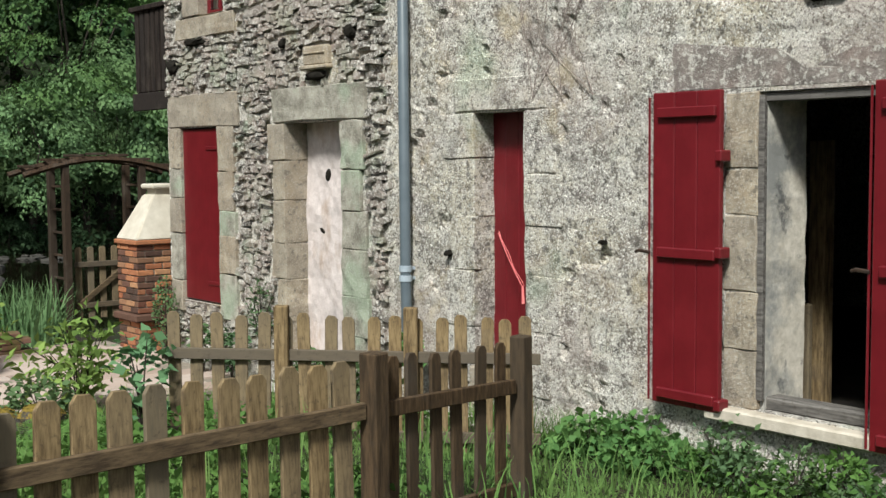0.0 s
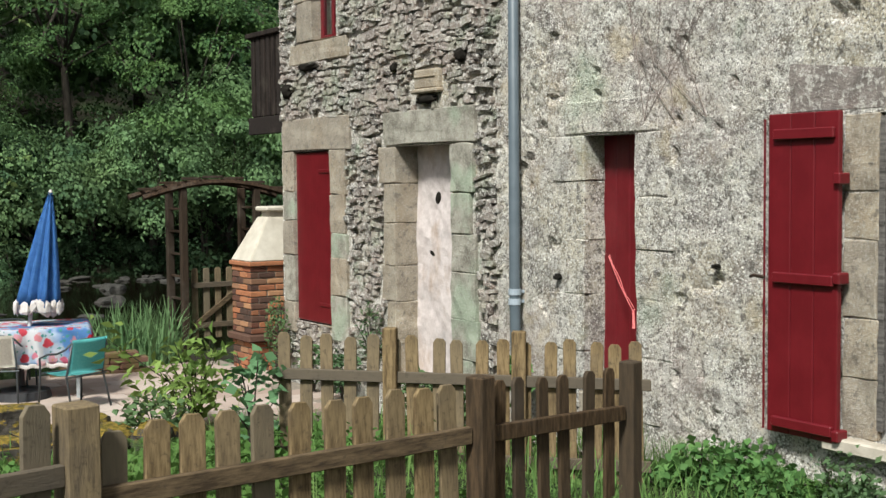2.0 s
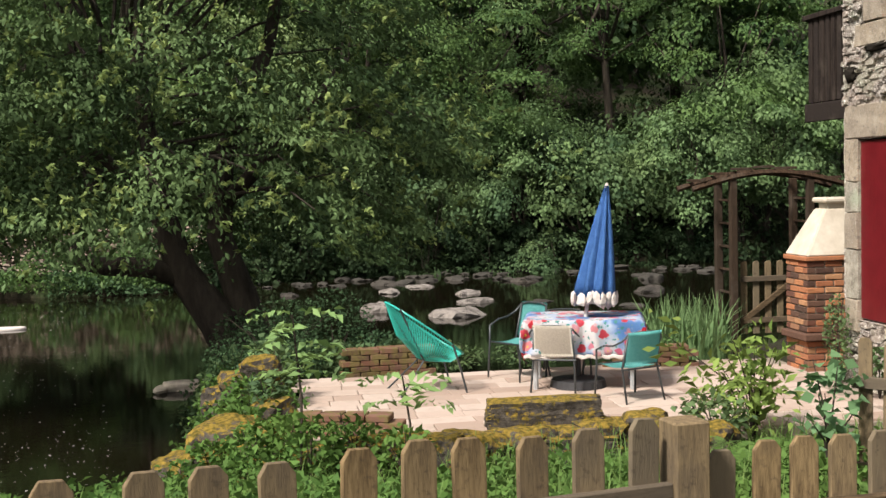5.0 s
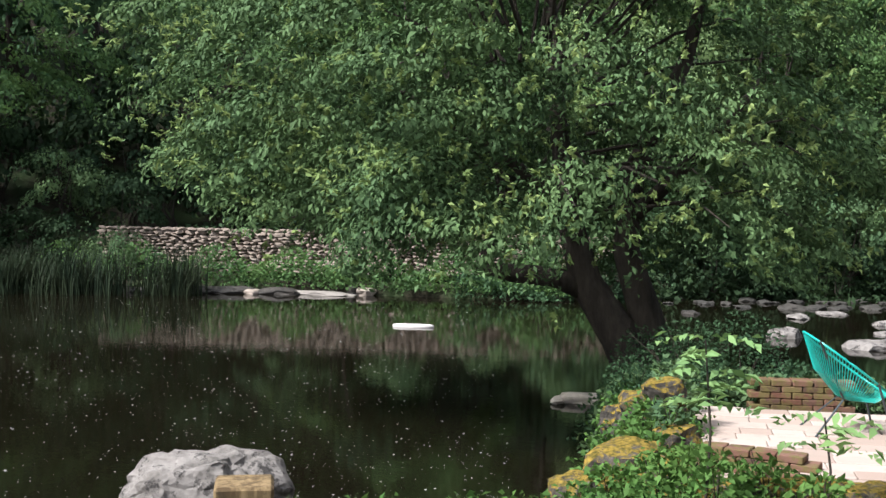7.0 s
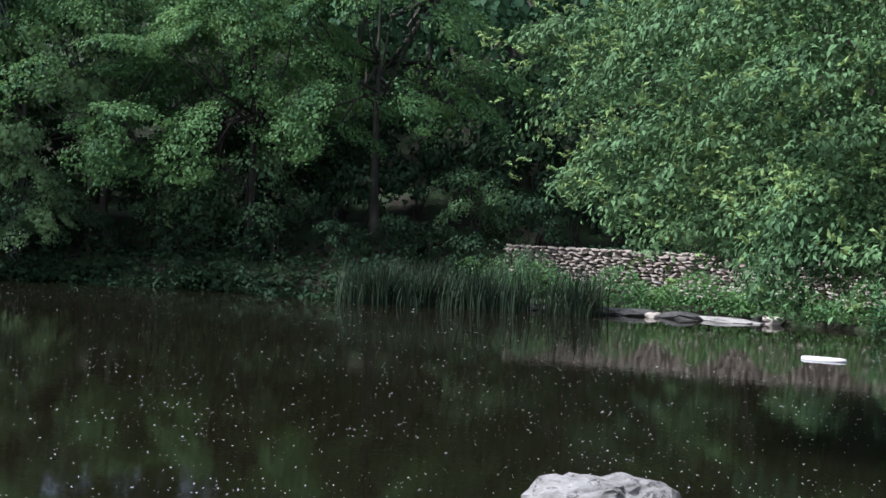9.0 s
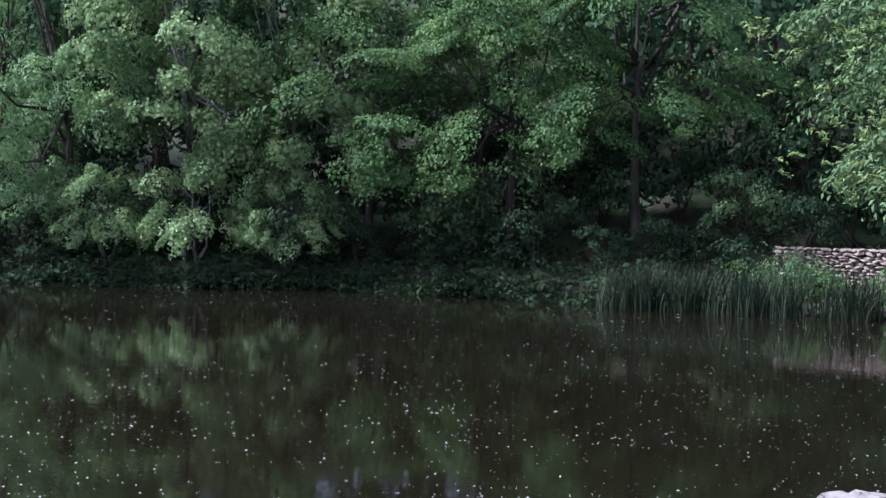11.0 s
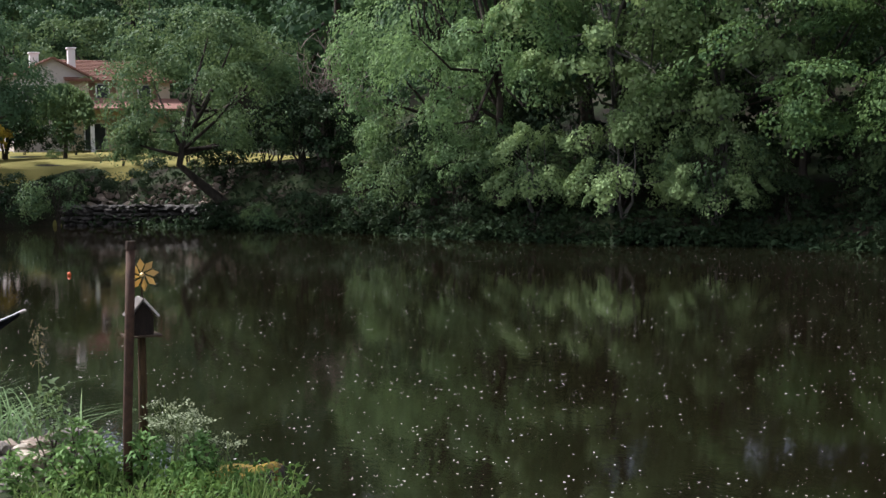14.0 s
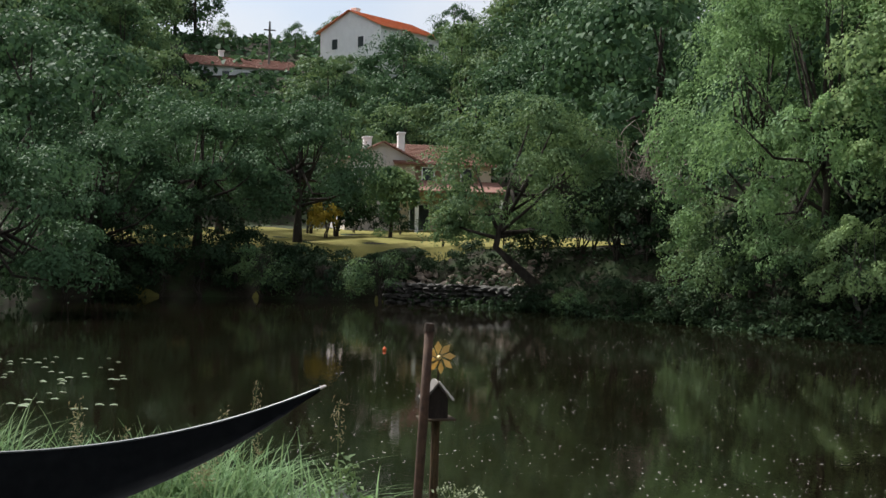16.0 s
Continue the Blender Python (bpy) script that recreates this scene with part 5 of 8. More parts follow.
lo = [bm.verts.new(p) for p in ((0.15, 0.08, 1.292), (0.9, 0.08, 1.292), (0.9, 0.64, 1.292), (0.15, 0.64, 1.292))]
hi = [bm.verts.new(p) for p in ((0.46, 0.26, 1.80), (0.76, 0.26, 1.80), (0.76, 0.54, 1.80), (0.46, 0.54, 1.80))]
bm.faces.new(lo[::-1])
bm.faces.new(hi)
for q in range(4):
    bm.faces.new((lo[q], lo[(q + 1) % 4], hi[(q + 1) % 4], hi[q]))
bmesh.ops.bevel(bm, geom=bm.edges[:], offset=0.012, segments=2, affect="EDGES")
part("hood", bm, HOOD, grill, "tapering cream hood")
bm = bmesh.new()
box(bm, 0.50, 0.73, 0.29, 0.51, 1.79, 1.87, 0.01)
box(bm, 0.44, 0.79, 0.24, 0.56, 1.865, 1.925, 0.018)
part("chimney_cap", bm, HOOD, grill)

# rose arch over the river path, with its gate
arch = empty("garden_arch", pose(5.90, 13.9, 0.05), "dark wooden garden arch with a curved top", "arch")
for x in (0.0, 1.05):
    for y in (0.0, 0.5):
        bm = bmesh.new()
        box(bm, x - 0.045, x + 0.045, y - 0.045, y + 0.045, -0.4, 2.08, 0.006)
        part("post", bm, WOOD_ARCH, arch)
    for q in range(6):
        bm = bmesh.new()
        box(bm, x - 0.015, x + 0.015, 0.03, 0.47, 0.3 + q * 0.3, 0.33 + q * 0.3, 0.003)
        part("lath", bm, WOOD_ARCH, arch)
for y in (-0.03, 0.53):
    bm = bmesh.new()
    pts = [(-0.55 + 2.15 * u, y, 1.97 + 0.20 * math.sin(math.pi * u)) for u in [q / 14 for q in range(15)]]
    tube(bm, pts, [0.04] * 15, 4)
    part("curved_beam", bm, WOOD_ARCH, arch)
for q in range(7):
    u = (q + 0.5) / 7
    bm = bmesh.new()
    box(bm, -0.02, 0.02, -0.06, 0.56, 0.02, 0.055, 0.004, Matrix.Translation((-0.55 + 2.15 * u, 0, 2.0 + 0.20 * math.sin(math.pi * u))))
    part("cross_slat", bm, WOOD_ARCH, arch)
gate = empty("picket_gate", pose(6.02, 14.0, 0.12), "small grey picket gate with a diagonal brace", "gate", "picket fences")
src = picket_mesh(0.085, 0.95, 0.02, WOOD_PICKET, 4)
for q in range(5):
    piece("picket", src, gate, pose(0.06 + q * 0.165, 0, 0))
for z in (0.18, 0.72):
    bm = bmesh.new()
    box(bm, 0, 0.82, -0.045, -0.012, z - 0.035, z + 0.035, 0.004)
    part("rail", bm, WOOD_RAIL, gate)
bm = bmesh.new()
box(bm, -0.48, 0.48, -0.047, -0.014, -0.035, 0.035, 0.004, pose(0.41, 0, 0.45, 0, -36, 0))
part("brace", bm, WOOD_RAIL, gate)

# ---------- trees ----------
def clump_crown(rng, clumps, per, centre, radii, size, squash=0.5, tilt=15, reach=0.85, inner=0.55, subs=9, filler=34, stretch=1.25):
    """Leaves on the domed tops of clumps that hang round a crown, with gaps between them.
    Gives leaf centres, directions, faces and sizes (1: a leaf, more: the thick inside of a clump), and the clumps' middles and outward directions."""
    rad, up = np.array(radii, float), np.array([0, 0, 1.0])
    d = sphere_dirs(rng, clumps)
    d[:, 2] = np.where(d[:, 2] < -0.7, -d[:, 2], d[:, 2])
    mid = np.array(centre) + d * rad * reach * rng.uniform(inner, 1.0, (clumps, 1)) ** 0.6
    out = unit(d * np.array([1, 1, 0.0]) + rng.normal(size=(clumps, 3)) * np.array([0.25, 0.25, 0]))
    t = np.radians(tilt + rng.normal(size=clumps) * 10)[:, None]
    e1 = out * np.cos(t) - up * np.sin(t)
    e2 = np.stack([-out[:, 1], out[:, 0], out[:, 2] * 0], 1)
    e3 = np.cross(e1, e2)
    s = size * np.exp(rng.normal(size=clumps) * 0.28)
    abc = np.stack([s * stretch, s * rng.uniform(0.75, 1.05, clumps), s * squash * rng.uniform(0.8, 1.2, clumps)], 1)

    def dome(n, low):
        q = sphere_dirs(rng, clumps * n).reshape(clumps, n, 3)
        q[..., 2] = np.where(q[..., 2] < low, -q[..., 2], q[..., 2])
        return q
    hub = dome(subs, -0.25)
    pick = hub[np.arange(clumps)[:, None], rng.integers(0, subs, (clumps, per))]
    q = unit((pick + rng.normal(size=pick.shape) * 0.30).reshape(-1, 3)).reshape(pick.shape)
    lump = rng.uniform(0.86, 1.12, (clumps, subs))[np.arange(clumps)[:, None], rng.integers(0, subs, (clumps, per))]
    q2 = dome(filler, -0.15)
    world = lambda v: v[..., 0:1] * e1[:, None] + v[..., 1:2] * e2[:, None] + v[..., 2:3] * e3[:, None]
    leaf_p = mid[:, None] + world(q * abc[:, None] * (rng.uniform(0.82, 1.06, q.shape[:2]) * lump)[..., None])
    fill_p = mid[:, None] + world(q2 * abc[:, None] * rng.uniform(0.30, 0.66, q2.shape[:2])[..., None])
    leaf_n, fill_n = world(unit((q / abc[:, None]).reshape(-1, 3)).reshape(q.shape)), world(q2)
    p = np.concatenate([leaf_p.reshape(-1, 3), fill_p.reshape(-1, 3)])
    face = np.concatenate([leaf_n.reshape(-1, 3), fill_n.reshape(-1, 3)])
    n1, n2 = clumps * per, clumps * filler
    axis = np.concatenate([np.repeat(out, per, 0), np.repeat(out, filler, 0)]) * 0.5 + face * np.array([0.9, 0.9, 0]) - up * 0.7 + rng.normal(size=(n1 + n2, 3)) * 0.3
    grow = np.concatenate([np.ones(n1), np.full(n2, 1.5)])
    return p, axis, face, grow, (mid, out, s)


def limb(bm, pts, r0, r1, sides=8):
    n = len(pts)
    tube(bm, pts, [r0 + (r1 - r0) * q / (n - 1) for q in range(n)], sides)


def make_tree(seed, radii, crown_z, trunk_r, leaf, clumps, per, material, size=1.1, squash=0.5, tilt=15, lean=(0, 0), stems=1, reach=0.85, inner=0.55, aspect=0.6, bark=None, name="tree", filler=34, wood=3, stretch=1.25, bend=None):
    """A tree of one or more stems, limbs to its clumps and leaves."""
    rng = np.random.default_rng(seed)
    root = new(name)
    mid = np.array([lean[0], lean[1], crown_z])
    pts, axis, face, grow, (hub, out, s) = clump_crown(rng, clumps, per, mid, radii, size, squash, tilt, reach, inner, 9, filler, stretch)
    bm = bmesh.new()
    for q in range(stems):
        a = q * 6.283 / stems + rng.uniform(0, 1)
        base = np.array([math.cos(a), math.sin(a), 0]) * trunk_r * (1.6 if stems > 1 else 0)
        fork = np.array([lean[0] * 0.5, lean[1] * 0.5, max(crown_z - radii[2] * 0.45, crown_z * 0.4)]) + base * 2 + rng.normal(size=3) * 0.12
        if bend:
            fork = np.array(bend, float)
        top = mid + np.array([0, 0, radii[2] * 0.7]) + base * 4
        limb(bm, [base - np.array([0, 0, 0.6]), base * 1.1 + np.array([0, 0, 0.3]), base + (fork - base) * 0.6 + rng.normal(size=3) * 0.1, fork, (fork + top) / 2 + rng.normal(size=3) * 0.2, top], trunk_r * 1.35, trunk_r * 0.12, 7 if name == "tree" else 4)
        if wood:
            for h in hub[q::wood * stems]:
                limb(bm, [fork + (top - fork) * rng.uniform(0, 0.5), (fork + h) / 2 + rng.normal(size=3) * 0.2 + np.array([0, 0, 0.2]), h], trunk_r * 0.4, trunk_r * 0.08, 4)
    part("trunk", bm, bark or BARK, root, smooth=True)
    keep = pts[:, 2] > 0.12
    ob = new("crown", quads_mesh("crown", leaf_quads(rng, pts[keep], (leaf * grow)[keep], aspect, 1.0, axis[keep], 0.10, face[keep]), material))
    ob.parent = root
    return root


def place(tree, x, y, turn, scale, label, group, z=None, cat="tree"):
    m = Matrix.Translation((x, y, (ground_z(x, y) if z is None else z) - 0.05)) @ Matrix.Rotation(radians(turn), 4, "Z")
    t = copy_thing(tree, m)
    t.scale = (scale, scale, scale)
    return tagged(t, label, cat, group)


PROTO = {
    "hornbeam": make_tree(2, (5.4, 5.4, 4.8), 5.0, 0.17, 0.145, 38, 400, LEAF_HORN, 1.15, 0.38, 28, aspect=0.55, filler=60, inner=0.7),
    "hornbeam_b": make_tree(12, (5.5, 5.4, 4.9), 6.0, 0.17, 0.145, 40, 400, LEAF_HORN, 1.2, 0.36, 30, aspect=0.55, filler=60, inner=0.6),
    "aspen": make_tree(3, (3.8, 3.8, 6.6), 6.4, 0.15, 0.145, 46, 380, LEAF_ASPEN, 0.95, 0.9, 24, aspect=0.8, bark=BIRCH_BARK, stretch=1.05, filler=44),
    "aspen_low": make_tree(23, (3.2, 3.2, 2.7), 2.3, 0.08, 0.135, 32, 210, LEAF_ASPEN, 0.58, 0.7, 42, stems=3, aspect=0.8, bark=BIRCH_BARK, stretch=1.5, filler=30),
    "willow": make_tree(4, (4.1, 4.1, 6.6), 6.2, 0.22, 0.16, 56, 340, LEAF_WILLOW, 0.95, 1.15, 34, aspect=0.42, stretch=0.95, filler=44),
    "oak": make_tree(1, (5.0, 5.0, 4.5), 4.0, 0.26, 0.17, 62, 260, LEAF_HAZY, 1.1, 0.75, 14, aspect=0.65, filler=34),
    "oak_far": make_tree(7, (4.9, 4.9, 5.0), 5.4, 0.28, 0.28, 40, 130, LEAF_DARK, 1.3, 0.8, 12, aspect=0.7, filler=14, wood=6),
    "mid_far": make_tree(8, (4.6, 4.6, 4.8), 5.2, 0.26, 0.27, 40, 130, LEAF_MID, 1.2, 0.75, 14, aspect=0.7, filler=14, wood=6),
    "hill_tree": make_tree(17, (4.7, 4.7, 4.9), 5.5, 0.26, 0.33, 30, 105, LEAF_HAZY, 1.4, 0.8, 10, aspect=0.7, filler=10, wood=0),
    "hill_tree_b": make_tree(18, (4.5, 4.5, 4.7), 5.3, 0.26, 0.33, 30, 105, LEAF_MID, 1.35, 0.8, 10, aspect=0.7, filler=10, wood=0),
    "bush": make_tree(5, (2.1, 2.1, 1.5), 1.5, 0.05, 0.13, 15, 180, LEAF_MID, 0.7, 0.8, 18, stems=3, name="shrub", filler=18, wood=0),
    "pale_bush": make_tree(15, (2.9, 2.9, 2.3), 2.3, 0.06, 0.13, 26, 280, LEAF_WILLOW, 0.85, 0.85, 20, stems=3, name="shrub", wood=0),
    "pine": make_tree(9, (4.8, 4.8, 5.4), 8.0, 0.2, 0.13, 38, 420, LEAF_BRIGHT, 1.45, 0.22, 16, aspect=0.4, stretch=1.4, filler=44),
    "dark_bush": make_tree(6, (2.2, 2.2, 1.5), 1.5, 0.05, 0.18, 12, 120, SHADE_LEAF, 0.75, 0.8, 18, stems=3, name="shrub", filler=12, wood=0),
}
WOODS = "trees on the far bank"
LABEL = {
    "oak": "dense dark green oak on the wooded far bank", "oak_far": "dark green tree far up the wooded slope", "mid_far": "fresh green tree far up the wooded slope",
    "hornbeam": "hornbeam with layered drooping branches over the water", "hornbeam_b": "bright green hornbeam with layered branches over the water",
    "aspen": "pale grey-green aspen at the water's edge", "willow": "soft yellow-green willow at the water's edge",
    "hill_tree": "dark green tree on the hillside", "hill_tree_b": "fresh green tree on the hillside", "aspen_low": "young aspen thicket hanging over the water", "pine": "feathery green conifer with flat layered boughs", "bush": "leafy green shrub at the foot of the far bank", "pale_bush": "tall pale green sallow bush on the far bank", "dark_bush": "dark green shrub hanging over the river's edge",
}
PLACES = [
    # water's edge, from the house round to the lawn
    ("hornbeam", 16.5, 41.0, 260, 1.0), ("pine", 12.3, 41.0, 20, 1.0), ("willow", 9.6, 44.0, 20, 0.95), ("hornbeam", 7.5, 41.5, 40, 0.95), ("pale_bush", 8.6, 38.6, 40, 0.9), ("pale_bush", 17.4, 39.2, 80, 1.25), ("pale_bush", 14.4, 38.6, 10, 1.0), ("pale_bush", 21.0, 39.5, 10, 1.3), ("hornbeam", 3.0, 40.0, 190, 0.95), ("aspen", -0.5, 38.5, 100, 0.75), ("hornbeam_b", -4.0, 40.0, 10, 1.0),
    ("hornbeam", -9.0, 40.0, 300, 1.0), ("hornbeam", -12.6, 41.5, 120, 1.05), ("hornbeam_b", -22.4, 34.6, 200, 1.0), ("hornbeam_b", -26.2, 32.8, 210, 0.98), ("hornbeam", -28.4, 33.4, 0, 0.92),
    ("hornbeam", -31.5, 31.4, 80, 1.05), ("aspen_low", -33.4, 28.9, 40, 0.72), ("aspen_low", -36.2, 27.0, 140, 0.8), ("aspen_low", -39.4, 25.3, 260, 0.72), ("pale_bush", -43.5, 24.2, 10, 0.7), ("bush", -47.0, 23.2, 100, 0.9), ("aspen", -34.6, 30.4, 200, 1.1), ("aspen", -37.8, 27.6, 10, 1.1), ("willow", -42.3, 25.3, 40, 1.15), ("willow", -46.0, 24.6, 130, 1.05),
    # behind them, up the slope
    ("oak_far", -36.5, 36.0, 20, 1.25), ("oak_far", -42.0, 31.5, 75, 1.25), ("oak_far", -24.5, 42.0, 130, 1.3), ("oak_far", -17.0, 45.0, 200, 1.25), ("mid_far", -10.0, 47.0, 300, 1.25), ("oak_far", -31.0, 43.0, 310, 1.4),
    ("mid_far", -3.0, 47.0, 55, 1.25), ("oak_far", 4.0, 47.0, 155, 1.3), ("mid_far", 10.5, 46.0, 255, 1.3), ("mid_far", 17.0, 47.0, 355, 1.3), ("oak_far", 23.0, 44.0, 45, 1.2), ("oak_far", 29.0, 44.0, 15, 1.2),
    ("mid_far", 8.0, 54.0, 115, 1.5), ("mid_far", -1.0, 55.0, 15, 1.5), ("oak_far", -14.0, 55.0, 315, 1.5), ("oak_far", -27.0, 53.0, 85, 1.6), ("oak_far", 18.0, 56.0, 215, 1.5), ("oak_far", -40.0, 43.0, 245, 1.5),
    ("oak_far", -49.0, 34.5, 345, 1.4), ("oak_far", -51.0, 29.5, 35, 1.0), ("oak_far", -58.0, 36.0, 5, 1.4), ("oak_far", -45.0, 50.0, 185, 1.6), ("oak_far", 34.0, 40.0, 99, 1.2),
    # round the lawn and up the hill
    ("oak", -71.0, 8.9, 60, 1.02), ("oak", -70.0, 3.2, 160, 1.0), ("oak", -66.5, -2.0, 160, 1.05), ("oak", -54.0, -5.8, 260, 1.05), ("oak_far", -52.0, -12.0, 30, 1.1), ("oak_far", -72.0, -6.0, 90, 1.2),
    ("oak_far", -80.0, -3.0, 190, 1.2), ("oak_far", -82.0, 5.0, 290, 1.0), ("mid_far", -90.0, 7.0, 12, 0.75), ("oak_far", -92.0, 2.0, 112, 1.0),
    ("oak_far", -67.0, 29.5, 120, 1.5), ("oak_far", -74.0, 36.0, 220, 1.75), ("oak_far", -82.0, 36.0, 320, 1.5), ("oak_far", -92.0, 32.0, 20, 1.2), ("oak_far", -66.0, 40.0, 60, 1.4), ("oak_far", -80.0, 47.0, 70, 1.6),
    ("mid_far", -102.0, 16.0, 50, 0.95), ("mid_far", -104.0, 22.0, 150, 0.9), ("oak_far", -103.0, 28.0, 250, 1.0), ("mid_far", -108.0, 10.0, 350, 0.62), ("oak_far", -106.0, 3.0, 35, 0.75), ("oak_far", -100.0, -6.0, 75, 1.1),
    ("mid_far", -118.0, 17.0, 50, 1.0), ("oak_far", -120.0, 25.0, 150, 1.05), ("mid_far", -124.0, 32.0, 250, 1.15), ("oak_far", -118.0, 40.0, 350, 1.4), ("oak_far", -124.0, 8.0, 35, 0.36), ("mid_far", -116.0, 0.0, 75, 1.1),
    ("mid_far", -134.0, 22.0, 5, 0.6), ("oak_far", -136.0, 30.0, 105, 0.62), ("mid_far", -138.0, 38.0, 205, 0.7), ("oak_far", -136.0, 12.0, 305, 0.36), ("mid_far", -130.0, -3.0, 45, 1.25), ("oak_far", -138.0, -9.0, 145, 1.3),
    ("mid_far", -152.0, -3.0, 15, 1.25), ("oak_far", -172.0, 6.0, 115, 1.1), ("mid_far", -172.0, 26.0, 215, 0.55), ("oak_far", -168.0, 42.0, 315, 0.7), ("oak_far", -160.0, 50.0, 65, 0.9), ("oak_far", -178.0, -8.0, 165, 1.4), ("mid_far", -150.0, 44.0, 265, 0.7),
]
for kind, x, y, turn, sc in PLACES:
    place(PROTO[kind], x, y, turn, sc, LABEL[kind], WOODS)
# more trees all over the hill, kept low so the camera sees the houses
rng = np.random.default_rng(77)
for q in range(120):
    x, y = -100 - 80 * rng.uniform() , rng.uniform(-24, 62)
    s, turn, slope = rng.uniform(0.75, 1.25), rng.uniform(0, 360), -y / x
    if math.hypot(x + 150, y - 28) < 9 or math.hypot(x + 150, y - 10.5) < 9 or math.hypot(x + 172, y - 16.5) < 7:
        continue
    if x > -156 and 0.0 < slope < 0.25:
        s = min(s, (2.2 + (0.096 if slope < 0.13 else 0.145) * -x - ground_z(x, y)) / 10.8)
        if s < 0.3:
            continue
    # capped to leave sky over the hill in the camera's view
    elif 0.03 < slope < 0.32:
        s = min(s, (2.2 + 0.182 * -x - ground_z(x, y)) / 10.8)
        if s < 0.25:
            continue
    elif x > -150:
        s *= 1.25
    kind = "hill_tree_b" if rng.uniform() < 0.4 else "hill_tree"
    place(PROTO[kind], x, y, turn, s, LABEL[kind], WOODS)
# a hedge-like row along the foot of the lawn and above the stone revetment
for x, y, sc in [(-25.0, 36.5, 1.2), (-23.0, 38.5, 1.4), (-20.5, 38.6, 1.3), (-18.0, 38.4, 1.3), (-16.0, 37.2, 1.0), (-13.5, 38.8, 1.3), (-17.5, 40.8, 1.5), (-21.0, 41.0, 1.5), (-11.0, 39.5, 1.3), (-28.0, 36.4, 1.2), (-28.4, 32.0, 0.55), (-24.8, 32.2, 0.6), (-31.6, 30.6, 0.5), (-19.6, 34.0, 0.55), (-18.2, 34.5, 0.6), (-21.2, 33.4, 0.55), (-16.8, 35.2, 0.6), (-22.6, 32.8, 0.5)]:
    place(PROTO["dark_bush"], x, y, x * 70, sc, "understorey shrub filling the shaded gaps under the far trees", "understorey shrubs", cat="shrub")
for x, y, sc in [(-67.5, -3.0, 1.2), (-68.5, -0.8, 1.3), (-68.8, 1.4, 1.3), (-68.6, 3.4, 1.25), (-68.0, 5.2, 0.9), (-63.6, 14.4, 0.5), (-62.6, 15.8, 0.5), (-61.4, 17.2, 0.55), (-60.2, 18.6, 0.6), (-59.0, 20.0, 0.7), (-58.0, 21.6, 0.9), (-59.5, 22.8, 1.0), (-64.6, 12.4, 0.45)]:
    place(PROTO["dark_bush"], x, y, x * 70 + y * 30, sc, "dark rounded shrub below the lawn", "shrubs below the lawn", cat="shrub")
rng = np.random.default_rng(11)
for (ax, ay), (bx, by) in zip(FAR_EDGE[2:20], FAR_EDGE[3:21]):
    ln = math.hypot(bx - ax, by - ay)
    n = max(1, int(ln / 1.9))
    for q in range(n):
        u = (q + rng.uniform(0.2, 0.8)) / n
        x, y = ax + (bx - ax) * u + (by - ay) / ln * 0.0, ay + (by - ay) * u - (bx - ax) / ln * 0.0
        if -19 < x < -1.5 or -62.5 < x < -58.5:
            continue
        place(PROTO["bush" if rng.uniform() < 0.12 and not -38 < x < -19 else "dark_bush"], x, y, rng.uniform(0, 360), rng.uniform(0.25, 0.4) if -40 < x < -19 else rng.uniform(0.4, 0.65) if x > -58 else rng.uniform(0.8, 1.0), LABEL["bush"], "shrubs along the far bank", cat="shrub")
for (ax, ay), (bx, by) in zip(FAR_EDGE[2:20], FAR_EDGE[3:21]):
    ln = math.hypot(bx - ax, by - ay)
    for row, (gap, back) in enumerate(((2.6, 2.4), (3.2, 4.6))):
        n = max(1, int(ln / gap))
        for q in range(n):
            u = (q + rng.uniform(0.1, 0.9)) / n
            back2 = back + rng.uniform(-0.6, 0.6)
            x, y = ax + (bx - ax) * u + (by - ay) / ln * back2, ay + (by - ay) * u - (bx - ax) / ln * back2
            if -23 < x < -1.5 and row == 0 or x < -57.5:
                continue
            place(PROTO["bush" if rng.uniform() < 0.2 else "dark_bush"], x, y, rng.uniform(0, 360), rng.uniform(0.8, 1.35), "understorey shrub filling the shaded gaps under the far trees", "understorey shrubs", cat="shrub")
for x, y, sc in [(-3.0, 34.6, 0.8), (-1.5, 36.0, 0.9), (-16.5, 34.2, 0.5), (-8.0, 36.5, 0.6), (-12.0, 37.0, 0.7), (-5.0, 35.4, 0.7), (5.5, 37.6, 0.9), (8.5, 38.2, 1.0), (10.5, 38.6, 1.2), (12.5, 39.0, 1.2), (14.5, 38.8, 1.3), (16.5, 39.2, 1.2), (3.5, 38.2, 1.1), (1.0, 37.4, 1.0), (11.5, 40.5, 1.3), (13.8, 41.0, 1.4), (18.5, 39.5, 1.3), (9.0, 36.9, 0.8), (6.8, 39.5, 1.2)]:
    place(PROTO["bush"], x, y, x * 40, sc, LABEL["bush"], "shrubs along the far bank", cat="shrub")

# leaning tree on the stony bank below the lawn
t = make_tree(31, (4.2, 6.2, 4.4), 5.9, 0.27, 0.16, 68, 380, LEAF_MID, 1.05, 0.7, 18, lean=(0.2, -1.5), aspect=0.6, wood=6, bend=(0.6, -3.2, 2.9))
t.matrix_basis = Matrix.Translation((-57.6, 20.0, -0.7))
tagged(t, "leaning leafy tree on the stony bank below the lawn", "tree")

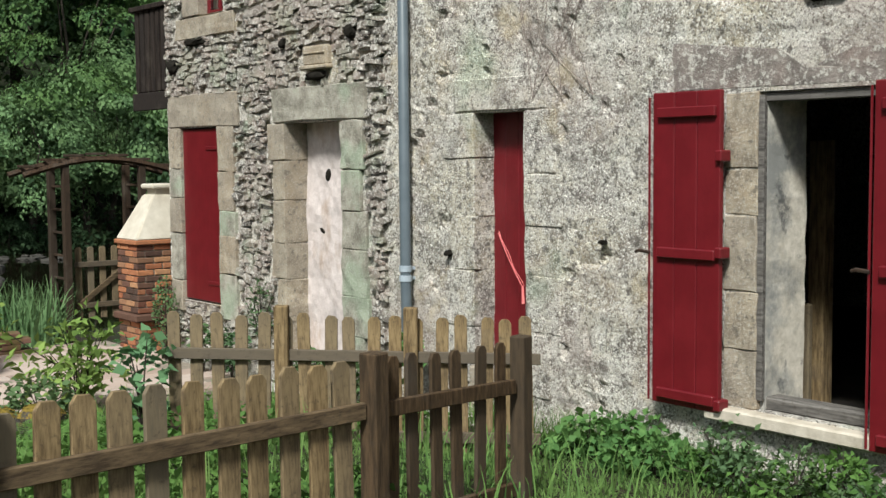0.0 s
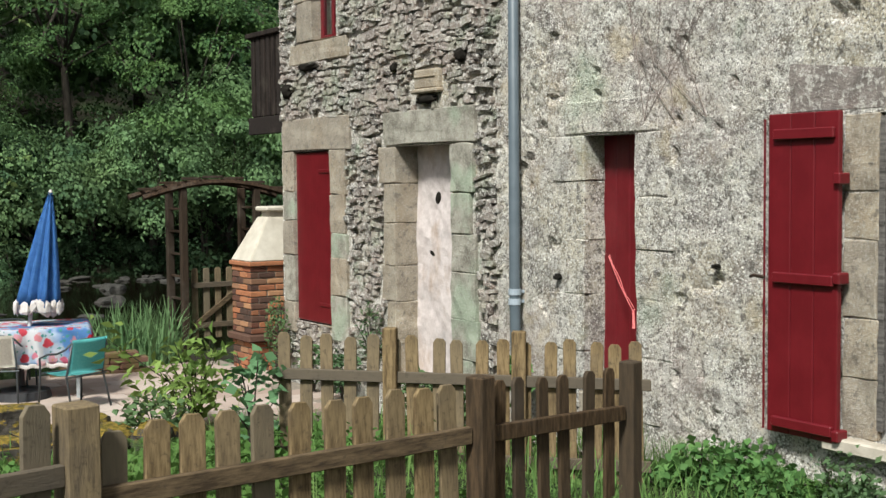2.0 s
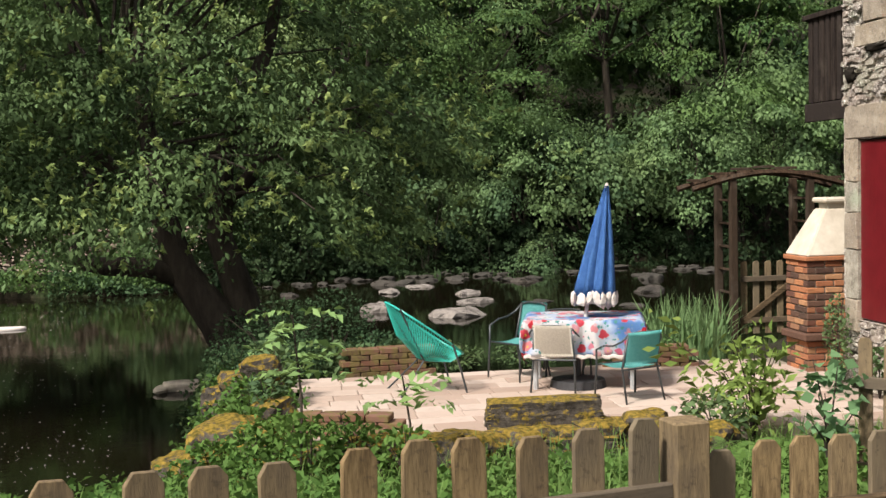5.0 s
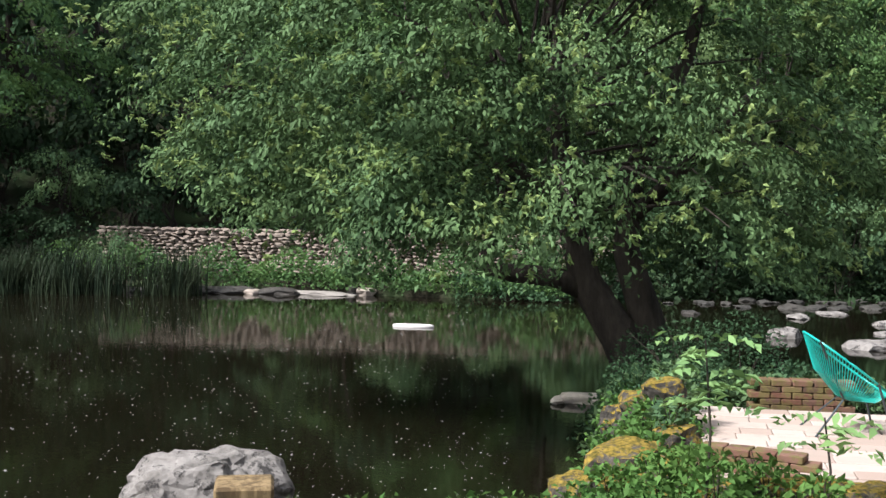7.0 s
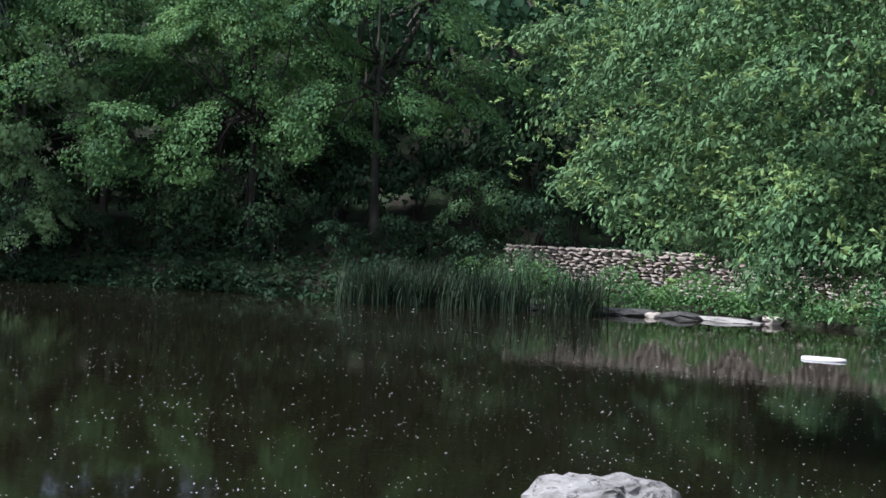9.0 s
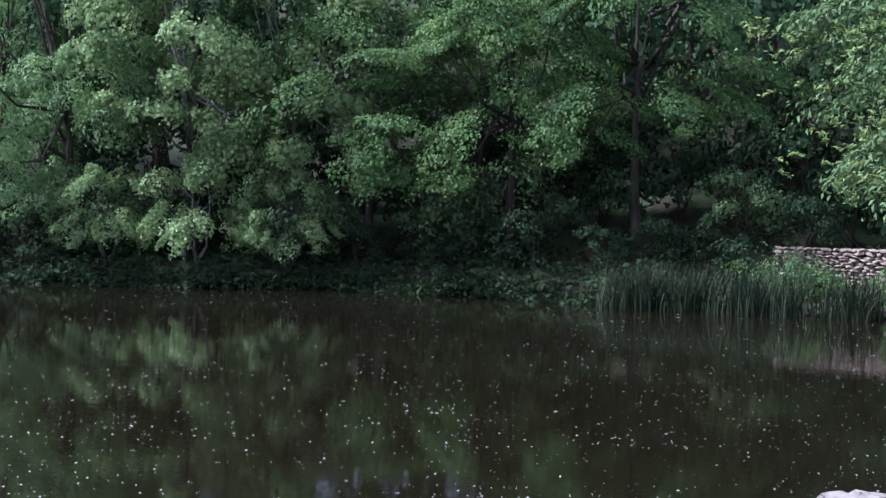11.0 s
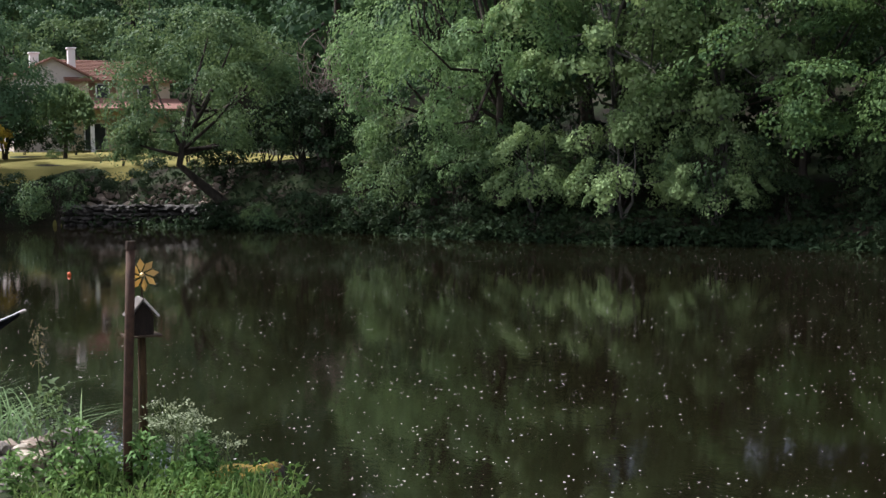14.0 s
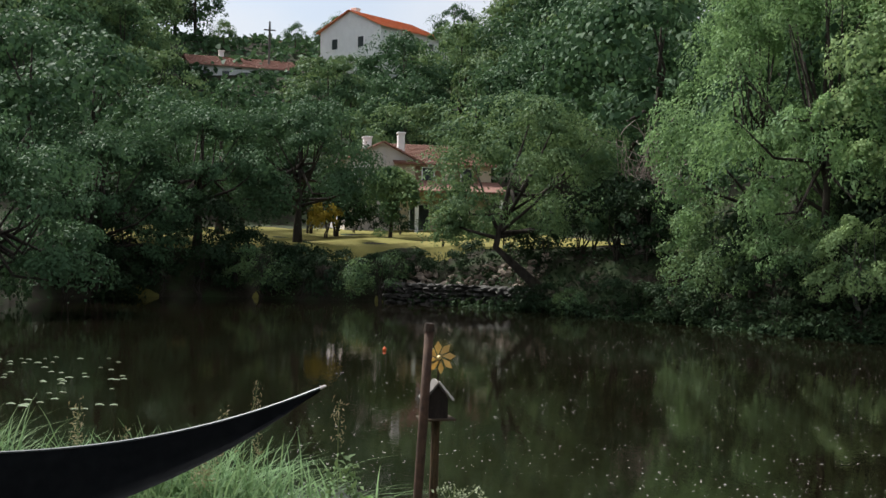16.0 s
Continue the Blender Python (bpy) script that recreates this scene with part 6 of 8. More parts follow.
# bare dead shrub
rng = np.random.default_rng(41)
dead = empty("dead_shrub", pose(-54.8, 23.5, 0.2), "bare grey dead shrub among the green trees", "shrub")
for s in range(14):
    bm = bmesh.new()
    tip = np.array([rng.uniform(-1.2, 1.2), rng.uniform(-1.9, 1.9), rng.uniform(5.0, 7.5)])
    pts = [tip * u + np.array([0, 0.5 * math.sin(u * 4 + s), 0]) * u for u in np.linspace(0, 1, 6)]
    limb(bm, pts, 0.08, 0.02, 5)
    for q in range(16):
        u = rng.uniform(0.3, 1)
        a = tip * u
        b = a + rng.normal(size=3) * np.array([0.5, 0.6, 0.4]) + np.array([0, 0, 0.5])
        limb(bm, [a, (a + b) / 2 + rng.normal(size=3) * 0.08, b], 0.028, 0.012, 4)
    part("branch", bm, TWIG, dead)

# the big leaning sallow beside the terrace
big = empty("riverside_willow", pose(-0.40, 16.9, -0.75), "big leaning riverside willow with dark forked trunks", "tree")
WILLOW_WOOD = [
    ("trunk", [(0.15, 0, -0.5), (0.0, 0, 0.3), (-0.35, 0, 1.0), (-0.85, 0.0, 1.75), (-1.1, 0.1, 2.6), (-1.3, 0.2, 4.0), (-1.5, 0.3, 6.2)], 0.40, 0.07, 11),
    ("trunk", [(0.32, 0.12, -0.5), (0.2, 0.12, 0.5), (0.0, 0.15, 1.3), (-0.3, 0.2, 2.2), (-0.2, 0.3, 3.4), (0.5, 0.3, 5.0), (0.8, 0.2, 6.4)], 0.33, 0.06, 11),
    ("limb", [(-0.75, 0, 1.6), (-1.3, -0.1, 1.82), (-1.9, -0.2, 1.86), (-2.3, -0.3, 1.95), (-2.2, -0.2, 2.3), (-1.98, -0.2, 2.75), (-2.2, 0, 3.6), (-3.0, 0.2, 4.8)], 0.17, 0.05, 9),
    ("limb", [(-1.1, 0.1, 2.6), (-1.8, -0.8, 3.4), (-3.2, -1.8, 4.3)], 0.13, 0.04, 7),
    ("limb", [(-0.3, 0.3, 2.6), (0.7, -0.7, 3.6), (1.5, -1.6, 4.6)], 0.13, 0.04, 7),
]
for name, line, r0, r1, sides in WILLOW_WOOD:
    bm = bmesh.new()
    limb(bm, line, r0, r1, sides)
    part(name, bm, BARK, big, smooth=True)
rng = np.random.default_rng(21)
pts, axis, face, grow, (hub, out, s) = clump_crown(rng, 250, 370, (-1.75, -0.1, 4.6), (5.9, 4.7, 4.3), 0.70, 0.42, 20, 0.92, 0.35, 12, 50, 1.45)
skirt = clump_crown(rng, 95, 370, (-1.7, -1.0, 3.0), (5.2, 3.7, 1.7), 0.64, 0.45, 26, 0.92, 0.4, 12, 50, 1.4)
pts, axis, face, grow = (np.concatenate(v) for v in zip((pts, axis, face, grow), skirt[:4]))
hub, out, s = (np.concatenate(v) for v in zip((hub, out, s), skirt[4]))
# unseen clumps added above the crown to shade its terrace side
shade_clumps = clump_crown(rng, 70, 300, (-0.3, -2.1, 8.1), (2.9, 2.3, 1.2), 0.7, 0.5, 20, 0.92, 0.3, 12, 60, 1.4)
pts, axis, face, grow = (np.concatenate(v) for v in zip((pts, axis, face, grow), shade_clumps[:4]))
floor_z = lambda p: np.interp(p[:, 0], [-7.2, -5.8, -4.5, -3.0, -1.0, 0.3, 4.0], [3.35, 2.7, 2.3, 2.0, 1.8, 1.5, 1.4]) + 0.16 * np.sin(p[:, 0] * 2.9 + 0.6) + 0.1 * np.sin(p[:, 1] * 4.1)
for h in hub[::5]:
    if h[2] > 2.2 and h[0] > -5.0:
        bm = bmesh.new()
        a = np.array([-1.3 + 0.25 * h[0], 0.2, min(3.0 + 0.3 * h[2], h[2] + 0.3)])
        limb(bm, [a, a + (h - a) * 0.35 + np.array([0, 0, 0.3]) + rng.normal(size=3) * 0.15, a + (h - a) * 0.7 + np.array([0, 0, 0.25]) + rng.normal(size=3) * 0.15, h], 0.032, 0.006, 5)
        part("branch", bm, BARK, big)
# gaps that show the shaded inside of the crown on the terrace side
gap = np.sin(pts[:, 0] * 2.3 + 1.0) * np.sin(pts[:, 2] * 2.7 + 0.5 * pts[:, 0]) + 0.6 * np.sin(pts[:, 1] * 1.9 + pts[:, 2])
keep = (pts[:, 2] > floor_z(pts)) & ~((gap > 0.25) & (pts[:, 0] > -0.9) & (pts[:, 1] < 1.5))
ob = new("crown", quads_mesh("crown", leaf_quads(rng, pts[keep], (0.086 * grow)[keep], 0.42, 1.0, axis[keep], 0.12, face[keep]), LEAF_NEAR))
ob.parent = big
# brighter rosettes at the twigs' ends, standing clear of the clumps
n = 7
d = unit(np.repeat(out, n, 0) * 0.8 + rng.normal(size=(len(out) * n, 3)) * 0.75 + np.array([0, 0, 0.35]))
tip = np.repeat(hub, n, 0) + d * np.repeat(s, n)[:, None] * np.array([1.3, 1.1, 0.75]) * rng.uniform(0.95, 1.25, (len(d), 1))
ok = tip[:, 2] > floor_z(tip) - 0.15
tip, d = tip[ok], d[ok]
n = len(tip)
way = unit(d[:, None] * 0.9 + unit(rng.normal(size=(n, 8, 3))) * 0.95 - np.array([0, 0, 0.1]))
pts = tip[:, None] + way * 0.05 - d[:, None] * rng.uniform(0, 0.2, (n, 8, 1))
ob = new("young_leaves", quads_mesh("young_leaves", leaf_quads(rng, pts.reshape(-1, 3), 0.095, 0.40, 1.0, way.reshape(-1, 3) * 3), LEAF_TIP))
ob.parent = big
ob["label"] = "yellow-green leaf rosettes"

# weeping willow and planting on the lawn
rng = np.random.default_rng(51)
weep = empty("weeping_tree", pose(-78.0, 15.7, ground_z(-78, 15.7)), "small weeping willow on the lawn", "tree")
bm = bmesh.new()
limb(bm, [(0, 0, -0.3), (0.1, 0.1, 1.5), (0, 0, 3.8)], 0.14, 0.08)
part("trunk", bm, BARK, weep)
a = rng.uniform(0, 6.3, 300)
core = np.arange(300) < 80
rad = np.where(core, rng.uniform(0.1, 0.5, 300), 1.75 * rng.uniform(0, 1, 300) ** 0.4)
top = 4.65 - 0.30 * rad ** 2
ln = np.where(core, rng.uniform(2.6, 4.1, 300), np.where(rad > 0.8, rng.uniform(1.1, 1.9, 300), 0.6))
u = rng.uniform(0, 1, (300, 46))
pts = np.stack([np.cos(a)[:, None] * (rad[:, None] + 0.12 * u), np.sin(a)[:, None] * (rad[:, None] + 0.12 * u), top[:, None] - u * ln[:, None]], -1) + rng.normal(size=(300, 46, 3)) * 0.05
pts = pts.reshape(-1, 3)
ob = new("crown", quads_mesh("crown", leaf_quads(rng, pts, 0.26, 0.3, 0.2, np.tile([0, 0, -1.0], (len(pts), 1))), LEAF_MID))
ob.parent = weep
for x, y, sc, kind in [(-66.2, 16.4, 0.55, "bush"), (-65.0, 17.8, 0.7, "bush"), (-64.4, 19.4, 0.85, "bush"), (-63.4, 21.2, 0.95, "bush"), (-62.4, 23.0, 0.95, "bush"), (-61.6, 24.8, 1.05, "bush"), (-65.3, 11.0, 0.52, "dark_bush"), (-65.9, 9.6, 0.55, "dark_bush"), (-66.6, 8.2, 0.6, "dark_bush"), (-67.2, 6.8, 0.7, "dark_bush"), (-64.0, 13.4, 0.5, "dark_bush")]:
    place(PROTO[kind], x, y, x * 50 + y * 20, sc, "green shrub in the hedge below the lawn", "shrubs below the lawn", cat="shrub")
for x, y, sc, kind in [(-84.5, 14.4, 0.75, "dark_bush"), (-83.5, 15.9, 0.6, "dark_bush"), (-81.0, 17.0, 0.5, "dark_bush"), (-76.0, 14.6, 0.25, "bush"), (-82.0, 12.8, 1.6, "dark_bush"), (-80.0, 12.5, 1.2, "dark_bush"), (-83.5, 11.2, 1.8, "dark_bush")]:
    place(PROTO[kind], x, y, x * 10, sc, "clipped dark evergreen shrub beside the lawn", "garden shrubs", cat="shrub")
t = make_tree(61, (1.1, 1.2, 0.9), 1.3, 0.05, 0.2, 9, 120, BLOSSOM_YELLOW, 0.5, 0.8, stems=3, name="shrub", filler=10, wood=0)
t.matrix_basis = Matrix.Translation((-77.0, 11.4, ground_z(-77, 11.4)))
tagged(t, "flowering yellow broom shrub on the lawn's edge", "shrub")
# lawn
n = 40
lx, ly = np.meshgrid(np.linspace(-92, -62.5, n), np.linspace(-4, 27, n), indexing="ij")
far = side_distance(lx, ly, FAR_EDGE)
lz = height(lx, ly) + 0.06 - 0.6 * (1 - smooth(2.6, 4.2, far))
bm = bmesh.new()
g = [[bm.verts.new((lx[i, j], ly[i, j], lz[i, j])) for j in range(n)] for i in range(n)]
for i in range(n - 1):
    for j in range(n - 1):
        bm.faces.new((g[i][j], g[i + 1][j], g[i + 1][j + 1], g[i][j + 1]))
tagged(part("lawn", bm, LAWN, smooth=True), "mown sunlit lawn running down to the river bank", "lawn", kind="structure")

# ---------- houses across the river ----------
def window_unit(parent, m, w, h, shutters=None):
    win = new("window")
    win.parent = parent
    win.matrix_basis = m
    bm = bmesh.new()
    for a, b, c, d in ((-w / 2, w / 2, 0, 0.08), (-w / 2, w / 2, h - 0.08, h), (-w / 2, -w / 2 + 0.08, 0.08, h - 0.08), (w / 2 - 0.08, w / 2, 0.08, h - 0.08)):
        box(bm, 0.0, 0.07, a, b, c, d)
    part("frame", bm, WHITE_WALL, win)
    bm = bmesh.new()
    box(bm, 0.0, 0.03, -w / 2 + 0.08, w / 2 - 0.08, 0.08, h - 0.08)
    part("pane", bm, DARK_PANE, win)
    if shutters:
        for s in (-1, 1):
            bm = bmesh.new()
            box(bm, 0.0, 0.06, s * (w / 2 + 0.25) - 0.22, s * (w / 2 + 0.25) + 0.22, -0.05, h + 0.05, 0.01)
            part("shutter", bm, shutters, win)
    return win


def gable_block(parent, x0, x1, y0, y1, z0, ze, zr, wall, tile, ridge_along="y", over=0.35):
    """A walled block with a tiled gable roof; its front faces +x."""
    bm = bmesh.new()
    if ridge_along == "y":
        prof = [(x0, z0), (x1, z0), (x1, ze), ((x0 + x1) / 2, zr), (x0, ze)]
        a, b = [bm.verts.new((x, y0, z)) for x, z in prof], [bm.verts.new((x, y1, z)) for x, z in prof]
    else:
        prof = [(y0, z0), (y1, z0), (y1, ze), ((y0 + y1) / 2, zr), (y0, ze)]
        a, b = [bm.verts.new((x0, y, z)) for y, z in prof], [bm.verts.new((x1, y, z)) for y, z in prof]
    bm.faces.new(a)
    bm.faces.new(b[::-1])
    for q in range(5):
        bm.faces.new((a[q], a[(q + 1) % 5], b[(q + 1) % 5], b[q]))
    bmesh.ops.recalc_face_normals(bm, faces=bm.faces)
    part("wall", bm, wall, parent)
    for s in (0, 1):
        bm = bmesh.new()
        if ridge_along == "y":
            xe, xm = (x0 - over, (x0 + x1) / 2) if s == 0 else (x1 + over, (x0 + x1) / 2)
            slope = (zr - ze) / abs((x0 + x1) / 2 - (x0 if s == 0 else x1))
            c = [(xe, y0 - over, ze - over * slope), (xe, y1 + over, ze - over * slope), (xm, y1 + over, zr), (xm, y0 - over, zr)]
        else:
            ye, ym = (y0 - over, (y0 + y1) / 2) if s == 0 else (y1 + over, (y0 + y1) / 2)
            slope = (zr - ze) / abs((y0 + y1) / 2 - (y0 if s == 0 else y1))
            c = [(x0 - over, ye, ze - over * slope), (x1 + over, ye, ze - over * slope), (x1 + over, ym, zr), (x0 - over, ym, zr)]
        rows = 14
        v = [Vector(p) for p in c]
        prof = [k for q in range(rows) for k in ((q / rows, 0.16), ((q + 1) / rows, 0.10))] + [(1.0, 0.0), (0.0, 0.0)]
        ends = [[bm.verts.new(lo.lerp(hi, u) + Vector((0, 0, w))) for u, w in prof] for lo, hi in ((v[0], v[3]), (v[1], v[2]))]
        for q in range(len(prof)):
            n = (q + 1) % len(prof)
            bm.faces.new((ends[0][q], ends[1][q], ends[1][n], ends[0][n]))
        bm.faces.new(ends[0])
        bm.faces.new(ends[1][::-1])
        bmesh.ops.recalc_face_normals(bm, faces=bm.faces)
        part("roof", bm, tile, parent, "lapped terracotta tile courses")


def chimney(parent, x, y, z0, z1, s=0.7, mat=None):
    bm = bmesh.new()
    box(bm, x - s / 2, x + s / 2, y - s / 2, y + s / 2, z0, z1, 0.02)
    box(bm, x - s / 2 - 0.07, x + s / 2 + 0.07, y - s / 2 - 0.07, y + s / 2 + 0.07, z1, z1 + 0.12, 0.02)
    part("chimney", bm, mat or WHITE_WALL, parent)


villa = empty("riverside_house", pose(0, 1.1, 0), "pale rendered house with red tiled roofs behind the lawn", "house", "houses across the river")
gable_block(villa, -97, -89.4, 13.4, 19.0, 2.4, 8.4, 9.8, PINK_WALL, TILE, "x")
gable_block(villa, -96.8, -89.2, 17.3, 24.5, 2.4, 8.35, 9.95, CREAM_WALL, TILE_BROWN, "y")
bm = bmesh.new()
box(bm, -89.2, -86.2, 16.6, 25.0, 0.0, 0.16, 0.02, pose(-87.7, 0, 6.5, 0, 17, 0) @ Matrix.Translation((87.7, 0, 0)))
part("porch_roof", bm, TILE, villa)
for y in (18.2, 21.4, 24.6):
    bm = bmesh.new()
    box(bm, -86.6, -86.35, y - 0.12, y + 0.12, 2.6, 5.7, 0.02)
    part("porch_post", bm, WHITE_WALL, villa)
chimney(villa, -90.5, 17.75, 8.3, 10.6, 0.5)
chimney(villa, -93.0, 15.6, 8.8, 10.4, 0.6)
for y, z, w, h, x, sh in [(14.5, 6.8, 0.9, 1.2, -89.4, None), (19.6, 7.0, 1.0, 1.1, -89.2, SHUTTER_BROWN), (22.6, 7.0, 1.0, 1.1, -89.2, SHUTTER_BROWN), (14.5, 4.0, 0.9, 1.6, -89.4, None), (19.0, 3.3, 1.6, 2.0, -89.2, None), (22.0, 3.3, 1.6, 2.0, -89.2, None)]:
    window_unit(villa, pose(x, y, z), w, h, sh)

hill_house = empty("hilltop_house", pose(-150, 28.0, 0, 0, 0, 38), "white house with an orange tiled roof on the hilltop", "house", "houses across the river")
gable_block(hill_house, -5.0, 5.0, -5.5, 5.5, 18.0, 28.4, 30.6, WHITE_WALL, TILE_ORANGE, "y", 0.4)
for y in (-3.6, -0.8, 1.6, 4.0):
    window_unit(hill_house, pose(5.0, y, 26.0), 1.1, 1.5)
for x in (-2.5, 1.8):
    window_unit(hill_house, pose(x, -5.5, 26.0, 0, 0, -90), 1.1, 1.4)
bm = bmesh.new()
box(bm, 5.0, 7.2, -1.5, 5.5, 25.2, 25.4)
part("balcony", bm, WHITE_WALL, hill_house)
for q in range(15):
    bm = bmesh.new()
    box(bm, 7.12, 7.18, -1.5 + q * 0.5 - 0.03, -1.5 + q * 0.5 + 0.03, 25.4, 26.3)
    part("baluster", bm, WHITE_WALL, hill_house)
chimney(hill_house, -1.0, -3.5, 29.4, 31.2, 0.8)
low_house = empty("low_house", pose(-150, 10.5, 0, 0, 0, 8), "long low white house with a red tiled roof on the hill", "house", "houses across the river")
gable_block(low_house, -3.5, 3.5, -6.2, 6.2, 15.0, 23.1, 24.5, WHITE_WALL, TILE, "y", 0.5)
for y in (-4.5, -2.2, 0.4, 2.8, 4.8):
    window_unit(low_house, pose(3.5, y, 21.3), 1.0, 1.2)
chimney(low_house, -0.5, -2.0, 23.8, 25.3, 0.6)
back_house = empty("back_house", pose(-172, 16.5, -2.2, 0, 0, 15), "pale house with a tiled roof behind the hilltop trees", "house", "houses across the river")
gable_block(back_house, -3, 3, -3.5, 3.5, 20, 31.0, 32.8, CREAM_WALL, TILE_BROWN, "y", 0.4)
for y in (-2, 1):
    window_unit(back_house, pose(3, y, 29.0), 1.0, 1.2)
mast = empty("utility_pole", pose(-148.5, 14.1, ground_z(-148.5, 14.1)), "wooden utility pole on the hill", "pole")
bm = bmesh.new()
tube(bm, [(0, 0, -0.5), (0, 0, 29.0 - ground_z(-148.5, 14.1))], [0.16, 0.12], 8)
part("shaft", bm, WOOD_GREY, mast)
bm = bmesh.new()
box(bm, -0.08, 0.08, -0.7, 0.7, 27.9 - ground_z(-148.5, 14.1), 28.05 - ground_z(-148.5, 14.1), 0.01)
part("crossarm", bm, WOOD_GREY, mast)

rg = np.random.default_rng(25)
x, y = rg.uniform(-182, -104, 16000), rg.uniform(-26, 60, 16000)
pts = np.stack([x, y, height(x, y)], 1) + rg.normal(size=(16000, 3)) * np.array([0.4, 0.4, 0.1])
pts[:, 2] += rg.uniform(0, 1.6, 16000) * (0.5 + 0.5 * np.sin(x * 0.7 + y * 0.5))
tagged(new("hillside_scrub", quads_mesh("hillside_scrub", leaf_quads(rg, pts, 1.1, 0.6, 0.9), LEAF_DARK)), "dark scrub covering the hillside round the houses", "scrub", kind="stuff")
# ---------- stones and walls by the water ----------
WALL_SRC = []
for q in range(8):
    bm = bmesh.new()
    lumpy_stone(bm, Matrix.Identity(4), q + 70, 0.14, 1)
    WALL_SRC.append(mesh_from_bm("stone", bm, WALL_STONE))

DARK_SRC = []
for me in WALL_SRC:
    me = me.copy()
    me.materials[0] = RIVER_ROCK
    DARK_SRC.append(me)


def dry_wall(name, a, b, z0, tall, length, course, depth, label, seed, limit=300, rough=6, src=None):
    src = src or WALL_SRC
    (ax, ay), (bx, by) = a, b
    run, ang = math.hypot(bx - ax, by - ay), math.degrees(math.atan2(by - ay, bx - ax))
    root = empty(name, pose(ax, ay, z0, 0, 0, ang), label, "stone wall")
    rr = random.Random(seed)
    bm = bmesh.new()
    box(bm, 0, run, 0.06, depth, -0.4, tall - course * 0.8)
    part("core", bm, GROUND, root)
    rest, count, z = bmesh.new(), 0, 0.0
    while z < tall:
        h = course * rr.uniform(0.7, 1.3)
        x = rr.uniform(-0.1, 0.1)
        while x < run:
            w = length * rr.uniform(0.5, 1.6)
            m = pose(x + w / 2, rr.uniform(0.0, 0.08), z + h / 2, rr.uniform(-rough, rough), rr.uniform(-rough, rough), rr.uniform(-rough, rough)) @ Matrix.Diagonal((w * 1.05, depth * 0.7, h * 1.15, 1))
            if count < limit:
                piece("stone", src[rr.randrange(8)], root, m)
            else:
                n0 = len(rest.verts)
                rest.from_mesh(src[rr.randrange(8)])
                rest.verts.ensure_lookup_table()
                bmesh.ops.transform(rest, matrix=m, verts=rest.verts[n0:])
            count += 1
            x += w
        z += h
    if len(rest.verts):
        tagged(part("small_stones", rest, WALL_STONE, root), kind="stuff")
    else:
        rest.free()
    return root


dry_wall("river_wall", (-17.4, 34.7), (-1.5, 35.4), -0.3, 1.25, 0.26, 0.10, 0.5, "long dry-stone river wall on the far bank", 1, 300, 13)
dry_wall("stone_bank", (-63.2, 12.6), (-57.0, 19.2), -0.9, 1.15, 0.5, 0.2, 1.2, "tumbled stone revetment below the lawn", 2, 200, 14, DARK_SRC)
garden_wall = dry_wall("garden_wall", (-10.55, 0.0), (-10.95, 2.45), -0.62, 0.58, 0.2, 0.12, 0.42, "low dry-stone wall at the near bank", 3, 200, 14)
r = random.Random(23)
for q in range(48):
    row, k = divmod(q, 16)
    mossy = q in (2, 5, 6)
    stone_thing("cap_stone", -10.66 - 0.01 * k + 0.2 * row + r.uniform(-0.06, 0.06), 0.02 + k * 0.165 + r.uniform(-0.04, 0.04), 0.02 - 0.11 * row + r.uniform(-0.03, 0.05), (r.uniform(0.14, 0.28), r.uniform(0.1, 0.18), r.uniform(0.07, 0.16)), q + 90, MOSSY if mossy else (PALE_STONE, WALL_STONE, WALL_STONE, ROCK)[q % 4], "loose wall stone with yellow moss" if mossy else "loose angular stone on the garden wall", "loose stones on the wall", r.uniform(0, 180), 0.2, 2, "stone", 0.6)
stone_thing("bank_stone", -9.72, 3.3, -0.3, (0.55, 1.15, 0.36), 99, MOSSY, "rounded stone with yellow lichen at the bank", "", 30)
stone_thing("bank_stone", -10.6, 0.9, -0.35, (0.55, 0.3, 0.6), 98, WALL_STONE, "large grey slab leaning in the garden wall", "", 60)

# loose stones on the slope above the revetment
rr = random.Random(57)
bm = bmesh.new()
for q in range(170):
    u, v = rr.random(), rr.uniform(0.1, 2.0)
    x, y = -63.0 + 5.8 * u - 0.73 * v, 12.8 + 6.2 * u + 0.68 * v
    sz = rr.uniform(0.08, 0.26)
    m = pose(x, y, ground_z(x, y) + sz * 0.15, rr.uniform(0, 40), rr.uniform(0, 40), rr.uniform(0, 360)) @ Matrix.Diagonal((sz * 1.4, sz, sz * 0.6, 1))
    vs = bmesh.ops.create_icosphere(bm, subdivisions=1, radius=1.0, matrix=m)["verts"]
    for w in vs:
        w.co += noise.noise_vector(w.co * 3.0) * sz * 0.5
tagged(part("loose_stones", bm, WALL_STONE), "loose grey stones tumbled on the bank below the lawn", "stones", kind="stuff")
r = random.Random(33)
x = -17.0
while x < -8.4:
    s = r.choice((0.3, 0.4, 0.55, 0.8, 1.1, 1.5)) * r.uniform(0.8, 1.2)
    y = np.interp(x, [-20, -14, -8.7], [31, 32.4, 33.5]) + r.uniform(0.15, 0.5)
    stone_thing("shore_stone", x + s / 2, float(y), -0.78 + r.uniform(-0.03, 0.06), (s * 1.1, 0.6, r.uniform(0.18, 0.42)), int(x * 10) + 300, WALL_STONE if r.random() < 0.35 else RIVER_ROCK, "flat grey-brown slab at the far waterline", "stones along the far waterline", r.uniform(-12, 12), 0.16)
    x += s * 0.9
